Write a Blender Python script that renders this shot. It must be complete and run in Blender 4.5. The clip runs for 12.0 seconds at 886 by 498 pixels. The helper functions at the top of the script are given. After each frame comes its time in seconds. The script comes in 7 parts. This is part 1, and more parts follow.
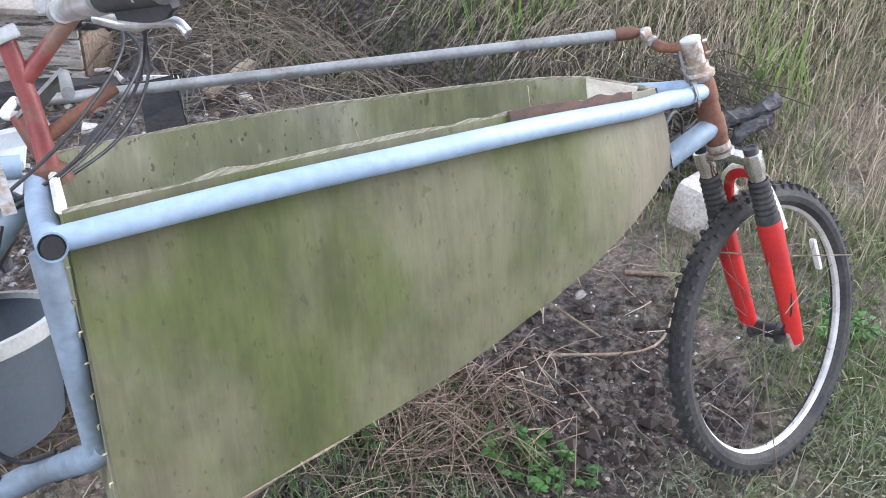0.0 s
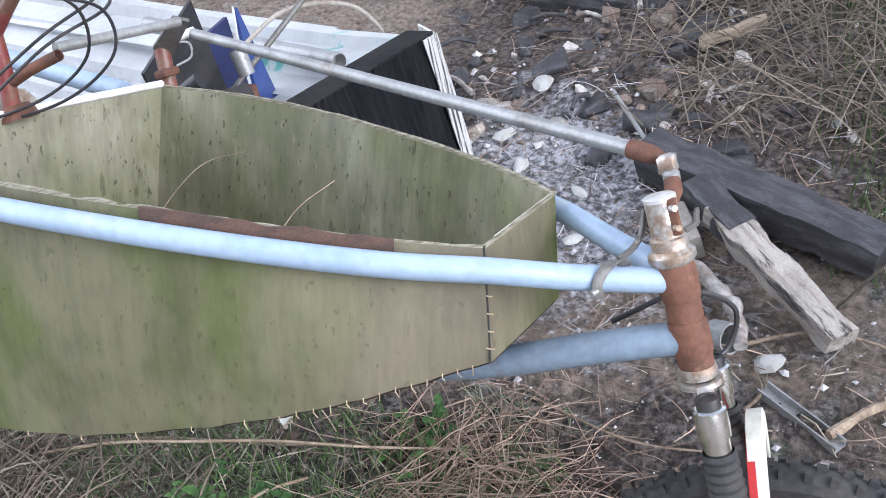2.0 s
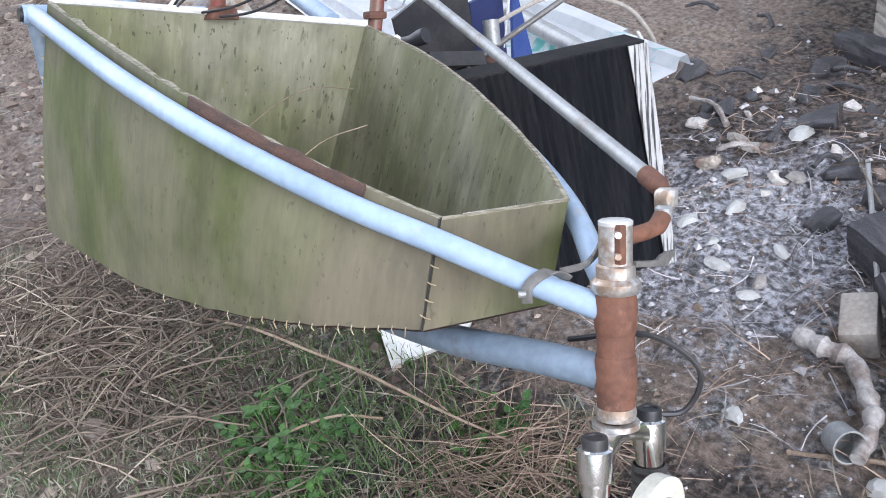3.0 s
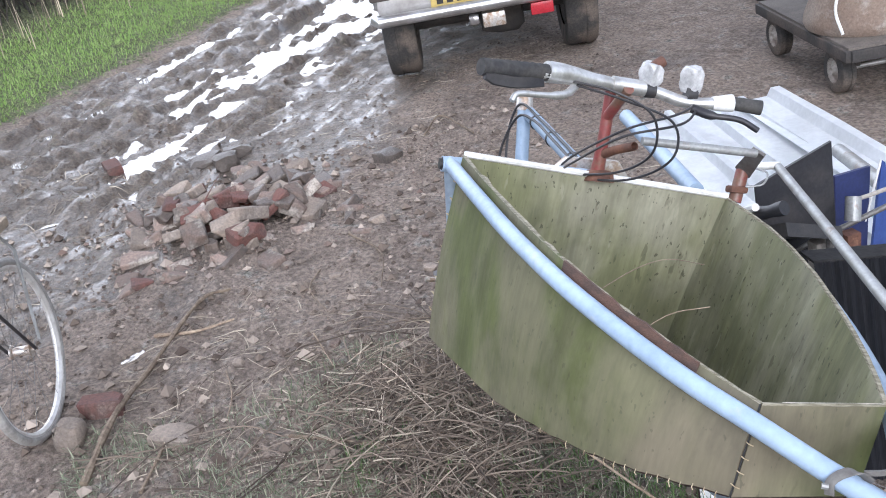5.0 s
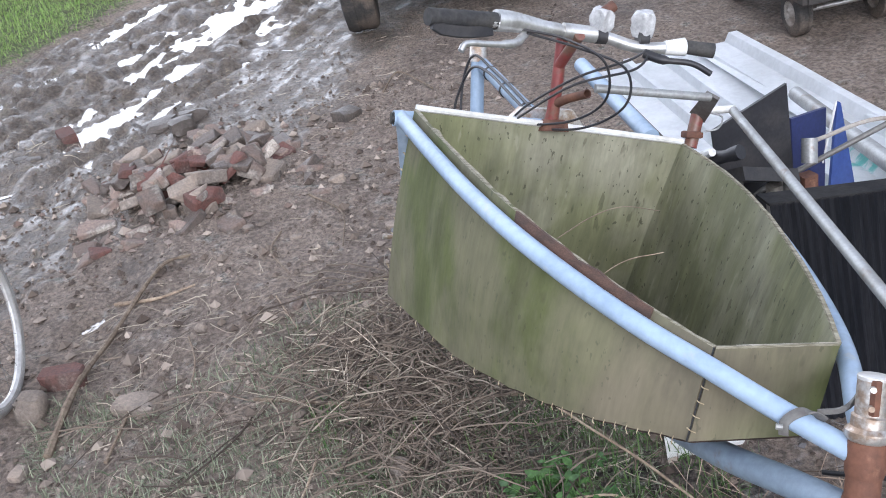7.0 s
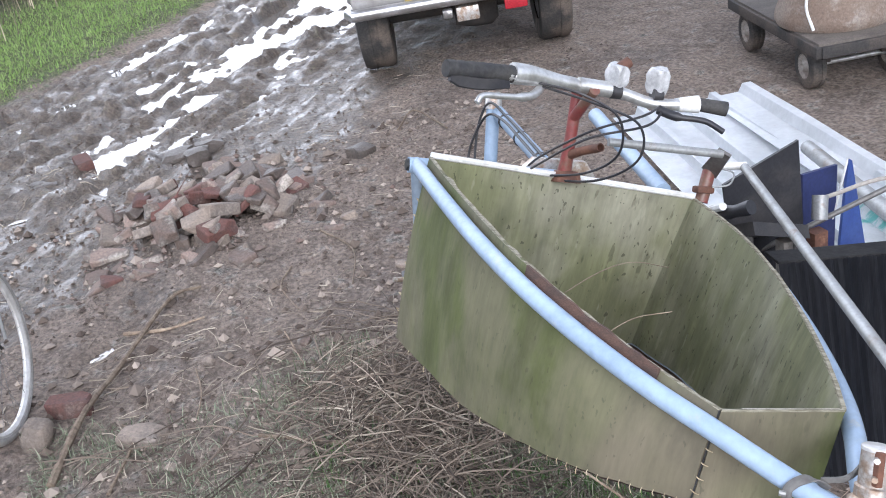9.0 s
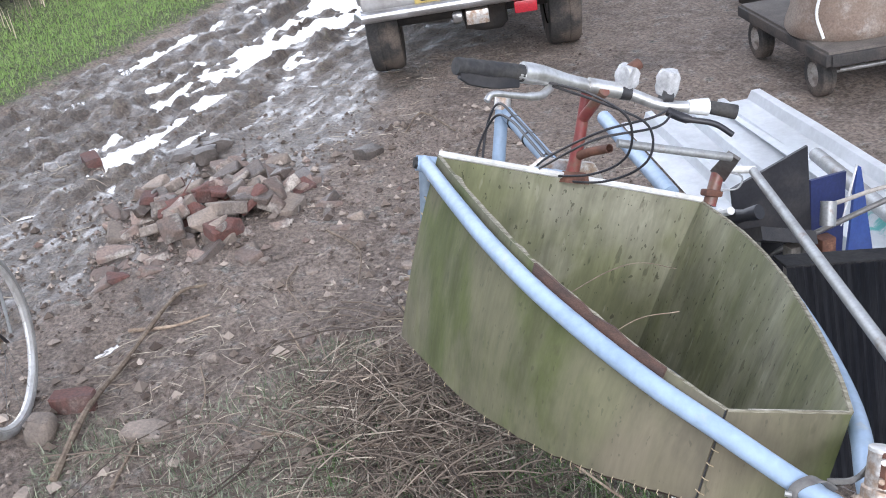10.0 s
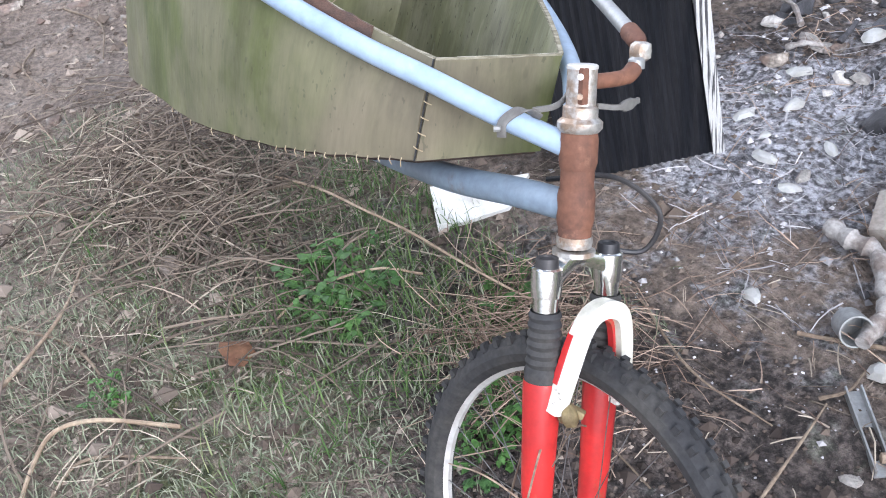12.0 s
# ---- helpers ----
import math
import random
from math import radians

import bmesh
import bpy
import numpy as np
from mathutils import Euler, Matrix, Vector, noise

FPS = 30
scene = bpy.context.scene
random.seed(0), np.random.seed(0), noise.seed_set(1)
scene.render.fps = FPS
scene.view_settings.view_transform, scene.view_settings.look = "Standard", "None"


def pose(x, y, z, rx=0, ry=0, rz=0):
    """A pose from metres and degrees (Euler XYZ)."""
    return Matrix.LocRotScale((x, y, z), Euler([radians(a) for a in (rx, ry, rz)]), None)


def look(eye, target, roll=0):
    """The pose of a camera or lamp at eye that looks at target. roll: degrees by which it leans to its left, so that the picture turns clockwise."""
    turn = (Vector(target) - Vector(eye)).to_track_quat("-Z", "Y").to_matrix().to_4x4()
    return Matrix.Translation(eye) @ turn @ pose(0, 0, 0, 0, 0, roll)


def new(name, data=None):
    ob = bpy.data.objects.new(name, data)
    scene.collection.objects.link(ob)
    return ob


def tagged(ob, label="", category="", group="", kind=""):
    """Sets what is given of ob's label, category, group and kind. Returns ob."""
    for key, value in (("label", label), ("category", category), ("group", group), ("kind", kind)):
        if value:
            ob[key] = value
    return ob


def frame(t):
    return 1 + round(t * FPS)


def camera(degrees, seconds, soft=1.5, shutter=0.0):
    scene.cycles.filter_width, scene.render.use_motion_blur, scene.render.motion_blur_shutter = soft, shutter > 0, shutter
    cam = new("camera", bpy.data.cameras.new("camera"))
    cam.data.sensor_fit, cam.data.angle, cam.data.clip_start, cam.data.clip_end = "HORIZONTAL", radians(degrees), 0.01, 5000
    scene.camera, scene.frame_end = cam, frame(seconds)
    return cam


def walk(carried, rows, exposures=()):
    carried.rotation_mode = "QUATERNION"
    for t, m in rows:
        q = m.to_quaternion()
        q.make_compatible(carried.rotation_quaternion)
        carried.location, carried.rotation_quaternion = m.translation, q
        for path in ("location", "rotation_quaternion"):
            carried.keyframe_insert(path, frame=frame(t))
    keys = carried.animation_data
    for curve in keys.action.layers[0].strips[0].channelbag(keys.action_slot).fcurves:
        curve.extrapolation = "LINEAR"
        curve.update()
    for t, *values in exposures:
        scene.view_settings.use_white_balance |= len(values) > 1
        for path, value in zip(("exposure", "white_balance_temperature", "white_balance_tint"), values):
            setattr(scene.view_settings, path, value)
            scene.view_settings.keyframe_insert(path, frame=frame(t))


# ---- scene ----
cam = camera(48.0, 12.0, 1.0)
PATH = [
    (0.0, (-1.61, -0.992, 1.744), (-0.683, 0.372, 0.613), 3.34),
    (0.5, (-1.047, -0.975, 1.857), (-0.47, 0.489, 0.624), 0.53),
    (1.0, (-0.738, -0.775, 1.82), (-0.399, 0.67, 0.479), -0.99),
    (1.5, (-0.432, -0.646, 1.844), (-0.433, 0.793, 0.455), -1.02),
    (2, (0.095, -0.672, 1.768), (-0.698, 0.67, 0.516), -12.8),
    (2.5, (0.252, -0.545, 1.717), (-0.814, 0.647, 0.517), -11.8),
    (3, (0.532, -0.418, 1.667), (-0.829, 0.511, 0.534), -9.5),
    (3.5, (0.718, -0.404, 1.729), (-0.843, 0.22, 0.646), -15.4),
    (3.7, (0.719, -0.417, 1.73), (-0.871, 0.161, 0.663), -13.8),
    (5.3, (0.717, -0.502, 1.899), (-1.061, -0.085, 1.084), -10.6),
    (5.5, (0.712, -0.497, 1.89), (-1.069, -0.076, 1.082), -10.5),
    (6, (0.706, -0.476, 1.868), (-1.026, -0.028, 0.973), -11.7),
    (6.5, (0.707, -0.471, 1.861), (-1.005, -0.011, 0.935), -12.2),
    (8.3, (0.705, -0.445, 1.859), (-0.998, -0.005, 0.906), -11.8),
    (8.5, (0.712, -0.462, 1.875), (-0.992, -0.012, 0.93), -11.4),
    (9, (0.711, -0.464, 1.898), (-1.03, -0.006, 1.028), -10.3),
    (9.5, (0.718, -0.469, 1.896), (-1.039, -0.014, 1.056), -10.3),
    (10, (0.713, -0.471, 1.883), (-1.036, -0.02, 1.024), -9.5),
    (10.5, (0.713, -0.475, 1.861), (-1.004, -0.009, 0.948), -10.1),
    (11, (0.74, -0.421, 1.718), (-0.857, 0.135, 0.651), -11.0),
    (11.5, (0.786, -0.397, 1.655), (-0.7, 0.226, 0.47), -13.4),
    (12, (0.793, -0.385, 1.645), (-0.631, 0.277, 0.405), -10.8),
]
walk(cam, [(t, look(eye, target, roll)) for t, eye, target, roll in PATH], [(t, stops, 5790, 13.0) for t, stops in ((0.0, 1.27), (0.5, 1.42), (1.5, 1.22), (3.0, 1.04), (3.5, 1.12), (5.5, 0.88), (6.5, 0.80), (8.5, 0.92), (9.5, 0.90), (10.5, 0.82), (11.0, 0.75), (11.5, 1.0), (12.0, 1.22))])

# ---- light ----
world = bpy.data.worlds.new("world")
scene.world = world
world.use_nodes = True
_n = world.node_tree.nodes
_sky = _n.new("ShaderNodeTexSky")
_sky.sky_type = "NISHITA"
_sky.sun_disc = False
_sky.sun_elevation = radians(33)
_sky.sun_rotation = radians(102)
_sky.air_density, _sky.dust_density, _sky.ozone_density = 1.0, 3.5, 2.0
_n["Background"].inputs["Strength"].default_value = 0.15
_hs = _n.new("ShaderNodeHueSaturation")  # a thin white overcast takes most of the blue out of the sky
_hs.inputs["Saturation"].default_value = 0.30
world.node_tree.links.new(_sky.outputs["Color"], _hs.inputs["Color"])
world.node_tree.links.new(_hs.outputs["Color"], _n["Background"].inputs["Color"])
sun = new("sun", bpy.data.lights.new("sun", "SUN"))
sun.data.energy, sun.data.angle, sun.data.color = 1.25, radians(64), (1.0, 0.98, 0.96)
sun.matrix_world = look((0, 0, 10), (15.06, 3.20, 0))


# ---- materials ----
def mat(name, base, second=None, scale=8.0, rough=0.8, metal=0.0, fine=90.0, fine_amt=0.25, bump=0.15, bump_dist=0.004,
        lo=0.4, hi=0.62, stretch=(1, 1, 1), turn=0.0, third=None, third_scale=3.0, third_lo=0.55, third_hi=0.7, rough2=None, vary=0.0, spec=0.5):
    m = bpy.data.materials.new(name)
    m.use_nodes = True
    nt = m.node_tree
    N, L = nt.nodes, nt.links
    b = N["Principled BSDF"]
    tc = N.new("ShaderNodeTexCoord")
    mp = N.new("ShaderNodeMapping")
    mp.inputs["Scale"].default_value = stretch
    rt = N.new("ShaderNodeMapping")
    rt.inputs["Rotation"].default_value = (0, radians(turn), 0)
    L.new(tc.outputs["Object"], rt.inputs["Vector"])
    L.new(rt.outputs["Vector"], mp.inputs["Vector"])

    def noise_tex(s, detail=6, r=0.6):
        t = N.new("ShaderNodeTexNoise")
        t.inputs["Scale"].default_value, t.inputs["Detail"].default_value, t.inputs["Roughness"].default_value = s, detail, r
        L.new(mp.outputs["Vector"], t.inputs["Vector"])
        return t

    def ramp(src, a, z):
        r = N.new("ShaderNodeMapRange")
        r.inputs["From Min"].default_value, r.inputs["From Max"].default_value = a, z
        r.interpolation_type = "SMOOTHSTEP"
        L.new(src, r.inputs["Value"])
        return r.outputs["Result"]

    def mix(fac, a, c, kind="MIX"):
        x = N.new("ShaderNodeMix")
        x.data_type, x.blend_type = "RGBA", kind
        for sock, v in ((x.inputs["Factor"], fac), (x.inputs["A"], a), (x.inputs["B"], c)):
            if hasattr(v, "links"):
                L.new(v, sock)
            elif isinstance(v, (int, float)):
                sock.default_value = v
            else:
                sock.default_value = (*v, 1)
        return x.outputs["Result"]

    second = second or tuple(c * 0.6 for c in base)
    n1 = noise_tex(scale)
    f1 = ramp(n1.outputs["Fac"], lo, hi)
    col = mix(f1, base, second)
    if third:
        f3 = ramp(noise_tex(third_scale, 8, 0.7).outputs["Fac"], third_lo, third_hi)
        col = mix(f3, col, third)
    n2 = noise_tex(fine, 4)
    grey = N.new("ShaderNodeMapRange")
    grey.inputs["To Min"].default_value, grey.inputs["To Max"].default_value = 1 - fine_amt, 1 + fine_amt
    grey.inputs["From Min"].default_value, grey.inputs["From Max"].default_value = 0.3, 0.7
    L.new(n2.outputs["Fac"], grey.inputs["Value"])
    col = mix(1.0, col, grey.outputs["Result"], "MULTIPLY")
    if vary:
        oi = N.new("ShaderNodeObjectInfo")
        hv = N.new("ShaderNodeMapRange")
        hv.inputs["To Min"].default_value, hv.inputs["To Max"].default_value = 1 - vary, 1 + vary
        L.new(oi.outputs["Random"], hv.inputs["Value"])
        col = mix(1.0, col, hv.outputs["Result"], "MULTIPLY")
    L.new(col, b.inputs["Base Color"])
    if rough2 is not None:
        rr = N.new("ShaderNodeMapRange")
        rr.inputs["To Min"].default_value, rr.inputs["To Max"].default_value = rough, rough2
        L.new(f1, rr.inputs["Value"])
        L.new(rr.outputs["Result"], b.inputs["Roughness"])
    else:
        b.inputs["Roughness"].default_value = rough
    b.inputs["Metallic"].default_value = metal
    b.inputs["Specular IOR Level"].default_value = spec
    if bump:
        bp = N.new("ShaderNodeBump")
        bp.inputs["Strength"].default_value, bp.inputs["Distance"].default_value = bump, bump_dist
        L.new(n2.outputs["Fac"], bp.inputs["Height"])
        L.new(bp.outputs["Normal"], b.inputs["Normal"])
    return m


def plywood(name, base, moss, bare, fleck):
    """Weathered ply under algae: run-off streaks down the sheet, green blooms, bare patches and dark mould flecks."""
    m = bpy.data.materials.new(name)
    m.use_nodes = True
    N, L = m.node_tree.nodes, m.node_tree.links
    b = N["Principled BSDF"]
    tc = N.new("ShaderNodeTexCoord")

    def tex(scale, stretch=(1, 1, 1), detail=6, r=0.6, off=0.0):
        rt = N.new("ShaderNodeMapping")
        rt.inputs["Rotation"].default_value = (0, radians(-18), 0)
        rt.inputs["Location"].default_value = (off, off * 0.7, -off)
        mp = N.new("ShaderNodeMapping")
        mp.inputs["Scale"].default_value = stretch
        t = N.new("ShaderNodeTexNoise")
        t.inputs["Scale"].default_value, t.inputs["Detail"].default_value, t.inputs["Roughness"].default_value = scale, detail, r
        L.new(tc.outputs["Object"], rt.inputs["Vector"])
        L.new(rt.outputs["Vector"], mp.inputs["Vector"])
        L.new(mp.outputs["Vector"], t.inputs["Vector"])
        return t.outputs["Fac"]

    def rng(src, a, z, lo=0.0, hi=1.0):
        r = N.new("ShaderNodeMapRange")
        r.interpolation_type = "SMOOTHSTEP"
        for k, v in (("From Min", a), ("From Max", z), ("To Min", lo), ("To Max", hi)):
            r.inputs[k].default_value = v
        L.new(src, r.inputs["Value"])
        return r.outputs["Result"]

    def mix(f, a, c, kind="MIX"):
        x = N.new("ShaderNodeMix")
        x.data_type, x.blend_type = "RGBA", kind
        for sock, v in ((x.inputs["Factor"], f), (x.inputs["A"], a), (x.inputs["B"], c)):
            if hasattr(v, "links"):
                L.new(v, sock)
            else:
                sock.default_value = v if isinstance(v, float) else (*v, 1)
        return x.outputs["Result"]

    bloom, streak, fine = tex(2.1, (1.6, 1.6, 1.0)), tex(6.0, (5, 5, 0.55), 6, 0.62, 3.0), tex(26.0, (4, 4, 0.6), 4, 0.6, 5.0)
    col = mix(rng(bloom, 0.40, 0.60), base, moss)
    col = mix(rng(tex(1.9, (1.3, 1.3, 0.9), 4, 0.5, 8.0), 0.50, 0.64, 0.0, 0.70), col, bare)
    col = mix(1.0, col, rng(streak, 0.30, 0.70, 1 - 0.12 * fleck, 1 + 0.12 * fleck), "MULTIPLY")
    col = mix(1.0, col, rng(tex(8.0, (1.0, 1.0, 0.7), 5, 0.6, 23.0), 0.32, 0.68, 0.80, 1.18), "MULTIPLY")
    col = mix(rng(tex(4.2, (1.0, 1.0, 0.8), 5, 0.55, 31.0), 0.58, 0.70, 0.0, 0.55), col, moss)
    col = mix(1.0, col, rng(fine, 0.28, 0.72, 0.93, 1.08), "MULTIPLY")
    col = mix(rng(tex(16.0, (2.2, 2.2, 0.8), 3, 0.5, 11.0), 0.655, 0.715, 0.0, 0.34 * fleck), col, (0.045, 0.042, 0.022))
    col = mix(rng(tex(60.0, (1.5, 1.5, 0.8), 2, 0.5, 2.0), 0.66, 0.70, 0.0, 0.5 * fleck), col, (0.04, 0.04, 0.022))
    col = mix(rng(tex(11.0, (4, 4, 0.9), 3, 0.5, 17.0), 0.64, 0.72, 0.0, max(0.0, 0.7 * fleck - 0.55)), col, (0.40, 0.385, 0.29))
    L.new(col, b.inputs["Base Color"])
    L.new(rng(bloom, 0.3, 0.7, 0.62, 0.85), b.inputs["Roughness"])
    bp = N.new("ShaderNodeBump")
    bp.inputs["Strength"].default_value, bp.inputs["Distance"].default_value = 0.25, 0.003
    L.new(fine, bp.inputs["Height"])
    L.new(bp.outputs["Normal"], b.inputs["Normal"])
    return m



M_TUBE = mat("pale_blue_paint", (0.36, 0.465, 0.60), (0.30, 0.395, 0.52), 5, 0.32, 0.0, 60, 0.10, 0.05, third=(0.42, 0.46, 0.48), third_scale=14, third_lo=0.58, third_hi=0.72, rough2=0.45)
# the blue paint darkened for shade under the box, with brown grime
M_TUBE_SHADED_DIRTY = mat("shaded_grimy_blue_paint", (0.235, 0.300, 0.375), (0.185, 0.225, 0.270), 6, 0.45, 0.0, 60, 0.15, 0.08, third=(0.20, 0.17, 0.14), third_scale=9, third_lo=0.58, third_hi=0.72)
M_OLDPLANK = mat("ash_grey_plank", (0.40, 0.37, 0.33), (0.26, 0.23, 0.20), 6, 0.85, fine_amt=0.3, bump=0.4, stretch=(1, 7, 7), third=(0.05, 0.048, 0.046), third_scale=4, third_lo=0.54, third_hi=0.62)
M_RUST = mat("rust", (0.185, 0.083, 0.050), (0.115, 0.055, 0.038), 9, 0.75, 0.1, 90, 0.2, 0.25, third=(0.25, 0.125, 0.075), third_scale=22)
M_GALV = mat("galvanised_steel", (0.36, 0.37, 0.37), (0.27, 0.27, 0.26), 12, 0.42, 0.35, 120, 0.14, 0.1, third=(0.24, 0.20, 0.17), third_scale=8, third_lo=0.60)
M_RUSTY_CHROME = mat("tarnished_steel", (0.62, 0.60, 0.57), (0.36, 0.27, 0.20), 30, 0.32, 0.7, 160, 0.2, 0.2, third=(0.25, 0.12, 0.07), third_scale=18, third_lo=0.6, rough2=0.6)
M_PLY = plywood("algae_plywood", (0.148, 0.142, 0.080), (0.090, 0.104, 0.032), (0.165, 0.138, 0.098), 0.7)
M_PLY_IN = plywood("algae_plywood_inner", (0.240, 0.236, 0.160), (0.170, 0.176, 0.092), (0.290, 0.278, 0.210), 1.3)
M_PLY_EDGE = mat("plywood_edge", (0.34, 0.315, 0.24), (0.19, 0.17, 0.115), 30, 0.85, stretch=(1, 1, 12))
M_BAREPLY = mat("bare_veneer", (0.74, 0.69, 0.60), (0.60, 0.54, 0.45), 9, 0.8, fine_amt=0.15, stretch=(1, 1, 4))
M_CANE = mat("pale_cane", (0.42, 0.33, 0.235), (0.30, 0.22, 0.15), 14, 0.75, fine_amt=0.2)
M_WOODSTRIP = mat("brown_wood", (0.125, 0.072, 0.052), (0.085, 0.055, 0.043), 8, 0.85, stretch=(1, 6, 6))
M_RED = mat("faded_red_paint", (0.26, 0.055, 0.050), (0.19, 0.045, 0.040), 6, 0.4, third=(0.17, 0.095, 0.065), third_scale=10, third_lo=0.47, third_hi=0.60, fine_amt=0.15)
M_FORKRED = mat("red_fork_paint", (0.56, 0.032, 0.03), (0.42, 0.028, 0.028), 8, 0.3, fine_amt=0.1, third=(0.30, 0.12, 0.06), third_scale=11, third_lo=0.56, third_hi=0.66, bump=0.03)
M_RUBBER = mat("black_rubber", (0.030, 0.030, 0.032), (0.055, 0.052, 0.048), 12, 0.75, fine_amt=0.3)
M_BLACK = mat("black_plastic", (0.022, 0.022, 0.026), (0.045, 0.042, 0.042), 7, 0.45, fine_amt=0.2)
M_SPOKE = mat("dull_spoke_wire", (0.20, 0.20, 0.20), (0.13, 0.12, 0.11), 20, 0.45, 0.5)
M_WIRE = mat("straw_wire", (0.50, 0.42, 0.28), (0.34, 0.26, 0.16), 20, 0.6)
M_CHROMED = mat("worn_chrome", (0.82, 0.82, 0.81), (0.62, 0.60, 0.56), 18, 0.14, 0.95, 120, 0.08, 0.05, third=(0.30, 0.20, 0.14), third_scale=24, third_lo=0.68, third_hi=0.74)
M_ALLOY = mat("dull_alloy", (0.68, 0.68, 0.67), (0.50, 0.49, 0.47), 20, 0.35, 0.75, 100, 0.1, 0.08)
M_BRASS = mat("dirty_brass", (0.34, 0.27, 0.14), (0.20, 0.15, 0.08), 20, 0.5, 0.4)
M_BRACE = mat("scuffed_white_alloy", (0.78, 0.77, 0.72), (0.62, 0.60, 0.50), 12, 0.45, fine_amt=0.1, bump=0.05, third=(0.10, 0.09, 0.08), third_scale=26, third_lo=0.62, third_hi=0.68)
M_WHITE = mat("white_plastic", (0.78, 0.78, 0.76), (0.62, 0.61, 0.57), 12, 0.45, fine_amt=0.1, bump=0.05)
M_SHEET = mat("white_corrugated_sheet", (0.88, 0.90, 0.92), (0.78, 0.80, 0.81), 3, 0.40, 0.0, 30, 0.06, 0.05, third=(0.60, 0.57, 0.53), third_scale=5, third_lo=0.66, third_hi=0.80)
M_TEAL = mat("white_sheet_with_teal_paint", (0.88, 0.90, 0.92), (0.80, 0.83, 0.84), 3, 0.4, fine_amt=0.06, third=(0.25, 0.66, 0.63), third_scale=1.1, third_lo=0.60, third_hi=0.66, stretch=(0.8, 5, 1))
M_PANEL = mat("black_ribbed_panel", (0.020, 0.022, 0.028), (0.035, 0.036, 0.042), 4, 0.42, 0, 40, 0.3, 0.1, stretch=(8, 8, 0.6), third=(0.42, 0.42, 0.40), third_scale=2.2, third_lo=0.68, third_hi=0.73, spec=0.4)
M_BRICK = mat("muddy_brick", (0.225, 0.165, 0.135), (0.175, 0.150, 0.130), 9, 0.8, fine_amt=0.3, bump=0.5, bump_dist=0.01, third=(0.36, 0.32, 0.275), third_scale=6, third_lo=0.50, third_hi=0.62, vary=0.35)
M_MUDBRICK = mat("mud_caked_brick", (0.120, 0.092, 0.075), (0.085, 0.070, 0.060), 9, 0.45, fine_amt=0.3, bump=0.5, bump_dist=0.01, third=(0.24, 0.20, 0.165), third_scale=7, third_lo=0.54, third_hi=0.66, vary=0.3)
M_MUD = mat("wet_mud", (0.085, 0.072, 0.062), (0.13, 0.11, 0.095), 9, 0.42, fine_amt=0.3, bump=0.6, bump_dist=0.012)
M_REDBRICK = mat("red_brick", (0.135, 0.062, 0.050), (0.110, 0.064, 0.054), 9, 0.85, fine_amt=0.3, bump=0.5, third=(0.22, 0.175, 0.15), third_scale=6, vary=0.2)
M_STONE = mat("pale_stone", (0.29, 0.235, 0.190), (0.20, 0.168, 0.142), 7, 0.85, fine_amt=0.25, bump=0.6, bump_dist=0.01, third=(0.36, 0.31, 0.265), third_scale=5, vary=0.25)
M_BLOCK = mat("concrete_block", (0.60, 0.57, 0.53), (0.46, 0.41, 0.38), 9, 0.9, fine_amt=0.25, bump=0.6, bump_dist=0.012)
M_CHAR = mat("charred_wood", (0.035, 0.034, 0.037), (0.070, 0.068, 0.074), 9, 0.6, fine_amt=0.4, bump=0.5, third=(0.10, 0.10, 0.12), third_scale=7, stretch=(1, 5, 5))
M_WOOD = mat("weathered_wood", (0.36, 0.29, 0.21), (0.24, 0.19, 0.14), 6, 0.85, fine_amt=0.3, bump=0.4, stretch=(1, 7, 7), third=(0.14, 0.11, 0.09), third_scale=3, vary=0.2)
M_TWIG = mat("dry_twig", (0.30, 0.235, 0.17), (0.19, 0.14, 0.10), 20, 0.85, fine_amt=0.3, vary=0.35)
M_ASHWOOD = mat("ashy_branch", (0.40, 0.38, 0.36), (0.20, 0.165, 0.145), 12, 0.9, fine_amt=0.3, bump=0.4)
M_TYRE = mat("muddy_tyre", (0.040, 0.038, 0.036), (0.13, 0.105, 0.085), 5, 0.85, fine_amt=0.3)
M_TRUCK = mat("silver_car_paint", (0.44, 0.43, 0.42), (0.33, 0.31, 0.29), 2.5, 0.35, 0.35, 50, 0.1, 0.02, third=(0.30, 0.25, 0.21), third_scale=2, third_lo=0.55)
M_TRUCKDARK = mat("dark_underbody", (0.04, 0.037, 0.035), (0.08, 0.065, 0.055), 5, 0.8)
M_CHROME = mat("muddy_chrome", (0.55, 0.55, 0.56), (0.40, 0.39, 0.38), 6, 0.28, 0.8, 60, 0.12, 0.03)
M_PLATE = mat("yellow_plate", (0.50, 0.38, 0.12), (0.40, 0.31, 0.12), 6, 0.4, fine_amt=0.08, bump=0)
M_INK = mat("black_ink", (0.02, 0.02, 0.02), (0.03, 0.03, 0.03), 6, 0.5, bump=0)
M_LAMP = mat("red_lens", (0.42, 0.025, 0.035), (0.33, 0.02, 0.03), 6, 0.25, bump=0)
M_CLEARGREY = mat("grey_lens", (0.55, 0.55, 0.55), (0.4, 0.4, 0.4), 20, 0.2, bump=0)
M_GREYTYRE = mat("worn_grey_tyre", (0.38, 0.37, 0.35), (0.28, 0.265, 0.245), 12, 0.7, fine_amt=0.15)
M_CARTBED = mat("muddy_cart_bed", (0.13, 0.112, 0.095), (0.085, 0.072, 0.062), 5, 0.8, fine_amt=0.2)
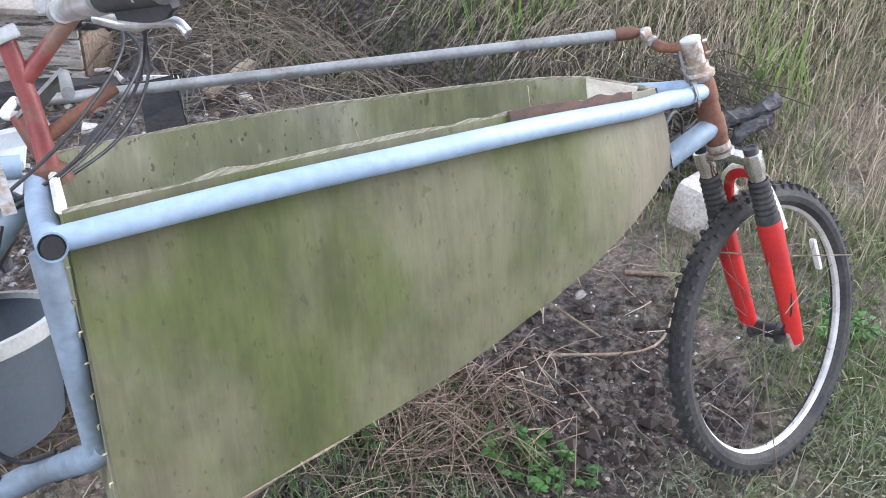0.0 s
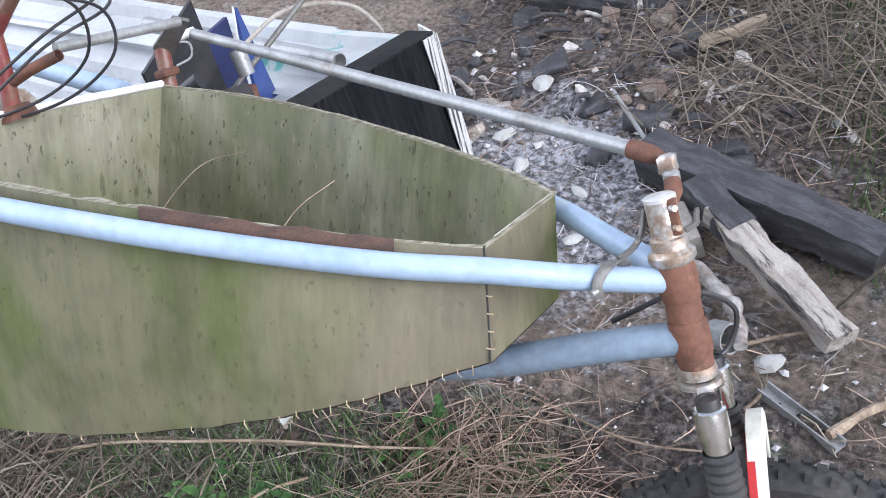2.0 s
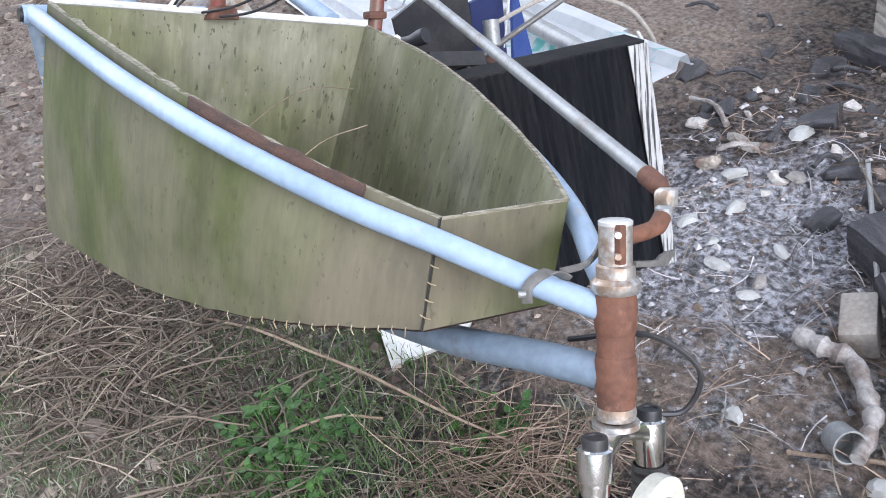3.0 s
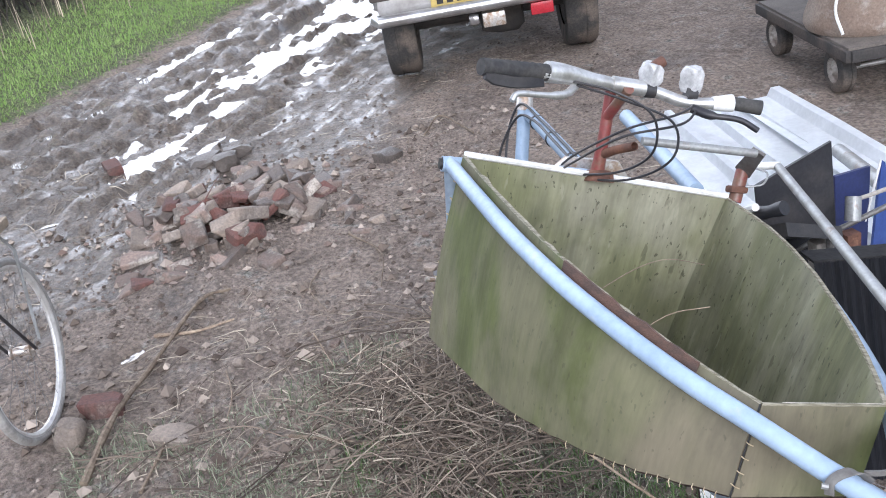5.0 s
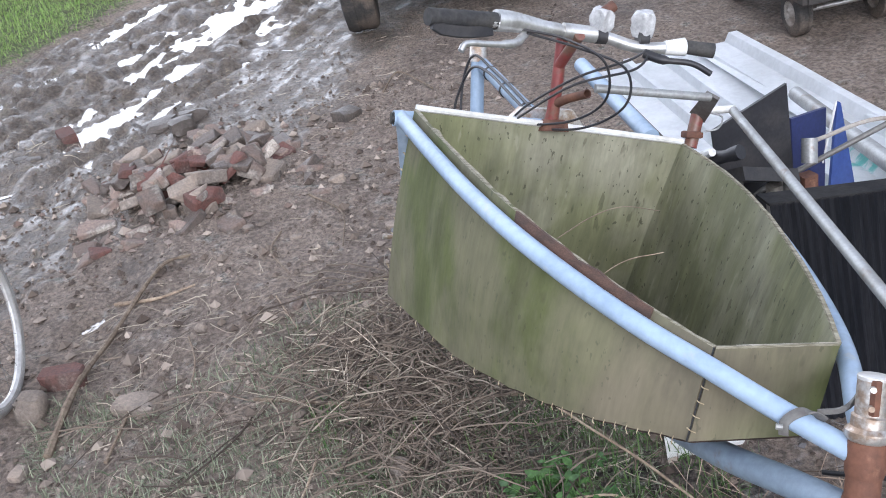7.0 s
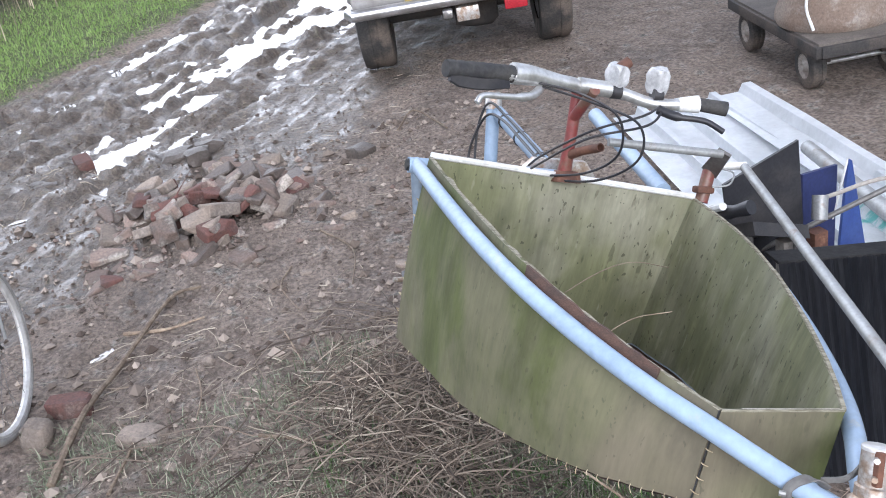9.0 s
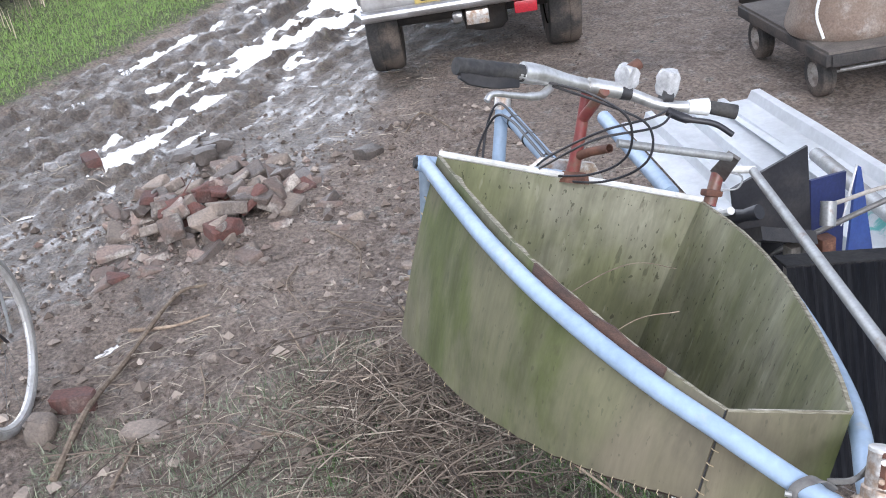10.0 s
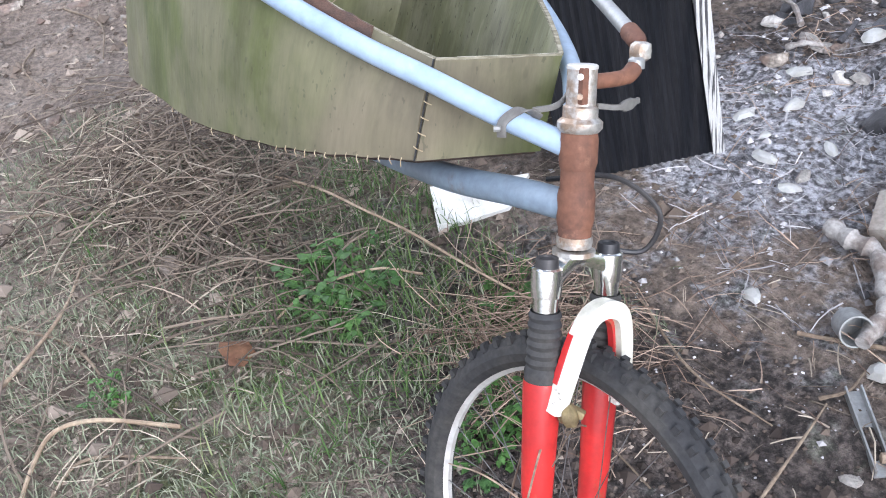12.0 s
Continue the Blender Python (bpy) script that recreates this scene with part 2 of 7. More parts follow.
M_RIM = mat("scuffed_alloy_rim", (0.74, 0.73, 0.71), (0.60, 0.58, 0.55), 16, 0.4, 0.35, 100, 0.08, 0.05)
M_CART = mat("cart_bed", (0.36, 0.33, 0.29), (0.24, 0.20, 0.17), 5, 0.8, fine_amt=0.2)
M_OLDTANK = mat("rusty_drum", (0.27, 0.225, 0.185), (0.20, 0.145, 0.11), 3, 0.75, 0.1, fine_amt=0.25, third=(0.33, 0.29, 0.25), third_scale=4)
M_BLUEPLASTIC = mat("blue_plastic", (0.055, 0.10, 0.30), (0.04, 0.07, 0.24), 4, 0.4, fine_amt=0.12)
M_NAVY = mat("navy_plastic", (0.022, 0.030, 0.10), (0.016, 0.022, 0.07), 4, 0.4, fine_amt=0.15)
M_GREYPLASTIC = mat("grey_blue_plastic", (0.16, 0.19, 0.225), (0.13, 0.155, 0.185), 3, 0.5, fine_amt=0.08, bump=0.03)
M_LEAF = mat("dry_leaf", (0.33, 0.175, 0.10), (0.22, 0.11, 0.065), 22, 0.8, fine_amt=0.3)
M_HERB = mat("nettle_leaf", (0.075, 0.17, 0.035), (0.05, 0.12, 0.03), 10, 0.6, fine_amt=0.3, vary=0.2)
M_HEDGE = mat("bare_hedge_twig", (0.085, 0.072, 0.055), (0.06, 0.055, 0.045), 3, 0.9, fine_amt=0.3)
M_CRATE = mat("dirty_brown_board", (0.21, 0.150, 0.105), (0.13, 0.095, 0.070), 7, 0.85, fine_amt=0.3, bump=0.4, stretch=(1, 7, 7), third=(0.30, 0.25, 0.20), third_scale=4, vary=0.25)
M_LIP = mat("matt_black_plastic", (0.016, 0.016, 0.018), (0.028, 0.027, 0.027), 9, 0.9, fine_amt=0.3, spec=0.15)
M_GREENPAINT = mat("green_painted_board", (0.10, 0.14, 0.085), (0.08, 0.11, 0.07), 3, 0.6, fine_amt=0.15)


def island_mat(name, a, b, rough=0.8):
    """Blades that differ from one to the next."""
    m = bpy.data.materials.new(name)
    m.use_nodes = True
    N, L = m.node_tree.nodes, m.node_tree.links
    g = N.new("ShaderNodeNewGeometry")
    r = N.new("ShaderNodeValToRGB")
    r.color_ramp.elements[0].color, r.color_ramp.elements[1].color = (*a, 1), (*b, 1)
    L.new(g.outputs["Random Per Island"], r.inputs["Fac"])
    L.new(r.outputs["Color"], N["Principled BSDF"].inputs["Base Color"])
    N["Principled BSDF"].inputs["Roughness"].default_value = rough
    N["Principled BSDF"].inputs["Specular IOR Level"].default_value = 0.3
    return m


M_GRASS = island_mat("grass_blades", (0.072, 0.132, 0.038), (0.29, 0.32, 0.165))
# grass darkened in colour to carry the ditch's shade
M_DITCH_SHADED = island_mat("shaded_ditch_grass_blades", (0.030, 0.055, 0.016), (0.10, 0.14, 0.05))
M_LUSH = island_mat("lush_grass_blades", (0.045, 0.098, 0.024), (0.140, 0.205, 0.075))
M_VERGE = island_mat("verge_grass_blades", (0.17, 0.30, 0.065), (0.31, 0.41, 0.145))
M_STRAW = island_mat("straw", (0.075, 0.055, 0.042), (0.60, 0.52, 0.41))
M_DRYGRASS = island_mat("dry_grass", (0.17, 0.142, 0.10), (0.60, 0.51, 0.385))
M_BRUSH = island_mat("brush_twigs", (0.07, 0.058, 0.045), (0.24, 0.20, 0.155))
M_BRICKBITS = island_mat("brick_bits", (0.16, 0.11, 0.09), (0.31, 0.26, 0.225))
M_STALK = island_mat("brown_stalks", (0.11, 0.070, 0.052), (0.50, 0.38, 0.29))
M_PILE = island_mat("trampled_stalks", (0.075, 0.054, 0.042), (0.40, 0.325, 0.255))
M_TURF = island_mat("trampled_turf", (0.085, 0.108, 0.056), (0.37, 0.39, 0.28))
M_IRON = mat("dull_iron", (0.17, 0.165, 0.155), (0.12, 0.11, 0.10), 14, 0.5, 0.3, 120, 0.2, 0.1)
M_CHIPS = island_mat("ash_chips", (0.10, 0.095, 0.098), (0.72, 0.70, 0.71))
M_SOILBITS = island_mat("soil_bits", (0.09, 0.068, 0.054), (0.46, 0.385, 0.32))
M_LOOSE = island_mat("loose_twigs", (0.060, 0.046, 0.036), (0.25, 0.20, 0.155))
M_DUG = island_mat("dug_earth_lumps", (0.034, 0.026, 0.022), (0.115, 0.088, 0.074))
M_CLODS = island_mat("earth_clods", (0.075, 0.056, 0.045), (0.19, 0.15, 0.12))


# ---- mesh helpers ----
def finish(name, bm, material, parent=None, label="", smooth=True):
    me = bpy.data.meshes.new(name)
    bm.to_mesh(me)
    bm.free()
    for p in me.polygons:
        p.use_smooth = smooth
    if smooth:
        me.set_sharp_from_angle(angle=radians(40))
    me.materials.append(material)
    ob = new(name, me)
    if parent:
        ob.parent = parent
    if label:
        ob["label"] = label
    return ob


def part(name, bm, material, parent, label="", smooth=True):
    return finish(name, bm, material, parent, label, smooth)


def thing(name, label, category, m=None, group="", kind=""):
    ob = new(name)
    ob.empty_display_size = 0.1
    if m is not None:
        ob.matrix_world = m
    return tagged(ob, label, category, group, kind)


def spline(pts, steps):
    """Catmull-Rom through the points."""
    p = [Vector(q) for q in pts]
    p = [p[0] * 2 - p[1]] + p + [p[-1] * 2 - p[-2]]
    out = []
    for i in range(1, len(p) - 2):
        for k in range(steps):
            t = k / steps
            a, b, c, d = p[i - 1], p[i], p[i + 1], p[i + 2]
            out.append(0.5 * (2 * b + (c - a) * t + (2 * a - 5 * b + 4 * c - d) * t * t + (3 * b - a - 3 * c + d) * t ** 3))
    return out + [p[-2].copy()]


def pipe(pts, r, n=14, cap=True, bm=None, hollow=0.0):
    """A tube along the points; r is one radius or one for each point. hollow: the depth of an open bore at both ends."""
    bm = bm or bmesh.new()
    pts = [Vector(p) for p in pts]
    rs = [r] * len(pts) if isinstance(r, (int, float)) else list(r)
    if hollow:
        d0, d1 = (pts[1] - pts[0]).normalized(), (pts[-2] - pts[-1]).normalized()
        pts = [pts[0] + d0 * hollow, pts[0] + d0 * 0.0005] + pts + [pts[-1] + d1 * 0.0005, pts[-1] + d1 * hollow]
        rs = [rs[0] * 0.86, rs[0] * 0.86] + rs + [rs[-1] * 0.86, rs[-1] * 0.86]
    up = None
    rings = []
    core = pts[2:-2] if hollow else pts
    for i, p in enumerate(pts):
        j = min(max(i - (2 if hollow else 0), 0), len(core) - 1)
        t = (core[min(j + 1, len(core) - 1)] - core[max(j - 1, 0)]).normalized()
        if up is None:
            up = t.orthogonal().normalized()
        up = (up - t * up.dot(t)).normalized()
        s = t.cross(up)
        rings.append([bm.verts.new(p + (up * math.cos(a) + s * math.sin(a)) * rs[i]) for a in (2 * math.pi * k / n for k in range(n))])
    for a, b in zip(rings[:-1], rings[1:]):
        for k in range(n):
            bm.faces.new((a[k], a[(k + 1) % n], b[(k + 1) % n], b[k]))
    if cap:
        bm.faces.new(rings[0][::-1])
        bm.faces.new(rings[-1])
    return bm


def box(size, at=(0, 0, 0), bevel=0.0, m=None, bm=None, segments=2):
    one = bmesh.new()
    bmesh.ops.create_cube(one, size=1)
    bmesh.ops.scale(one, vec=size, verts=one.verts)
    if bevel:
        bmesh.ops.bevel(one, geom=one.edges[:], offset=bevel, segments=segments, affect="EDGES", profile=0.6)
    bmesh.ops.translate(one, vec=at, verts=one.verts)
    if m is not None:
        bmesh.ops.transform(one, matrix=m, verts=one.verts)
    if bm is None:
        return one
    me = bpy.data.meshes.new("tmp")
    one.to_mesh(me)
    bm.from_mesh(me)
    one.free()
    bpy.data.meshes.remove(me)
    return bm


def lathe(profile, n=24, m=None, bm=None):
    """Turn (radius, height) pairs about z."""
    bm = bm or bmesh.new()
    rings = []
    for r, z in profile:
        rings.append([bm.verts.new((max(r, 1e-4) * math.cos(2 * math.pi * k / n), max(r, 1e-4) * math.sin(2 * math.pi * k / n), z)) for k in range(n)])
    vs = [v for ring in rings for v in ring]
    for a, b in zip(rings[:-1], rings[1:]):
        for k in range(n):
            bm.faces.new((a[k], a[(k + 1) % n], b[(k + 1) % n], b[k]))
    if m is not None:
        bmesh.ops.transform(bm, matrix=m, verts=vs)
    return bm


def along(a, b):
    """A pose at a whose z axis points to b."""
    a, b = Vector(a), Vector(b)
    return Matrix.Translation(a) @ (b - a).to_track_quat("Z", "Y").to_matrix().to_4x4()


def rock(size, seed, rough=0.25, cuts=2, squash=1.0):
    """A broken lump, flat-faced, in a box of that size."""
    bm = bmesh.new()
    bmesh.ops.create_icosphere(bm, subdivisions=cuts, radius=0.62)
    o = Vector((seed * 3.1, seed * 1.7, seed * 0.9))
    for v in bm.verts:
        c = v.co.copy()
        for ax in range(3):
            c[ax] = max(-0.42, min(0.42, c[ax]))
        c *= 1 + rough * noise.noise(v.co * 1.7 + o) + rough * 0.5 * noise.noise(v.co * 4 + o)
        v.co = Vector((c.x * size[0], c.y * size[1], c.z * size[2])) * 1.15
    return bm


def brick_mesh(size, seed, chip=0.12):
    """A brick with worn edges and broken corners."""
    bm = bmesh.new()
    bmesh.ops.create_cube(bm, size=1)
    bmesh.ops.subdivide_edges(bm, edges=bm.edges[:], cuts=2, use_grid_fill=True)
    o = Vector((seed * 2.3, seed * 1.1, seed * 4.7))
    for v in bm.verts:
        c = v.co
        k = sum(abs(abs(q) - 0.5) < 0.01 for q in c)
        s = 1 - (0.05 if k == 3 else 0.02 if k == 2 else 0) - chip * max(0, noise.noise(c * 1.5 + o)) * (k >= 2)
        v.co = Vector((c.x * size[0] * s, c.y * size[1] * s, c.z * size[2] * s)) + Vector(noise.noise_vector(c * 3 + o)) * 0.004
    return bm


# ---- ground ----
def smooth(a, b, v):
    t = max(0.0, min(1.0, (v - a) / (b - a)))
    return t * t * (3 - 2 * t)


def fbm(x, y, s, k=3):
    return sum(noise.noise(Vector((x * s * 2 ** i, y * s * 2 ** i, 7.3 + i))) / 2 ** i for i in range(k))


def track_side(x, y):
    """Metres to the far side (+) of the rutted track's grass edge."""
    # the verge runs from (-7.6, -1.8) to (-10.1, 0.2)
    return -0.30 - ((x + 7.345) * 0.624 + (y + 1.588) * 0.78) + 0.16 * noise.noise(Vector((x * 0.5, y * 0.5, 3.0)))


def ditch_axis(x, y):
    """Signed distance to the ditch: plus on the bank side."""
    return (x - 0.42) * 0.985 + (y - 2.2) * 0.10 + 0.08 * noise.noise(Vector((x * 0.9, y * 0.9, 1.0)))


def along_track(x, y):
    return (x + 7.345) * -0.78 + (y + 1.588) * 0.624


def rut(x, y):
    """0..1 where the wheel ruts hold water."""
    s = track_side(x, y)
    al = along_track(x, y)
    wob = 0.12 * noise.noise(Vector((al * 0.6, 0, 0))) + 0.05 * noise.noise(Vector((al * 2.0, 4, 0)))
    centre = -2.05 + 0.38 * smooth(-0.8, 0.8, al) - 0.08 * smooth(1.2, 2.6, al)
    wide = 0.38 + 0.12 * noise.noise(Vector((al * 0.8, 9, 0)))
    a = math.exp(-((s + 0.48 + 0.6 * wob) / 0.12) ** 2) * (0.45 + 0.55 * smooth(0.9, 1.6, al)) * smooth(-0.6, 0.4, al)
    b = math.exp(-((s - centre - wob) / wide) ** 2) * (0.42 * smooth(-1.4, -0.3, al) + 0.58 * smooth(-0.3, 0.6, al))
    c = 0.55 * math.exp(-((s + 1.25 - wob) / 0.12) ** 2) * smooth(1.0, 2.0, al)
    return max(a, c), b


WATER_Z = -0.027


def height(x, y):
    h = 0.022 * fbm(x, y, 1.3) + 0.016 * fbm(x, y, 6.0, 2) + 0.006 * noise.noise(Vector((x * 15, y * 15, 4.0)))
    # soft hollow where the front wheel stands
    h -= 0.02 * math.exp(-((x + 0.1) ** 2 + (y - 0.0) ** 2) / 0.12)
    d = ditch_axis(x, y)
    near = smooth(1.05, 1.75, y)
    h -= 0.22 * near * math.exp(-((d + 0.02) / 0.20) ** 2)
    h += (0.40 * smooth(0.08, 1.1, d) + 0.30 * smooth(1.0, 3.5, d)) * near * (1 - smooth(8, 20, y))
    # dug-over hollow in front of the box
    dug = math.exp(-(((x + 0.22) / 0.45) ** 2 + ((y - 0.52) / 0.30) ** 2))
    h += dug * (0.035 * fbm(x, y, 4.0) + 0.02 * fbm(x, y, 11.0, 2) - 0.02)
    # rain-filled hollow beside the old wheel
    h -= (0.045 + 0.03 * fbm(x, y, 9.0, 2)) * math.exp(-(((x + 3.14) * 0.70 + (y + 0.93) * 0.71) / 0.045) ** 2 - (((x + 3.14) * -0.71 + (y + 0.93) * 0.70) / 0.13) ** 2)
    # charred heap and ash
    h += 0.10 * math.exp(-((x + 0.75) ** 2 + (y - 2.25) ** 2) / 0.35) * (1 + 0.6 * fbm(x, y, 3.0))
    # spoil below the brick pile
    h += 0.05 * math.exp(-(((x + 4.1) / 0.7) ** 2 + ((y + 0.3) / 0.6) ** 2))
    s = track_side(x, y)
    if s > -5:
        ra, rb = rut(x, y)
        h -= 0.075 * ra + 0.066 * rb
        h += 0.026 * (fbm(x, y, 2.6) + 0.5 * fbm(x, y, 7.0, 2)) * smooth(-3.6, -2.6, s) * (1 - smooth(-0.3, 0.2, s))
        al = along_track(x, y)
        lane = smooth(-3.0, -2.2, s) * (1 - smooth(-0.3, 0.0, s)) * smooth(-2.5, -0.8, al)
        h += lane * 0.062 * (noise.noise(Vector((al * 0.7, s * 5.0, 2))) + 0.9 * noise.noise(Vector((al * 2.0, s * 12.0, 6))) + 0.7 * noise.noise(Vector((al * 6.0, s * 9.0, 3))) + 0.5 * noise.noise(Vector((al * 12.0, s * 20.0, 8))))
        h += 0.10 * smooth(-0.3, 0.6, s) + 0.25 * smooth(0.5, 3.0, s)
    return h


def graded(lo, hi, step, far):
    """Even steps from lo to hi, then ever longer ones out to far on both sides."""
    c = list(np.arange(lo, hi, step))
    d, s = hi, step
    while d < far:
        c.append(d)
        s *= 1.16
        d += s
    d, s = lo, step
    while d > -far:
        s *= 1.16
        d -= s
        c.insert(0, d)
    return c


GX, GY = graded(-5.2, 1.8, 0.030, 600), graded(-1.6, 3.4, 0.030, 600)
GX = sorted([x for x in GX if x > -5.2 or x < -12.5] + list(np.arange(-12.5, -9.0, 0.07)) + list(np.arange(-9.0, -5.2, 0.04)))
GY = sorted([y for y in GY if y > -1.6 or y < -3.5] + list(np.arange(-3.5, -1.6, 0.07)))


def zone_dug(x, y):
    """Freshly dug bare earth between the box and the front wheel."""
    return math.exp(-((x + 0.17 + 0.10 * fbm(x, y, 5.0, 2)) / 0.36) ** 4 - ((y - 0.33 + 0.10 * fbm(y, x, 5.0, 2)) / 0.33) ** 4)


def zone_green(x, y):
    """How grassy the ground is."""
    s = track_side(x, y)
    g = smooth(-0.25, 0.25, s)
    d = ditch_axis(x, y)
    g = max(g, smooth(0.15, 0.9, d) * 0.7 * smooth(1.0, 1.5, y))
    g = max(g, 0.75 * math.exp(-(((x - 0.35) / 0.75) ** 2 + ((y + 0.15) / 0.75) ** 2)))
    g = max(g, 0.45 * math.exp(-(((x + 1.0) / 0.8) ** 2 + ((y + 0.25) / 0.40) ** 2)))
    return g * (1 - zone_dug(x, y))


def zone_ash(x, y):
    return max(1.3 * math.exp(-(((x + 0.85) / 0.42) ** 2 + ((y - 1.50) / 0.42) ** 2)), 0.42 * math.exp(-(((x + 0.55) / 0.5) ** 2 + ((y - 1.15) / 0.35) ** 2)))


def zone_dark(x, y):
    """Dark earth, damp, dug or burnt; shade by the wheel and in the ditch is painted in, and it is darker under the
    box.
    """
    return max(1.5 * zone_dug(x, y), 1.3 * math.exp(-(((x + 0.18) / 0.55) ** 2 + ((y - 0.55) / 0.40) ** 2)), 1.15 * smooth(1.1, 1.7, y) * smooth(-2.0, -1.0, x), 1.15 * math.exp(-(((x + 0.78) / 0.58) ** 2 + ((y - 0.40) / 0.36) ** 2)), 0.9 * math.exp(-(((x + 0.30) / 0.30) ** 2 + ((y - 0.12) / 0.28) ** 2)), 0.55 * math.exp(-(((x + 1.95) / 0.40) ** 2 + ((y + 0.08) / 0.25) ** 2)), 1.1 * smooth(1.2, 1.7, y) * math.exp(-(ditch_axis(x, y) / 0.35) ** 2))


def build_ground():
    nx, ny = len(GX), len(GY)
    verts, green, ash, dark, wet = [], [], [], [], []
    for y in GY:
        for x in GX:
            if abs(x) < 40 and abs(y) < 40:
                verts.append((x, y, height(x, y)))
                green.append(zone_green(x, y)), ash.append(zone_ash(x, y)), dark.append(zone_dark(x, y))
                s = track_side(x, y)
                wet.append(smooth(-4.0, -3.0, s) * (1 - smooth(-0.4, 0.1, s)) * (1 - smooth(-4.6, -2.6, x)) if s > -5 else 0.0)
            else:
                verts.append((x, y, 0.3))
                green.append(1.0), ash.append(0.0), dark.append(0.0), wet.append(0.0)
    faces = [(j * nx + i, j * nx + i + 1, (j + 1) * nx + i + 1, (j + 1) * nx + i) for j in range(ny - 1) for i in range(nx - 1)]
    me = bpy.data.meshes.new("ground")
    me.from_pydata(verts, [], faces)
    for nm, vals in (("green", green), ("ash", ash), ("dark", dark), ("wet", wet)):
        me.attributes.new(nm, "FLOAT", "POINT").data.foreach_set("value", vals)
    me.polygons.foreach_set("use_smooth", [True] * len(faces))
    m = bpy.data.materials.new("trodden_earth")
    m.use_nodes = True
    N, L = m.node_tree.nodes, m.node_tree.links
    b = N["Principled BSDF"]
    tc = N.new("ShaderNodeTexCoord")

    def nz(s, detail=8, r=0.65):
        t = N.new("ShaderNodeTexNoise")
        t.inputs["Scale"].default_value, t.inputs["Detail"].default_value, t.inputs["Roughness"].default_value = s, detail, r
        L.new(tc.outputs["Object"], t.inputs["Vector"])
        return t.outputs["Fac"]

    def rng(src, a, z, lo=0.0, hi=1.0):
        r = N.new("ShaderNodeMapRange")
        r.interpolation_type = "SMOOTHSTEP"
        for k, v in (("From Min", a), ("From Max", z), ("To Min", lo), ("To Max", hi)):
            r.inputs[k].default_value = v
        L.new(src, r.inputs["Value"])
        return r.outputs["Result"]

    def mix(f, a, c, kind="MIX"):
        x = N.new("ShaderNodeMix")
        x.data_type, x.blend_type = "RGBA", kind
        for sock, v in ((x.inputs["Factor"], f), (x.inputs["A"], a), (x.inputs["B"], c)):
            if hasattr(v, "links"):
                L.new(v, sock)
            else:
                sock.default_value = v if isinstance(v, float) else (*v, 1)
        return x.outputs["Result"]

    def zone(nm, n, soft=0.35):
        at = N.new("ShaderNodeAttribute")
        at.attribute_name = nm
        ad = N.new("ShaderNodeMath")
        ad.operation = "ADD"
        L.new(at.outputs["Fac"], ad.inputs[0])
        L.new(rng(n, 0.25, 0.75, -0.5, 0.5), ad.inputs[1])
        return rng(ad.outputs["Value"], 0.5 - soft, 0.5 + soft)

    big, mid, fine, grit = nz(1.7), nz(9.0), nz(45.0), nz(160.0, 3)
    col = mix(rng(big, 0.35, 0.65), (0.290, 0.230, 0.185), (0.180, 0.140, 0.114))
    col = mix(rng(mid, 0.42, 0.66), col, (0.335, 0.272, 0.222))
    col = mix(zone("dark", mid), col, mix(rng(fine, 0.35, 0.65), (0.048, 0.038, 0.033), (0.150, 0.122, 0.108)))
    col = mix(zone("ash", mid), col, mix(rng(fine, 0.35, 0.62), (0.17, 0.16, 0.17), (0.55, 0.55, 0.59)))
    w = zone("wet", big, 0.3)
    col = mix(w, col, mix(rng(mid, 0.35, 0.65), (0.105, 0.083, 0.066), (0.205, 0.165, 0.130)))
    col = mix(zone("green", mid, 0.3), col, mix(rng(fine, 0.35, 0.65), (0.075, 0.090, 0.036), (0.145, 0.155, 0.070)))
    pale = rng(grit, 0.65, 0.72)
    col = mix(rng(pale, 0.0, 1.0, 0.0, 0.5), col, (0.42, 0.37, 0.31))
    col = mix(1.0, col, rng(fine, 0.30, 0.70, 0.50, 1.42), "MULTIPLY")
    L.new(col, b.inputs["Base Color"])
    rg = N.new("ShaderNodeMath")
    rg.operation = "MULTIPLY_ADD"
    L.new(w, rg.inputs[0])
    rg.inputs[1].default_value, rg.inputs[2].default_value = -0.48, 0.85
    L.new(rg.outputs["Value"], b.inputs["Roughness"])
    b.inputs["Specular IOR Level"].default_value = 0.5
    # a film of water lies in streaks on the churned mud, along the wheel tracks
    turn = N.new("ShaderNodeMapping")
    turn.inputs["Rotation"].default_value = (0, 0, radians(38.7))
    squeeze = N.new("ShaderNodeMapping")
    squeeze.inputs["Scale"].default_value = (1.0, 4.0, 1.0)
    L.new(tc.outputs["Object"], turn.inputs["Vector"])
    L.new(turn.outputs["Vector"], squeeze.inputs["Vector"])
    streaks = N.new("ShaderNodeTexNoise")
    streaks.inputs["Scale"].default_value, streaks.inputs["Detail"].default_value, streaks.inputs["Roughness"].default_value = 1.6, 7, 0.68
    L.new(squeeze.outputs["Vector"], streaks.inputs["Vector"])
    film = streaks.outputs["Fac"]
    fm = N.new("ShaderNodeMath")
    fm.operation = "MULTIPLY"
    L.new(w, fm.inputs[0])
    L.new(rng(film, 0.48, 0.63, 0.0, 0.8), fm.inputs[1])
    L.new(fm.outputs["Value"], b.inputs["Coat Weight"])
    b.inputs["Coat Roughness"].default_value, b.inputs["Coat IOR"].default_value = 0.16, 1.5
    bc = N.new("ShaderNodeBump")
    bc.inputs["Strength"].default_value, bc.inputs["Distance"].default_value = 0.35, 0.012
    L.new(mid, bc.inputs["Height"])
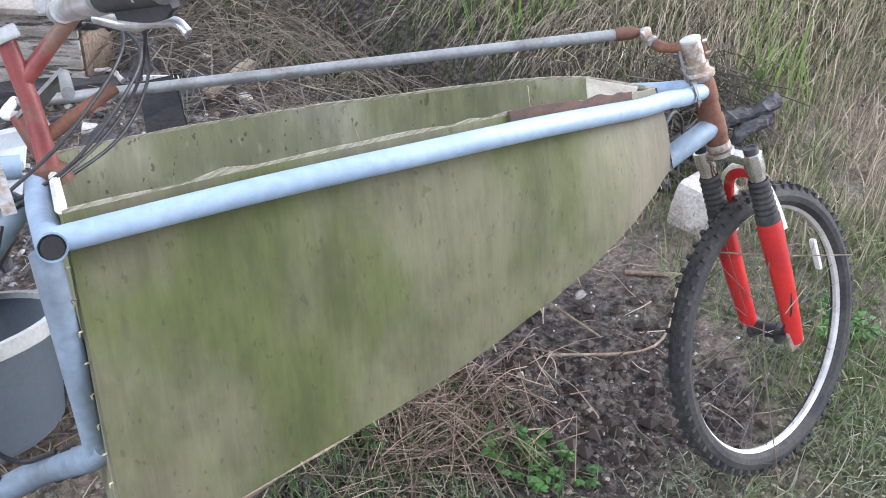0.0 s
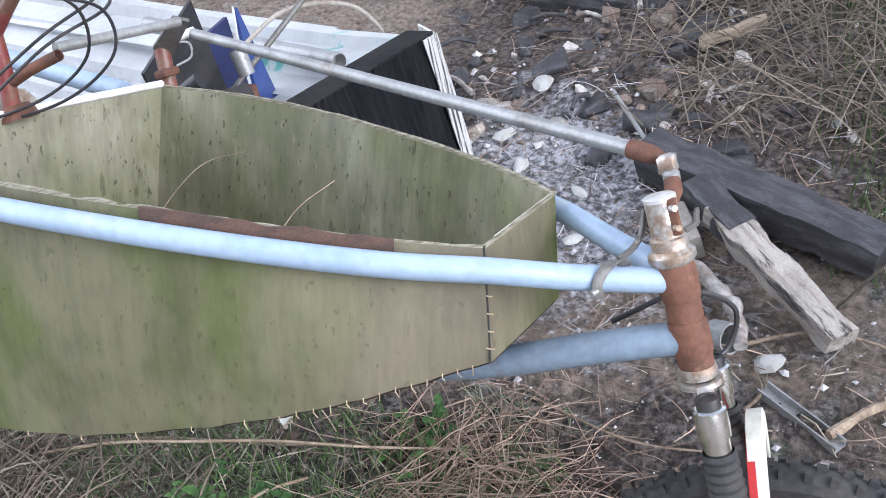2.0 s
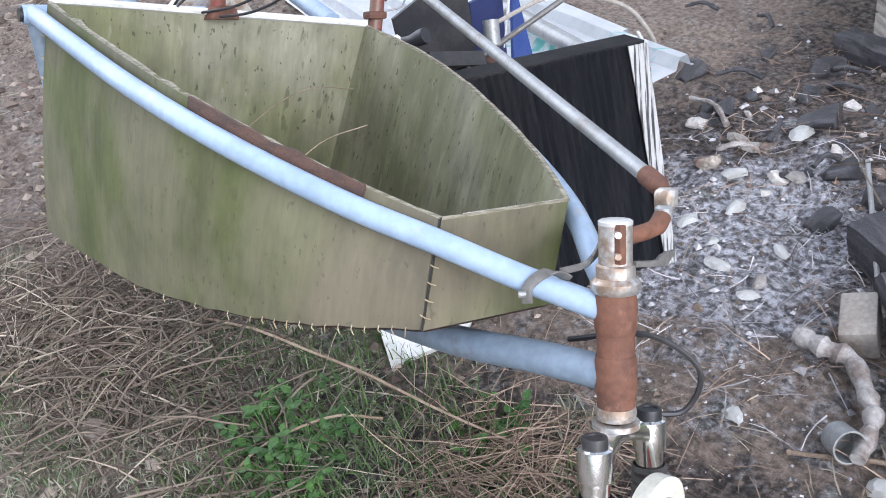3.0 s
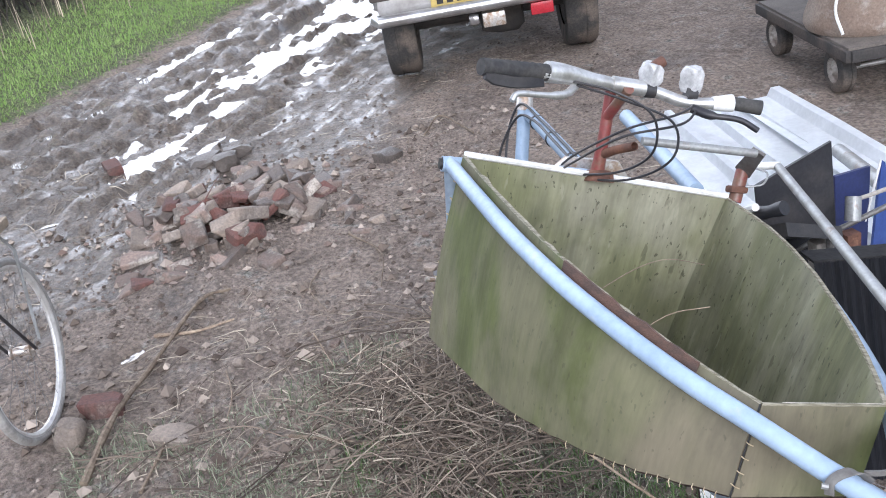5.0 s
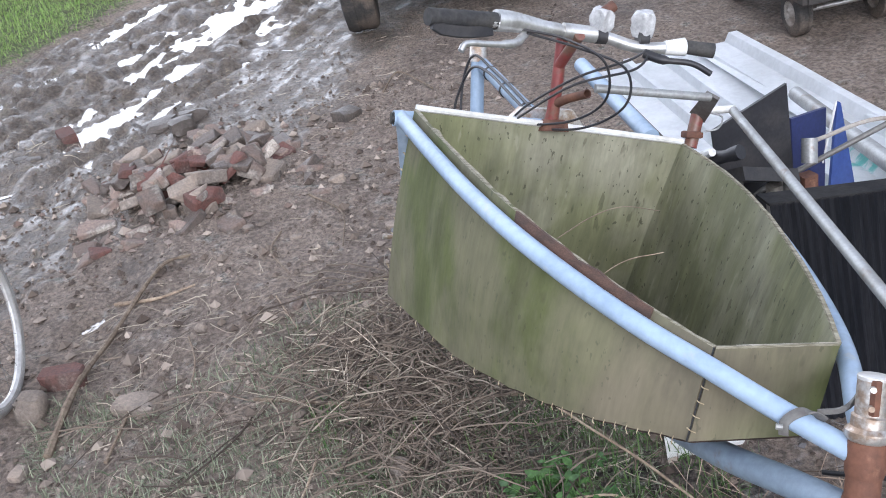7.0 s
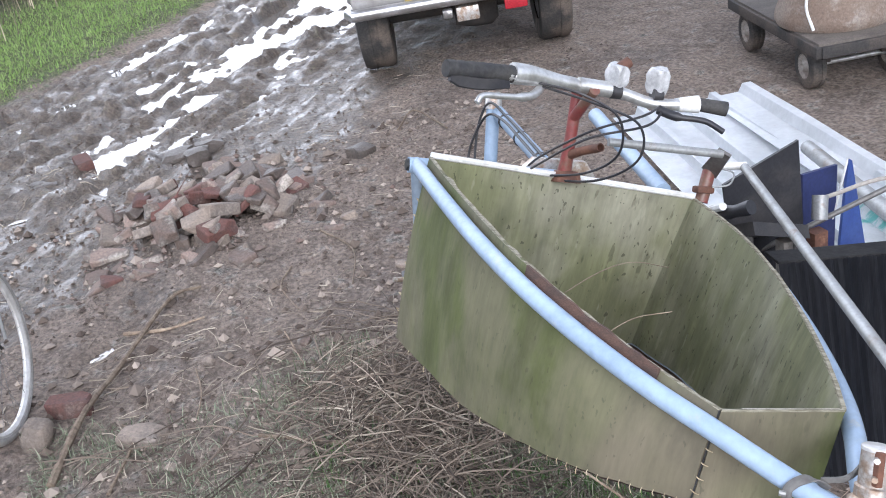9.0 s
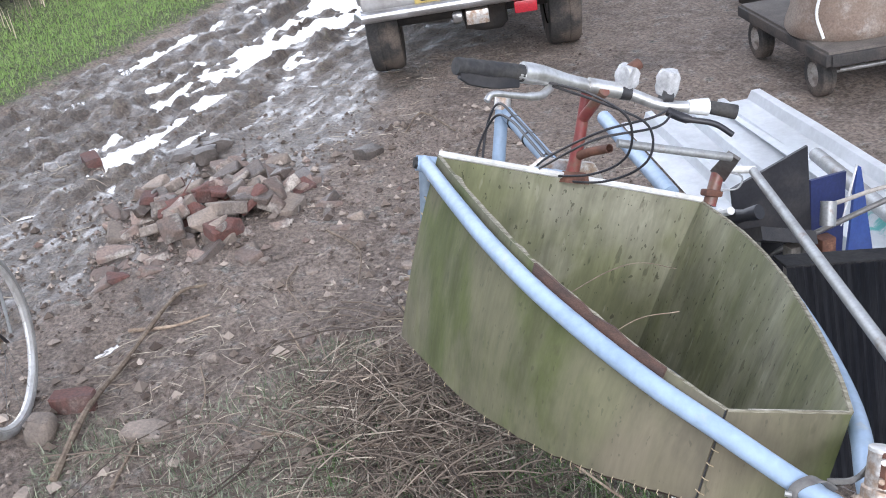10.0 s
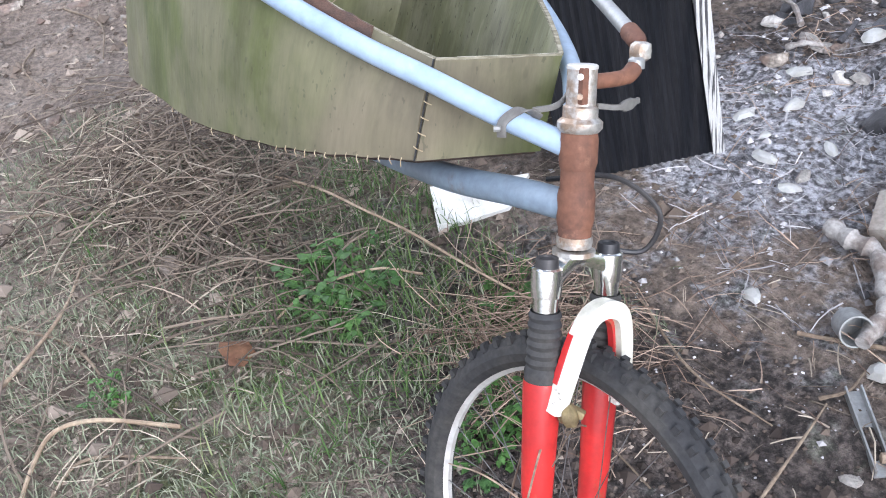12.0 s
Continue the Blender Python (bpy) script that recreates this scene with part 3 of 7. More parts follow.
    L.new(bc.outputs["Normal"], b.inputs["Coat Normal"])
    add = N.new("ShaderNodeMath")
    add.operation = "MULTIPLY_ADD"
    L.new(mid, add.inputs[0])
    add.inputs[1].default_value = 2.0
    L.new(fine, add.inputs[2])
    bp = N.new("ShaderNodeBump")
    bp.inputs["Strength"].default_value, bp.inputs["Distance"].default_value = 0.9, 0.035
    L.new(add.outputs["Value"], bp.inputs["Height"])
    bp2 = N.new("ShaderNodeBump")
    bp2.inputs["Strength"].default_value, bp2.inputs["Distance"].default_value = 0.8, 0.008
    L.new(grit, bp2.inputs["Height"])
    L.new(bp.outputs["Normal"], bp2.inputs["Normal"])
    L.new(bp2.outputs["Normal"], b.inputs["Normal"])
    me.materials.append(m)
    ob = new("ground", me)
    return tagged(ob, "trodden brown earth with mud, ash and grass", "ground", kind="structure")


build_ground()


def water_sheet(name, label, x0, x1, y0, y1, z):
    """Standing water: a level sheet that shows only where the ground dips below it."""
    m = bpy.data.materials.get("puddle_water")
    if not m:
        m = bpy.data.materials.new("puddle_water")
        m.use_nodes = True
        N, L = m.node_tree.nodes, m.node_tree.links
        b = N["Principled BSDF"]
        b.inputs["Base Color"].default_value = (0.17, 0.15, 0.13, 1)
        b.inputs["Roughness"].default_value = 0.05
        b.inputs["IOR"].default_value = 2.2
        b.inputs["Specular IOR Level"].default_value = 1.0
        t = N.new("ShaderNodeTexNoise")
        t.inputs["Scale"].default_value = 6
        bp = N.new("ShaderNodeBump")
        bp.inputs["Strength"].default_value, bp.inputs["Distance"].default_value = 0.05, 0.01
        L.new(t.outputs["Fac"], bp.inputs["Height"])
        L.new(bp.outputs["Normal"], b.inputs["Normal"])
    bm = bmesh.new()
    bm.faces.new([bm.verts.new(p) for p in ((x0, y0, z), (x1, y0, z), (x1, y1, z), (x0, y1, z))])
    return tagged(finish(name, bm, m), label, "water", kind="structure")


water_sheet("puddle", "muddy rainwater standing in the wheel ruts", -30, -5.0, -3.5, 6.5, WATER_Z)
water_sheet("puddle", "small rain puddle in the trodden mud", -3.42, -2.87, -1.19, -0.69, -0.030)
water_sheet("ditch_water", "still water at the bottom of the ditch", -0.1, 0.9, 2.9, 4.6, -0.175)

# ---- the cargo bicycle, leaning ----
BIKE = Matrix(((0.962, 0.090, -0.257, -0.100), (0.0, 0.944, 0.330, 0.230), (0.272, -0.318, 0.908, 0.774), (0, 0, 0, 1)))
_q = BIKE.to_quaternion()
BIKE = Matrix.LocRotScale(BIKE.translation, _q, None)
bike = thing("cargo_bicycle", "home-built cargo bicycle with a mossy plywood box, leaning", "bicycle", BIKE)

RAIL = [(-1.205, -0.354, 0.546), (-0.966, -0.356, 0.486), (-0.742, -0.343, 0.420), (-0.547, -0.312, 0.357), (-0.398, -0.258, 0.298), (-0.282, -0.196, 0.247),
        (-0.184, -0.137, 0.208), (-0.100, -0.070, 0.165), (-0.013, -0.010, 0.130)]
FAR = [(-1.169, 0.360, 0.519), (-0.951, 0.349, 0.462), (-0.742, 0.306, 0.405), (-0.554, 0.247, 0.352), (-0.403, 0.189, 0.309), (-0.282, 0.137, 0.272), (-0.193, 0.096, 0.236)]
FAR_RAIL = [(-1.185, 0.382, 0.474), (-0.951, 0.372, 0.416), (-0.742, 0.331, 0.359), (-0.554, 0.273, 0.306), (-0.403, 0.217, 0.263), (-0.282, 0.166, 0.226), (-0.185, 0.114, 0.197), (-0.095, 0.058, 0.163), (-0.010, 0.010, 0.135)]
R_TUBE = 0.0170


part("side_rail", pipe(spline([(-1.228, -0.354, 0.552)] + RAIL, 8), R_TUBE, 18, hollow=0.0), M_TUBE, bike, "curved pale blue steel tube")
part("side_rail", pipe(spline(FAR_RAIL, 8), R_TUBE, 18, hollow=0.05), M_TUBE, bike, "curved pale blue steel tube")

# plywood walls hang from the rails, square to their slope
DOWN = Vector((-0.31, 0.0, -0.95))
BOTTOM = [(-1.348, -0.339, 0.107), (-1.087, -0.329, 0.088), (-0.849, -0.314, 0.070), (-0.635, -0.288, 0.067), (-0.466, -0.251, 0.072), (-0.333, -0.198, 0.077), (-0.222, -0.136, 0.084)]


def wall_curve(side, lift=0.0, inset=0.026):
    if side > 0:
        return [Vector(p) - DOWN * lift for p in FAR]
    pts = []
    top = [Vector(p) for p in RAIL[:6]] + [Vector((-0.190, -0.143, 0.209))]
    for i, p in enumerate(top):
        t = (top[min(i + 1, 6)] - top[max(i - 1, 0)]).normalized()
        inward = Vector((-t.y, t.x, 0)).normalized()
        q = p + inward * inset - DOWN * (0.027 + lift)
        pts.append(Vector((q.x, q.y * -side, q.z)))
    return pts


def wall(side):
    top = spline(wall_curve(side), 6)
    bottom = spline(BOTTOM if side < 0 else [(b[0], 0.92 * f[1] - 0.01, b[2]) for b, f in zip(BOTTOM, FAR)], 6)
    bm = bmesh.new()
    th = 0.006
    cols = []
    for i, (p, b) in enumerate(zip(top, bottom)):
        t = (top[min(i + 1, len(top) - 1)] - top[max(i - 1, 0)]).normalized()
        out = Vector((t.y, -t.x, 0)).normalized() * (1 if side < 0 else -1)
        b = b + DOWN * (0.004 * noise.noise(p * 30))
        col = []
        for j in range(9):
            q = p.lerp(b, j / 8) + out * (0.010 if side < 0 else -0.004) * math.sin(math.pi * j / 8)
            col.append((bm.verts.new(q + out * th / 2), bm.verts.new(q - out * th / 2)))
        cols.append(col)
    for a, b in zip(cols[:-1], cols[1:]):
        for j in range(8):
            bm.faces.new((a[j][0], b[j][0], b[j + 1][0], a[j + 1][0]))
            bm.faces.new((a[j][1], a[j + 1][1], b[j + 1][1], b[j][1]))
        bm.faces.new((a[0][0], a[0][1], b[0][1], b[0][0]))
        bm.faces.new((a[8][0], b[8][0], b[8][1], a[8][1]))
    for c in (cols[0], cols[-1]):
        for j in range(8):
            bm.faces.new((c[j][0], c[j + 1][0], c[j + 1][1], c[j][1]))
    bmesh.ops.recalc_face_normals(bm, faces=bm.faces[:])
    return bm, top, [c[-1][0].co.copy() for c in cols]


bm_near, top_near, bot_near = wall(-1)
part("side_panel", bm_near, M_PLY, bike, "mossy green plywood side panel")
bm_far, top_far, bot_far = wall(1)
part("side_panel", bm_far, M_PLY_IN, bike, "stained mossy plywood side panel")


def quad_panel(corners, th=0.006, nx=10, ny=8):
    a, b, c, d = [Vector(p) for p in corners]
    n = (b - a).cross(d - a).normalized() * th / 2
    bm = bmesh.new()
    g = [[None] * (nx + 1) for _ in range(2 * (ny + 1))]
    for j in range(ny + 1):
        for i in range(nx + 1):
            p = a.lerp(b, i / nx).lerp(d.lerp(c, i / nx), j / ny)
            g[j][i], g[ny + 1 + j][i] = bm.verts.new(p + n), bm.verts.new(p - n)
    for j in range(ny):
        for i in range(nx):
            bm.faces.new((g[j][i], g[j][i + 1], g[j + 1][i + 1], g[j + 1][i]))
            o = ny + 1
            bm.faces.new((g[o + j][i], g[o + j + 1][i], g[o + j + 1][i + 1], g[o + j][i + 1]))
    o = ny + 1
    for i in range(nx):
        bm.faces.new((g[0][i], g[o][i], g[o][i + 1], g[0][i + 1]))
        bm.faces.new((g[ny][i], g[ny][i + 1], g[o + ny][i + 1], g[o + ny][i]))
    for j in range(ny):
        bm.faces.new((g[j][0], g[j + 1][0], g[o + j + 1][0], g[o + j][0]))
        bm.faces.new((g[j][nx], g[o + j][nx], g[o + j + 1][nx], g[j + 1][nx]))
    bmesh.ops.recalc_face_normals(bm, faces=bm.faces[:])
    return bm


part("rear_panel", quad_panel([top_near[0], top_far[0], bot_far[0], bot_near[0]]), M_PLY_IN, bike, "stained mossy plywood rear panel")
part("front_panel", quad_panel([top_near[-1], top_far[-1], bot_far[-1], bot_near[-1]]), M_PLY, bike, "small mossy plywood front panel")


def floor_bm():
    bm = bmesh.new()
    a = [bm.verts.new(p + Vector((0, 0.006, -0.004))) for p in bot_near]
    b = [bm.verts.new(p + Vector((0, -0.006, -0.004))) for p in bot_far]
    for i in range(len(a) - 1):
        bm.faces.new((a[i], b[i], b[i + 1], a[i + 1]))
    r = bmesh.ops.solidify(bm, geom=bm.faces[:], thickness=0.008)
    bmesh.ops.recalc_face_normals(bm, faces=bm.faces[:])
    return bm


part("box_floor", floor_bm(), M_WOODSTRIP, bike, "dark rotten plywood floor of the box")

# head tube, steerer and headset
part("head_tube", pipe([(0, 0, 0.004), (0, 0, 0.155)], 0.0235, 20), M_RUST, bike, "rust-brown steel head tube")
part("headset_cup", lathe([(0.0, 0.150), (0.026, 0.150), (0.031, 0.156), (0.031, 0.164), (0.024, 0.170), (0.024, 0.184), (0.018, 0.188), (0, 0.188)], 24), M_RUSTY_CHROME, bike, "tarnished headset cup")
part("lower_cup", lathe([(0.0, -0.010), (0.024, -0.010), (0.026, -0.002), (0.0245, 0.006), (0, 0.006)], 24), M_RUSTY_CHROME, bike)
part("steerer_clamp", pipe([(0, 0, 0.186), (0, 0, 0.2375)], 0.0205, 18, hollow=0.02), M_RUSTY_CHROME, bike, "rusty split steerer clamp")
part("down_tube", pipe(spline([(0.0, 0, 0.045), (-0.12, -0.02, 0.045), (-0.35, -0.03, 0.03), (-0.8, 0.0, 0.02), (-1.25, 0.0, 0.05)], 6), 0.0225, 16), M_TUBE_SHADED_DIRTY, bike, "pale blue steel lower tube")

# steered fork and wheel
FORK = Matrix(((0.975, -0.222, 0, 0.006), (0.222, 0.975, 0, -0.003), (0, 0, 1, -0.004), (0, 0, 0, 1)))
HUB = Vector((0.004, 0.018, -0.485))


def fpt(x, y, z):
    return FORK @ Vector((x, y, z))


def ribbon(pts, half_w, half_t, across, bm=None):
    """A flat strap along the points, bevelled; across is its wide direction."""
    bm = bm or bmesh.new()
    pts = [Vector(p) for p in pts]
    rings = []
    for i, p in enumerate(pts):
        t = (pts[min(i + 1, len(pts) - 1)] - pts[max(i - 1, 0)]).normalized()
        a = (Vector(across) - t * t.dot(Vector(across))).normalized()
        n = t.cross(a)
        w = half_w[i] if isinstance(half_w, list) else half_w
        rings.append([bm.verts.new(p + a * w * u + n * half_t * v) for u, v in ((-1, -0.5), (-0.85, -1), (0.85, -1), (1, -0.5), (1, 0.5), (0.85, 1), (-0.85, 1), (-1, 0.5))])
    for a, b in zip(rings[:-1], rings[1:]):
        for k in range(8):
            bm.faces.new((a[k], a[(k + 1) % 8], b[(k + 1) % 8], b[k]))
    bm.faces.new(rings[0][::-1])
    bm.faces.new(rings[-1])
    bmesh.ops.recalc_face_normals(bm, faces=bm.faces[:])
    return bm


def chunk_boss():
    bm = lathe([(0.0, -0.014), (0.008, -0.014), (0.010, -0.006), (0.016, -0.004), (0.016, 0.006), (0.009, 0.010), (0.0, 0.012)], 10, FORK @ pose(0.052, -0.052, -0.226, 0, 70, 20))
    return box((0.030, 0.014, 0.012), (0, 0, 0), 0.003, FORK @ pose(0.050, -0.040, -0.222, 0, 20, 30), bm)


crown_pts = spline([fpt(0.010, -0.066, -0.046), fpt(0.006, -0.040, -0.032), fpt(0.0, 0.0, -0.022), fpt(0.006, 0.040, -0.032), fpt(0.010, 0.066, -0.046)], 5)
part("fork_crown", ribbon(crown_pts, 0.013, 0.010, fpt(1, 0, 0)), M_CHROMED, bike, "tarnished alloy fork crown")
for s in (-1, 1):
    y = 0.062 * s
    part("crown_ring", lathe([(0.0175, -0.062), (0.0210, -0.061), (0.0218, -0.044), (0.0212, -0.022), (0.0175, -0.020)], 20, FORK @ Matrix.Translation((0.008, y, 0))), M_CHROMED, bike)
    part("stanchion", pipe([fpt(0.008, y, -0.020), fpt(0.008, y, -0.110)], 0.0178, 18), M_CHROMED, bike, "chrome fork stanchion")
    part("stanchion_cap", lathe([(0.0, -0.009), (0.010, -0.009), (0.0105, -0.007), (0.0150, -0.007), (0.0158, -0.010), (0.0158, -0.022), (0, -0.022)], 18, FORK @ Matrix.Translation((0.008, y, 0))), M_BLACK, bike, "black top cap")
    prof = []
    for k in range(17):
        prof.append((0.0205 + 0.0002 * k + (0.0026 if k % 2 else 0.0) if k < 13 else 0.0262, -0.082 - 0.0066 * k))
    part("fork_gaiter", lathe(prof, 20, FORK @ Matrix.Translation((0.008, y, 0))), M_RUBBER, bike, "black rubber concertina gaiter")
    part("fork_leg", pipe([fpt(0.008, y, -0.182), fpt(0.008, y, -0.190), fpt(0.006, y, -0.34), fpt(0.003, y * 0.95, -0.465), fpt(0.004, y * 0.95, -0.497)], [0.0265, 0.0275, 0.0235, 0.020, 0.015], 18), M_FORKRED, bike, "red painted fork leg")
    part("dropout", box((0.05, 0.008, 0.05), (0.004, y * 0.93, -0.487), 0.003, FORK), M_RUSTY_CHROME, bike)
brace = spline([fpt(0.036, -0.064, -0.222), fpt(0.043, -0.054, -0.175), fpt(0.049, -0.034, -0.112), fpt(0.052, -0.014, -0.086), fpt(0.052, 0.018, -0.084), fpt(0.050, 0.046, -0.106), fpt(0.044, 0.062, -0.175), fpt(0.036, 0.066, -0.240)], 6)
part("fork_brace", ribbon(brace, 0.012, 0.0125, fpt(1, 0, 0)), M_BRACE, bike, "white scuffed arched fork brace")
part("brake_boss", chunk_boss(), M_BRASS, bike, "dirty brass brake boss")
part("brace_lining", ribbon([p + fpt(-0.012, 0, -0.002) for p in brace[6:-6]], 0.006, 0.011, fpt(1, 0, 0)), M_FORKRED, bike, "red inner edge of the brace")

front_wheel = new("front_wheel")
front_wheel.parent = bike
front_wheel.matrix_basis = Matrix.Translation(HUB) @ FORK @ pose(0, 0, 0, 90, 0, 0)


def torus_bm(R, prof, n=72):
    """A ring: prof is a closed loop of (radius offset, width)."""
    bm = bmesh.new()
    rings = []
    for k in range(n):
        a = 2 * math.pi * k / n
        rings.append([bm.verts.new(((R + r) * math.cos(a), (R + r) * math.sin(a), w)) for r, w in prof])
    for i in range(n):
        A, B = rings[i], rings[(i + 1) % n]
        for j in range(len(prof)):
            bm.faces.new((A[j], A[(j + 1) % len(prof)], B[(j + 1) % len(prof)], B[j]))
    bmesh.ops.recalc_face_normals(bm, faces=bm.faces[:])
    return bm


def bike_wheel(parent, R_out=0.342, R_rim=0.303, tyre_r=0.025, knobs=True, rim_mat=None, spokes=32, hub_mat=None, tyre_mat=None):
    tr = R_out - tyre_r - (0.005 if knobs else 0)
    bm = torus_bm(tr, [(tyre_r * math.cos(a), tyre_r * math.sin(a)) for a in (2 * math.pi * k / 12 for k in range(12))], 80)
    if knobs:
        for k in range(64):
            for w, dr, sz in ((-0.017, -0.005, (0.012, 0.010, 0.010)), (0.0, 0.0, (0.013, 0.013, 0.009)), (0.017, -0.005, (0.012, 0.010, 0.010))):
                a = 2 * math.pi * (k + (0.5 if w == 0 else 0)) / 64
                box(sz, (0, 0, 0), 0, Matrix.Rotation(a, 4, "Z") @ Matrix.Translation((tr + tyre_r + dr, 0, w)), bm)
    part("tyre", bm, tyre_mat or M_RUBBER, parent, "knobbly black tyre" if knobs else "worn grey tyre", smooth=False)
    part("rim", torus_bm(R_rim - 0.008, [(0.008, -0.013), (0.009, -0.0115), (0.004, -0.010), (0.002, 0.0), (0.004, 0.010), (0.009, 0.0115), (0.008, 0.0135), (-0.002, 0.0130), (-0.012, 0.004), (-0.012, -0.004), (-0.002, -0.0130)], 80), rim_mat or M_RIM, parent, "dull alloy rim", smooth=False)
    part("hub", lathe([(0.0, -0.055), (0.006, -0.055), (0.006, -0.038), (0.027, -0.036), (0.027, -0.032), (0.018, -0.027), (0.017, 0.027), (0.027, 0.032), (0.027, 0.036), (0.006, 0.038), (0.006, 0.055), (0, 0.055)], 18), hub_mat or M_RUSTY_CHROME, parent)
    for k in range(spokes):
        a = 2 * math.pi * k / spokes
        s = -1 if k % 2 else 1
        b = a + 0.45 * (1 if k % 4 < 2 else -1)
        part("spoke", pipe([(0.022 * math.cos(b), 0.022 * math.sin(b), 0.034 * s), ((R_rim - 0.018) * math.cos(a), (R_rim - 0.018) * math.sin(a), 0.002 * s)], 0.0009, 5), M_SPOKE, parent)


bike_wheel(front_wheel, hub_mat=M_BLACK)
part("axle_nut", pipe([(0, 0, -0.066), (0, 0, -0.054)], 0.011, 6), M_BLACK, front_wheel)
part("axle_nut", pipe([(0, 0, 0.054), (0, 0, 0.066)], 0.011, 6), M_BLACK, front_wheel)
part("spoke_reflector", box((0.012, 0.085, 0.016), (0.235, 0.06, 0.0), 0.005), M_WHITE, front_wheel, "white spoke reflector")

# steering linkage
part("tie_rod", pipe([(-1.175, 0.500, 0.608), (-0.060, 0.128, 0.2695)], 0.0115, 14), M_GALV, bike, "long grey steel tie rod")
part("rod_end", pipe([(-0.078, 0.1338, 0.2753), (-0.045, 0.1225, 0.265), (-0.030, 0.118, 0.260)], [0.0142, 0.0138, 0.008], 12), M_RUST, bike, "rusty rod end")
part("steering_arm", pipe(spline([(0.0, 0.012, 0.216), (-0.006, 0.055, 0.217), (-0.011, 0.082, 0.220), (-0.016, 0.098, 0.230)], 5), [0.0105] * 10 + [0.0120] * 6, 12), M_RUST, bike, "rusty bent steering arm")
part("joint_collar", lathe([(0.0, -0.007), (0.0115, -0.007), (0.012, 0.005), (0.008, 0.009), (0, 0.009)], 16, Matrix.Translation((-0.017, 0.102, 0.236))), M_GALV, bike, "pale joint collar")
part("arm_joint", rock((0.024, 0.024, 0.028), 3, 0.1), M_RUSTY_CHROME, bike, "tarnished ball joint").location = (-0.022, 0.112, 0.252)

# steering column, handlebar and rear frame
part("steering_column", pipe([(-1.186, 0.008, 0.552), (-1.176, 0.008, 0.580), (-1.158, 0.008, 0.660), (-1.144, 0.008, 0.757)], [0.0185, 0.0160, 0.0145, 0.0140], 16), M_RED, bike, "faded red steering column with rust")
part("stem", pipe([(-1.156, 0.008, 0.690), (-1.09, 0.006, 0.725), (-1.035, 0.004, 0.752)], [0.0140, 0.0130, 0.0125], 14), M_RED, bike, "faded red bar stem")
part("bar_clamp", pipe([(-1.055, -0.03, 0.762), (-1.055, 0.06, 0.758)], 0.019, 14), M_ALLOY, bike)
part("column_clamp", box((0.042, 0.042, 0.020), (-1.143, 0.008, 0.762), 0.005), M_ALLOY, bike, "alloy clamp")
part("column_collar", lathe([(0.0, -0.02), (0.040, -0.02), (0.036, 0.0), (0.028, 0.008), (0, 0.01)], 20, Matrix.Translation((-1.190, 0.016, 0.555))), M_RUST, bike, "rusty collar")
part("handlebar", pipe(spline([(-0.990, -0.325, 0.763), (-1.02, -0.165, 0.765), (-1.052, -0.06, 0.762), (-1.055, 0.06, 0.757), (-1.045, 0.16, 0.736), (-1.02, 0.262, 0.743)], 6), 0.0140, 14), M_ALLOY, bike, "scratched alloy handlebar")
bar_grip = part("grip", pipe(spline([(-0.972, -0.370, 0.762), (-1.0, -0.27, 0.766), (-1.018, -0.20, 0.768)], 8), [0.0185 + (0.0012 if k % 2 else 0) for k in range(17)], 16), M_RUBBER, bike, "black ribbed rubber grip")
part("grip", pipe([(-1.022, 0.258, 0.743), (-1.005, 0.328, 0.737)], [0.0155, 0.0175], 16, hollow=0.02), M_RUBBER, bike, "black ribbed rubber grip")
part("twist_shifter", pipe([(-1.02, -0.195, 0.768), (-1.03, -0.145, 0.764)], [0.021, 0.016], 16), M_WHITE, bike, "pale grey twist shifter")
part("twist_shifter", pipe([(-1.03, 0.215, 0.738), (-1.022, 0.262, 0.743)], [0.016, 0.021], 16), M_WHITE, bike, "pale grey twist shifter")
part("lever_housing", pipe(spline([(-1.018, -0.205, 0.770), (-1.030, -0.150, 0.770), (-1.045, -0.090, 0.764), (-1.052, -0.040, 0.762)], 4), [0.024, 0.0245, 0.024, 0.023, 0.022, 0.021, 0.0205, 0.020, 0.019, 0.018, 0.0175, 0.017, 0.016], 16), M_ALLOY, bike, "scratched silver lever housing")
part("lever_blade", ribbon(spline([(-1.010, -0.215, 0.748), (-0.990, -0.275, 0.738), (-0.975, -0.330, 0.738), (-0.965, -0.362, 0.742)], 4), [0.013] * 10 + [0.010, 0.008, 0.006], 0.006, (0, 0, 1)), M_BLACK, bike, "black lever under the grip")
part("brake_lever", pipe(spline([(-1.03, -0.13, 0.745), (-1.0, -0.165, 0.722), (-0.975, -0.23, 0.715), (-0.96, -0.285, 0.712), (-0.955, -0.30, 0.695)], 5), [0.010] * 8 + [0.007] * 13, 10), M_ALLOY, bike, "worn alloy brake lever")
part("brake_lever", pipe(spline([(-1.03, 0.165, 0.722), (-1.0, 0.20, 0.708), (-0.98, 0.26, 0.703), (-0.97, 0.305, 0.682)], 5), [0.011] * 6 + [0.007] * 10, 10), M_BLACK, bike, "black brake lever")
for x, y, z, m_ in ((-1.05, 0.062, 0.79, M_CLEARGREY), (-1.045, 0.165, 0.79, M_CLEARGREY)):
    part("lamp_bracket", rock((0.044, 0.038, 0.060), 3 + y * 50, 0.22, 3), m_, bike, "broken white plastic lamp bracket").matrix_basis = Matrix.Translation((x, y, z)) @ pose(0, 0, 0, 15, 14, 30)
    part("lamp_clip", pipe([(x, y - 0.012, z - 0.035), (x, y + 0.012, z - 0.035)], 0.017, 12), M_BLACK, bike)
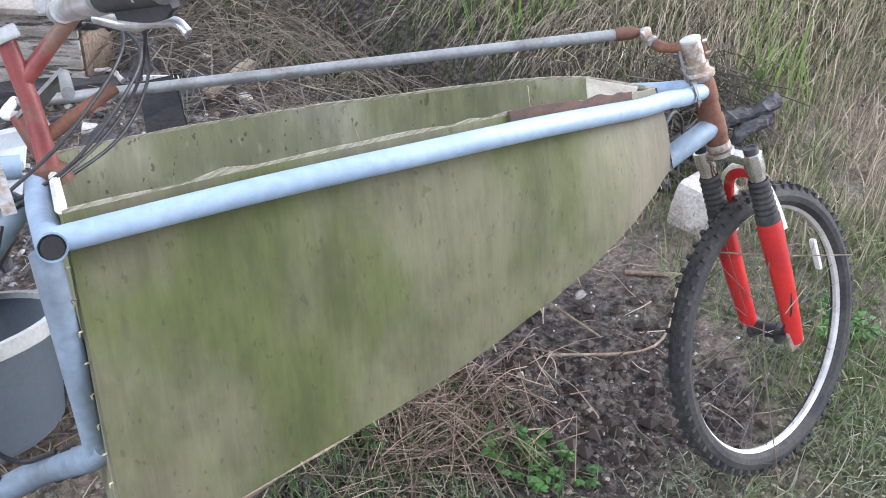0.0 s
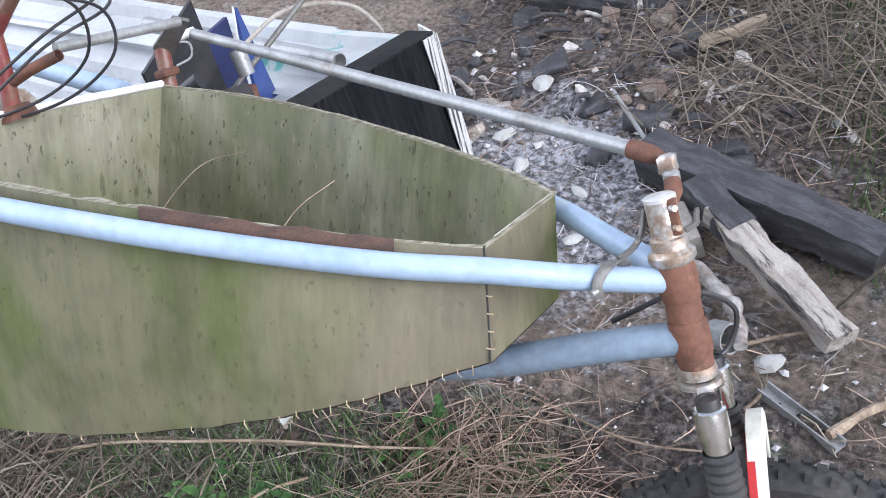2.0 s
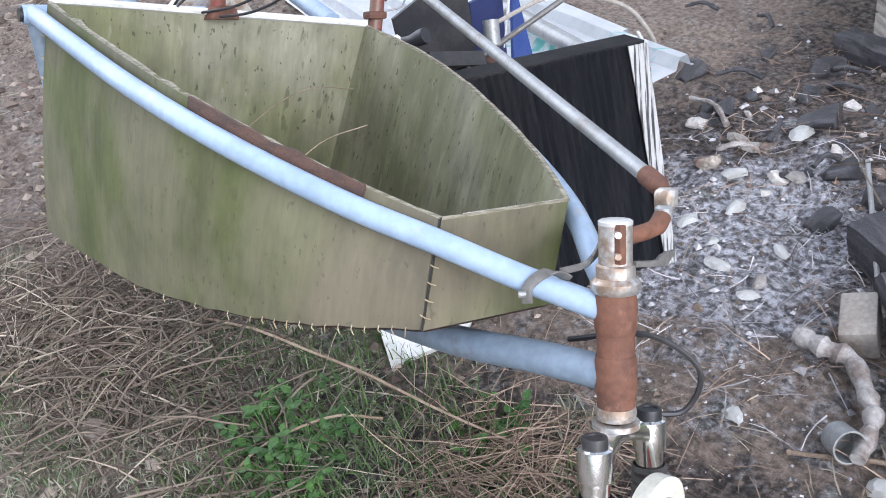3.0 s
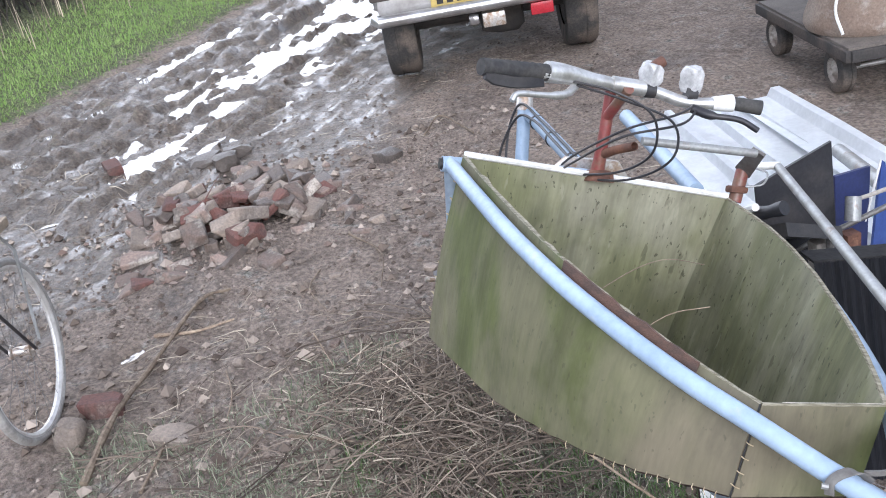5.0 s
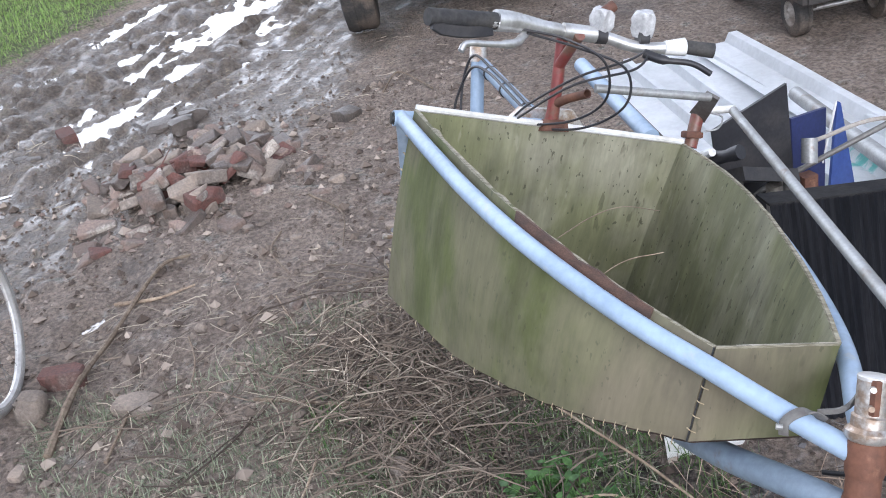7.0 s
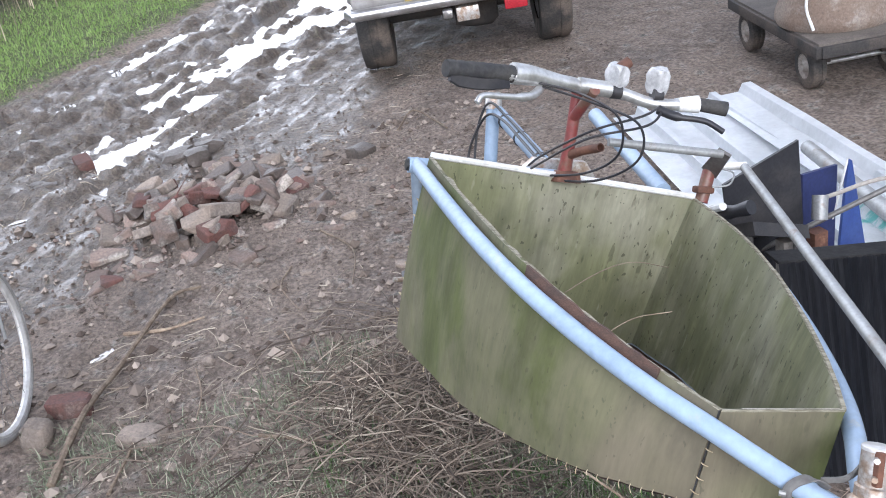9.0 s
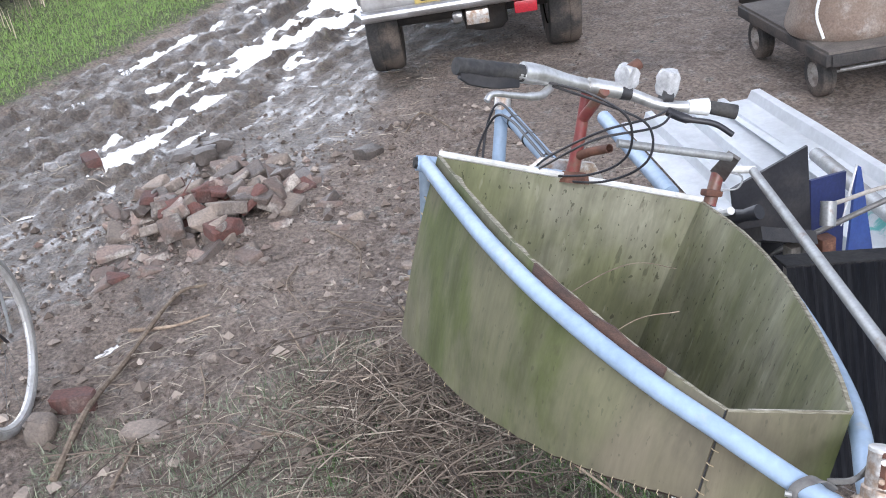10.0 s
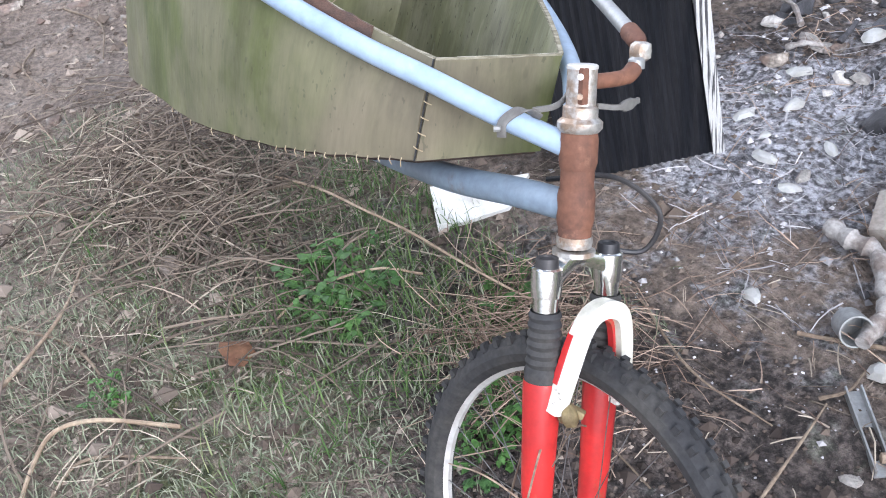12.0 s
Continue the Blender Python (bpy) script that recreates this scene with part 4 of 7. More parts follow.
part("lamp_socket", pipe([(-1.05, 0.066, 0.808), (-1.052, 0.090, 0.826)], 0.0135, 12, hollow=0.02), M_RUST, bike, "rusty open tube end")
part("steering_stub", pipe([(-1.180, 0.010, 0.600), (-1.11, 0.020, 0.614), (-1.036, 0.032, 0.624)], [0.0125, 0.0105, 0.0105], 14, hollow=0.03), M_RUST, bike, "rusty open tube stub")
part("link_rod", pipe([(-1.10, 0.080, 0.640), (-1.075, 0.372, 0.633)], 0.0105, 12), M_GALV, bike, "thin grey link rod")
part("idler_post", pipe([(-1.178, 0.388, 0.51), (-1.18, 0.405, 0.60)], 0.017, 14), M_RED, bike, "short red idler post")
part("idler_clamp", box((0.034, 0.048, 0.018), (-1.17, 0.386, 0.542), 0.006), M_RUST, bike, "rusty clamp")
part("idler_arm", pipe(spline([(-1.185, 0.40, 0.60), (-1.20, 0.45, 0.605), (-1.172, 0.506, 0.612)], 4), 0.010, 10), M_WHITE, bike)
part("seat_tube", pipe([(-1.75, 0.0, 0.735), (-1.735, 0.01, 0.30)], 0.020, 16), M_TUBE, bike, "pale blue seat tube")
part("top_tube", pipe([(-1.75, 0.012, 0.72), (-1.27, 0.012, 0.555)], 0.020, 16), M_TUBE, bike, "pale blue top tube with taped cables")
part("seat_clamp", lathe([(0, -0.012), (0.025, -0.012), (0.025, 0.03), (0.018, 0.04), (0, 0.04)], 16, Matrix.Translation((-1.75, 0.0, 0.735))), M_RUSTY_CHROME, bike)
part("side_strut", pipe([(-1.75, 0.33, 0.735), (-1.22, 0.30, 0.53)], 0.022, 14), M_TUBE, bike, "pale blue diagonal strut")
part("gusset", quad_panel([(-1.26, -0.09, 0.545), (-1.26, 0.13, 0.545), (-1.25, 0.09, 0.59), (-1.25, -0.05, 0.59)], 0.02, 4, 3), M_RUSTY_CHROME, bike, "dull steel gusset")
part("rear_cross_tube", pipe([(-1.226, -0.374, 0.549), (-1.220, -0.16, 0.549), (-1.210, 0.02, 0.545)], 0.0190, 20, hollow=0.15), M_TUBE, bike, "pale blue cross tube behind the box")
# black sleeve added in the bore to paint its inner shade
part("tube_bore", pipe([(-1.2259, -0.3735, 0.549), (-1.2240, -0.28, 0.549)], 0.0158, 16, hollow=0.10), M_INK, bike, "black sleeve for the shade inside the open tube")
part("main_tube", pipe([(-1.235, 0.016, 0.535), (-1.42, 0.010, 0.43), (-1.62, 0.0, 0.31)], 0.021, 16), M_TUBE_SHADED_DIRTY, bike, "pale blue lower frame tube")
part("rear_post", pipe([(-1.238, -0.346, 0.540), (-1.275, -0.318, 0.395), (-1.318, -0.262, 0.232)], [0.0185, 0.018, 0.0165], 14), M_TUBE_SHADED_DIRTY, bike, "grey-blue rear post")
part("bottom_rail", pipe([(-1.300, -0.275, 0.245), (-1.330, -0.245, 0.226), (-1.40, -0.15, 0.200), (-1.48, -0.08, 0.175), (-1.78, 0.04, 0.10)], 0.021, 14), M_TUBE_SHADED_DIRTY, bike, "pale blue bottom rail")
rear_wheel = new("rear_wheel")
rear_wheel.parent = bike
rear_wheel.matrix_basis = Matrix.Translation((-1.98, 0.0, 0.23)) @ pose(0, 0, 0, 90, 0, 0)
bike_wheel(rear_wheel)

# ---- things round the bicycle ----


def ribbed_panel():
    """A black ribbed plastic panel with folded rims, propped against the box."""
    tr, br, tl = Vector((-0.925, 1.232, 0.685)), Vector((-0.885, 1.285, 0.045)), Vector((-1.040, 0.785, 0.735))
    u, v = (tl - tr), (br - tr)
    n = u.cross(v).normalized()
    t = thing("ribbed_panel", "black ribbed plastic panel with frayed pale rim, propped upright", "panel")
    bm = bmesh.new()
    nu, nv = 96, 10
    grid = []
    for j in range(nv + 1):
        row = []
        for i in range(nu + 1):
            rib = 0.003 * math.sin(i / nu * 2 * math.pi * 22) * (1 if 3 < i < nu - 3 else 0)
            row.append(bm.verts.new(tr + u * i / nu + v * j / nv + n * rib))
        grid.append(row)
    for j in range(nv):
        for i in range(nu):
            bm.faces.new((grid[j][i], grid[j][i + 1], grid[j + 1][i + 1], grid[j + 1][i]))
    bmesh.ops.solidify(bm, geom=bm.faces[:], thickness=0.006)
    part("ribbed_face", bm, M_PANEL, t)
    back = -n if n.dot(Vector((0.9, -0.3, 0))) > 0 else n
    un, vn = u.normalized(), v.normalized()
    part("top_lip", quad_panel([tr, tl, tl + back * 0.085 + vn * 0.010, tr + back * 0.085 + vn * 0.010], 0.006, 12, 2), M_LIP, t)
    front = -back
    part("frayed_strip", quad_panel([tr + front * 0.011, tr + un * 0.052 + front * 0.011, br + un * 0.034 + front * 0.011, br + front * 0.011], 0.003, 6, 14), mat("frayed_facing", (0.50, 0.50, 0.49), (0.05, 0.05, 0.055), 5, 0.7, stretch=(26, 26, 0.5), lo=0.50, hi=0.60), t, "frayed white facing along the rim")
    part("side_lip", quad_panel([tr, br, br + back * 0.07 - un * 0.03, tr + back * 0.07 - un * 0.03], 0.006, 12, 2), mat("frayed_rim", (0.62, 0.62, 0.60), (0.05, 0.05, 0.055), 6, 0.7, stretch=(8, 8, 0.9), lo=0.52, hi=0.60), t, "frayed pale grey rim")
    return t


ribbed_panel()


def corrugated(name, label, corners, material, pitch=0.25, rise=0.035, strip=None):
    """A profiled roofing sheet; ridges run from corners 0-3 to 1-2."""
    a, b, c, d = [Vector(p) for p in corners]
    w = (d - a).length
    n = int(w / pitch)
    prof = []
    for i in range(n):
        for f, h in ((0.0, 0), (0.62, 0), (0.70, 1), (0.86, 1), (0.94, 0)):
            prof.append(((i + f) / n, h * rise))
    prof.append((1, 0))
    bm = bmesh.new()
    rows = []
    for k in range(9):
        s = k / 8
        rows.append([bm.verts.new(a.lerp(b, s).lerp(d.lerp(c, s), f) + Vector((0, 0, h + 0.008 * noise.noise(Vector((s * 3, f * 3, 2)))))) for f, h in prof])
    for p, q in zip(rows[:-1], rows[1:]):
        for i in range(len(prof) - 1):
            bm.faces.new((p[i], p[i + 1], q[i + 1], q[i]))
    bmesh.ops.solidify(bm, geom=bm.faces[:], thickness=0.002)
    return tagged(finish(name, bm, material, smooth=False), label, "roofing sheet")


corrugated("roofing_sheet", "white corrugated steel roofing sheet lying on rubble", [(-3.93, 1.82, 0.04), (-1.90, 1.38, 0.06), (-1.72, 2.02, 0.06), (-3.76, 2.38, 0.05)], M_SHEET, 0.17, 0.042)
corrugated("roofing_sheet", "white corrugated steel roofing sheet with a raised rim", [(-3.76, 2.29, 0.07), (-1.85, 1.90, 0.13), (-1.76, 2.14, 0.15), (-3.68, 2.56, 0.08)], M_SHEET, 0.15, 0.045)
corrugated("roofing_sheet", "white corrugated steel offcut with teal paint on the sheets", [(-2.45, 1.85, 0.105), (-1.30, 1.45, 0.305), (-1.20, 1.76, 0.345), (-2.30, 2.22, 0.12)], M_TEAL, 0.15, 0.040)


def truck():
    """A silver pickup seen from behind; only its tail, tyres and underside show."""
    L_, R_ = Vector((-6.12, 1.13, 0.0)), Vector((-5.76, 2.34, 0.0))
    c = (L_ + R_) / 2
    ax = (R_ - L_).normalized()
    yaw = math.degrees(math.atan2(ax.y, ax.x))
    # local: x to the right across the tail, y ahead, z up
    t = thing("pickup_truck", "muddy silver pickup truck parked on the yard, seen from behind", "truck", pose(c.x, c.y, 0, 0, 0, yaw) @ Matrix.Scale(0.94, 4))
    body = box((1.62, 4.3, 0.55), (0, 1.75, 0.86), 0.06, segments=3)
    part("body", body, M_TRUCK, t, "silver body streaked with mud")
    part("cab", box((1.5, 1.7, 0.62), (0, 1.9, 1.42), 0.12, segments=3), M_TRUCK, t)
    part("tailgate", box((1.34, 0.03, 0.40), (0, -0.42, 0.93), 0.012), M_TRUCK, t, "silver tailgate")
    part("lower_valance", box((1.56, 0.08, 0.14), (0, -0.41, 0.635), 0.03), M_TRUCK, t)
    part("bumper", pipe([(-0.80, -0.44, 0.545), (-0.78, -0.52, 0.545), (0.78, -0.52, 0.545), (0.80, -0.44, 0.545)], 0.042, 14), M_CHROME, t, "dull chrome tube bumper")
    plate = part("number_plate", box((0.60, 0.012, 0.125), (-0.10, -0.464, 0.635), 0.003), M_PLATE, t, "yellow number plate")
    for i in range(7):
        x = -0.335 + 0.070 * i + (0.04 if i > 3 else 0)
        part("plate_mark", box((0.044, 0.004, 0.085), (x, -0.472, 0.635), 0.001), M_INK, plate)
    for s in (-1, 1):
        part("tail_light", box((0.13, 0.06, 0.34), (0.745 * s, -0.42, 1.02), 0.015), M_LAMP, t, "red tail light")
        part("corner_cap", box((0.16, 0.07, 0.12), (0.745 * s, -0.425, 0.73), 0.02), M_TRUCKDARK, t, "dark plastic corner cap")
        w = new("wheel")
        w.parent = t
        w.matrix_basis = Matrix.Translation((0.67 * s, 0.12, 0.36)) @ pose(0, 0, 0, 0, 90, 0)
        part("tyre", lathe([(0.20, -0.11), (0.30, -0.125), (0.345, -0.115), (0.362, -0.085), (0.365, -0.03), (0.358, -0.028), (0.358, 0.028), (0.365, 0.03), (0.362, 0.085), (0.345, 0.115), (0.30, 0.125), (0.20, 0.11)], 40), M_TYRE, w)
        part("rim", lathe([(0.0, -0.05), (0.06, -0.06), (0.17, -0.04), (0.20, -0.10), (0.205, 0.10), (0.17, 0.04), (0.06, 0.06), (0.0, 0.05)], 28), M_CHROME, w)
        f = new("wheel")
        f.parent = t
        f.matrix_basis = Matrix.Translation((0.67 * s, 3.0, 0.36)) @ pose(0, 0, 0, 0, 90, 0)
        for ch in w.children:
            k = ch.copy()
            scene.collection.objects.link(k)
            k.parent = f
    part("axle", pipe([(-0.6, 0.12, 0.36), (0.6, 0.12, 0.36)], 0.05, 12), M_TRUCKDARK, t)
    part("differential", rock((0.34, 0.34, 0.32), 5, 0.08), M_TRUCKDARK, t).location = (0.1, 0.12, 0.36)
    part("underbody", box((1.3, 3.8, 0.16), (0, 1.6, 0.54), 0.03), M_TRUCKDARK, t)
    part("tow_bracket", box((0.16, 0.10, 0.10), (0.02, -0.46, 0.43), 0.01), M_RUSTY_CHROME, t, "dull steel tow bracket")
    part("tow_ball", rock((0.07, 0.07, 0.07), 2, 0.05), M_CHROME, t).location = (-0.12, -0.50, 0.45)
    part("fog_lamp", box((0.16, 0.05, 0.085), (0.36, -0.50, 0.455), 0.012), M_LAMP, t, "red rear fog lamp")
    return t


truck()


def cart():
    """A low four-wheeled flat cart carrying a rusty tank."""
    t = thing("flat_cart", "low flat cart with small pneumatic wheels", "cart", pose(-3.985, 3.23, 0, 0, 0, -13.5))
    part("bed", box((1.25, 0.85, 0.035), (0.0, 0.10, 0.292), 0.005), M_CARTBED, t, "grey weathered bed")
    for y, z in ((-0.325, 0.265), (0.52, 0.265)):
        part("bed_edge", box((1.27, 0.035, 0.06), (0.0, y, z), 0.005), M_TRUCKDARK, t, "dark steel side rail")
    part("bed_edge", box((0.035, 0.83, 0.06), (0.63, 0.10, 0.265), 0.005), M_TRUCKDARK, t, "dark steel end rail")
    for x, y in ((0.38, -0.26), (-0.46, -0.26), (0.38, 0.20), (-0.46, 0.46)):
        w = new("wheel")
        w.parent = t
        w.matrix_basis = Matrix.Translation((x, y, 0.125)) @ pose(0, 0, 0, 90, 0, 0)
        part("tyre", lathe([(0.065, -0.040), (0.10, -0.046), (0.122, -0.034), (0.126, -0.012), (0.121, -0.010), (0.121, 0.010), (0.126, 0.012), (0.122, 0.034), (0.10, 0.046), (0.065, 0.040)], 28), M_TYRE, w)
        part("rim", lathe([(0.0, -0.02), (0.02, -0.05), (0.028, -0.05), (0.034, -0.028), (0.055, -0.026), (0.066, -0.042), (0.068, 0.042), (0.055, 0.026), (0.034, 0.028), (0.02, 0.05), (0, 0.02)], 24), M_CART, w, "dull steel rim")
    for x in (0.38, -0.46):
        part("axle", pipe([(x, -0.24, 0.125), (x, 0.44, 0.125)], 0.014, 10), M_ALLOY, t)
        for y in (-0.18, 0.14):
            part("bracket", box((0.05, 0.04, 0.13), (x, y, 0.195), 0.004), M_TRUCKDARK, t)
    part("brace", pipe([(-0.44, 0.1, 0.16), (0.36, 0.0, 0.15)], 0.016, 10), M_ALLOY, t)
    tank = thing("rusty_tank", "pale rusty steel tank standing on the cart", "tank", pose(-3.79, 3.13, 0.31))
    part("tank_body", lathe([(0.0, 0.0), (0.30, 0.0), (0.315, 0.03), (0.31, 0.07), (0.285, 0.14), (0.265, 0.35), (0.255, 0.9), (0.22, 0.98), (0, 1.0)], 40), M_OLDTANK, tank)
    part("hose", pipe(spline([(0.10, -0.26, 0.55), (0.12, -0.27, 0.40), (0.16, -0.27, 0.30), (0.14, -0.29, 0.15), (0.20, -0.29, 0.03)], 6), 0.008, 8), M_WHITE, tank, "pale hanging hose")


cart()


# ---- smaller parts of the bicycle ----
def cable(pts, r=0.003, steps=8, name="cable", label="black bowden cable", parent=bike, material=None):
    return part(name, pipe(spline(pts, steps), r, 7), material or M_BLACK, parent, label)


cable([(-1.02, -0.14, 0.755), (-0.96, -0.06, 0.735), (-0.95, 0.03, 0.69), (-1.00, 0.06, 0.61), (-1.10, 0.02, 0.56), (-1.24, -0.07, 0.545)])
cable([(-1.02, -0.13, 0.748), (-0.97, -0.03, 0.72), (-0.95, 0.08, 0.68), (-0.98, 0.10, 0.60), (-1.08, 0.04, 0.545), (-1.26, -0.05, 0.54)])
cable([(-1.03, 0.17, 0.73), (-0.98, 0.10, 0.70), (-1.02, 0.00, 0.66), (-1.15, -0.06, 0.60), (-1.28, -0.06, 0.56)])
cable([(-1.03, 0.18, 0.725), (-0.97, 0.11, 0.68), (-1.00, -0.02, 0.64), (-1.15, -0.08, 0.57), (-1.29, -0.05, 0.55)])
cable([(-1.285, 0.0, 0.585), (-1.45, 0.0, 0.644), (-1.62, 0.0, 0.70), (-1.73, -0.02, 0.74), (-1.775, -0.035, 0.66), (-1.76, -0.04, 0.50)], 0.004)
cable([(-1.285, -0.012, 0.575), (-1.45, -0.012, 0.634), (-1.62, -0.012, 0.69), (-1.72, -0.03, 0.70), (-1.79, -0.05, 0.60), (-1.78, -0.05, 0.48)], 0.004)
for x in (-1.36, -1.52, -1.66):
    part("tape_band", pipe([(x - 0.004, 0.012, 0.555 + (x + 1.27) * -0.344), (x + 0.004, 0.012, 0.552 + (x + 1.27) * -0.344)], 0.0225, 14), M_BLACK, bike, "black tape band")
# brake hose that loops from the crown to the lower tube
cable([(-0.03, 0.075, -0.03), (0.0, 0.125, -0.03), (0.02, 0.130, 0.03), (-0.03, 0.085, 0.075), (-0.12, 0.03, 0.06)], 0.004, label="black brake hose")
cable([(0.01, -0.05, -0.19), (0.03, -0.075, -0.28), (0.015, -0.08, -0.40), (0.0, -0.05, -0.46)], 0.003, label="black brake hose")
cable([(-1.28, -0.06, 0.53), (-1.40, -0.12, 0.38), (-1.44, -0.15, 0.28), (-1.42, -0.16, 0.235), (-1.37, -0.19, 0.235)], 0.004, label="black cable down to the bottom rail")
for x, y, z in ((-1.382, -0.175, 0.207), (-1.355, -0.211, 0.217)):
    part("tape_band", pipe([(x - 0.005, y - 0.004, z + 0.002), (x + 0.005, y + 0.004, z - 0.002)], 0.0235, 14), M_BLACK, bike, "black tape band")
# steel clip and bent lever at the front of the near rail
part("rail_clip", ribbon(spline([(-0.076, -0.076, 0.136), (-0.074, -0.077, 0.156), (-0.064, -0.062, 0.172), (-0.055, -0.046, 0.173), (-0.047, -0.032, 0.164)], 5), 0.0070, 0.0015, (0.75, 0.65, -0.1)), M_IRON, bike, "bent grey steel clip")
part("clip_bolt", pipe([(-0.075, -0.079, 0.148), (-0.080, -0.087, 0.148)], 0.0045, 8), M_GALV, bike)
part("clip_lever", ribbon(spline([(-0.055, -0.040, 0.174), (-0.042, -0.012, 0.180), (-0.032, 0.002, 0.198), (-0.026, 0.008, 0.222)], 5), 0.0042, 0.0025, (0.3, 0.5, 0.6)), M_IRON, bike, "dull steel lever")
part("lever_stick", ribbon(spline([(0.018, 0.014, 0.186), (0.020, 0.05, 0.183), (0.014, 0.085, 0.190)], 5), [0.004] * 6 + [0.008] * 3 + [0.004] * 2, 0.003, (0, 0.2, 1)), M_IRON, bike, "flattened grey lever end")
for z in (0.200, 0.226):
    part("clamp_bolt", pipe([(0.017, -0.014, z), (0.0245, -0.0195, z)], 0.0042, 8), M_RUSTY_CHROME, bike, "tarnished bolt head")
part("clamp_cap", lathe([(0.0, 0.2400), (0.019, 0.2400), (0.0212, 0.2385), (0.0212, 0.2340), (0.0, 0.2340)], 20), M_RIM, bike, "pale cap of the clamp")
part("clamp_slot", box((0.012, 0.010, 0.048), (0.0175, -0.010, 0.213), 0.002), M_RUST, bike, "rusty slot of the clamp")
part("weld", lathe([(0.0245, 0.10), (0.0265, 0.108), (0.0265, 0.14), (0.0245, 0.15)], 18), M_RUST, bike, "rough weld")
part("weld", lathe([(0.0245, 0.02), (0.0262, 0.028), (0.0262, 0.064), (0.0245, 0.072)], 18), M_RUST, bike, "rough weld")
part("seized_washer", lathe([(0.02, -0.022), (0.030, -0.021), (0.030, -0.014), (0.02, -0.013)], 20), M_RUSTY_CHROME, bike)

# torn brown strip nailed along the inside of the near wall
ts = spline(wall_curve(-1), 6)


def strip_bm(i0, i1, h0, h1, inset, th=0.008, seed=0):
    bm = bmesh.new()
    rows = []
    for i in range(i0, i1 + 1):
        p = ts[i]
        t = (ts[min(i + 1, len(ts) - 1)] - ts[max(i - 1, 0)]).normalized()
        inn = Vector((-t.y, t.x, 0)).normalized()
        up = -DOWN
        top = h1 + 0.008 * noise.noise(Vector((i * 0.9, seed, 0)))
        rows.append([bm.verts.new(p + inn * a + up * b) for a, b in ((inset, h0), (inset, top), (inset + th, top), (inset + th, h0))])
    for a, b in zip(rows[:-1], rows[1:]):
        for k in range(4):
            bm.faces.new((a[k], b[k], b[(k + 1) % 4], a[(k + 1) % 4]))
    bm.faces.new(rows[0][::-1])
    bm.faces.new(rows[-1])
    bmesh.ops.recalc_face_normals(bm, faces=bm.faces[:])
    return bm


part("torn_batten", strip_bm(17, 30, -0.020, 0.004, -0.010, 0.006, 2), M_WOODSTRIP, bike, "torn brown wooden batten above the rail")
part("top_edge_strip", strip_bm(0, 36, -0.003, 0.0015, -0.0032, 0.0064, 5), M_PLY_EDGE, bike, "pale splintered plywood edge")


def rim_strip(curve, sgn, name):
    bm = bmesh.new()
    rows = []
    for i, p in enumerate(curve):
        t = (curve[min(i + 1, len(curve) - 1)] - curve[max(i - 1, 0)]).normalized()
        inn = Vector((-t.y, t.x, 0)).normalized() * sgn
        h = 0.0015 + 0.0015 * noise.noise(p * 40)
        rows.append([bm.verts.new(p + inn * a - DOWN * b) for a, b in ((-0.0034, -0.003), (-0.0034, h), (0.0034, h), (0.0034, -0.003))])
    for a, b in zip(rows[:-1], rows[1:]):
        for k in range(4):
            bm.faces.new((a[k], b[k], b[(k + 1) % 4], a[(k + 1) % 4]))
    bmesh.ops.recalc_face_normals(bm, faces=bm.faces[:])
    part(name, bm, M_PLY_EDGE, bike, "pale splintered plywood edge")


part("peeled_veneer", quad_panel([top_far[-1].lerp(top_near[-1], 0.02) + Vector((-0.0045, 0, 0.001)), top_far[-1].lerp(top_near[-1], 0.82) + Vector((-0.0045, 0, 0.001)), top_far[-1].lerp(top_near[-1], 0.62) + DOWN * 0.060 + Vector((-0.0045, 0, 0)), top_far[-1].lerp(top_near[-1], 0.02) + DOWN * 0.110 + Vector((-0.0045, 0, 0))], 0.0015, 4, 4), M_BAREPLY, bike, "bare pale patch of peeled veneer")
rim_strip(top_far, -1, "top_edge_strip")
rim_strip([top_near[-1].lerp(top_far[-1], k / 8) for k in range(9)], 1, "top_edge_strip")
part("rear_edge_trim", pipe([top_near[0] - DOWN * 0.004, top_far[0] - DOWN * 0.004], 0.008, 8), M_WHITE, bike, "white-painted top edge of the rear panel")

# wire ties that stitch the panels together
for i in range(1, 36):
    p, q = bot_near[i], bot_near[i] + Vector((0.006 * math.sin(i * 2.1), -0.004, -0.012 - 0.004 * math.sin(i * 1.3)))
    if i % 3 == 0 or i > 22:
        part("wire_tie", pipe([p + Vector((0, -0.003, 0.004)), p + Vector((0, -0.005, -0.002)), p.lerp(q, 0.7)], 0.0008, 5), M_WIRE, bike, "pale twisted wire end" if i == 2 else "")
for k in range(11):
    f = (k + 0.6) / 11.5
    p = top_near[0].lerp(bot_near[0], f)
    part("wire_tie", pipe([p + Vector((-0.004, -0.006, 0)), p + Vector((-0.008, -0.012, 0.003)), p + Vector((-0.010, -0.005, -0.004 + 0.004 * math.sin(k * 2)))], 0.0015, 5), M_WIRE, bike)
for k in range(6):
    f = (k + 0.7) / 6.5
    p = top_near[-1].lerp(bot_near[-1], f)
    part("wire_tie", pipe([p + Vector((0.002, -0.008, 0.004)), p + Vector((0.007, -0.004, 0.0)), p + Vector((0.005, 0.006, -0.004))], 0.0010, 5), M_WIRE, bike)
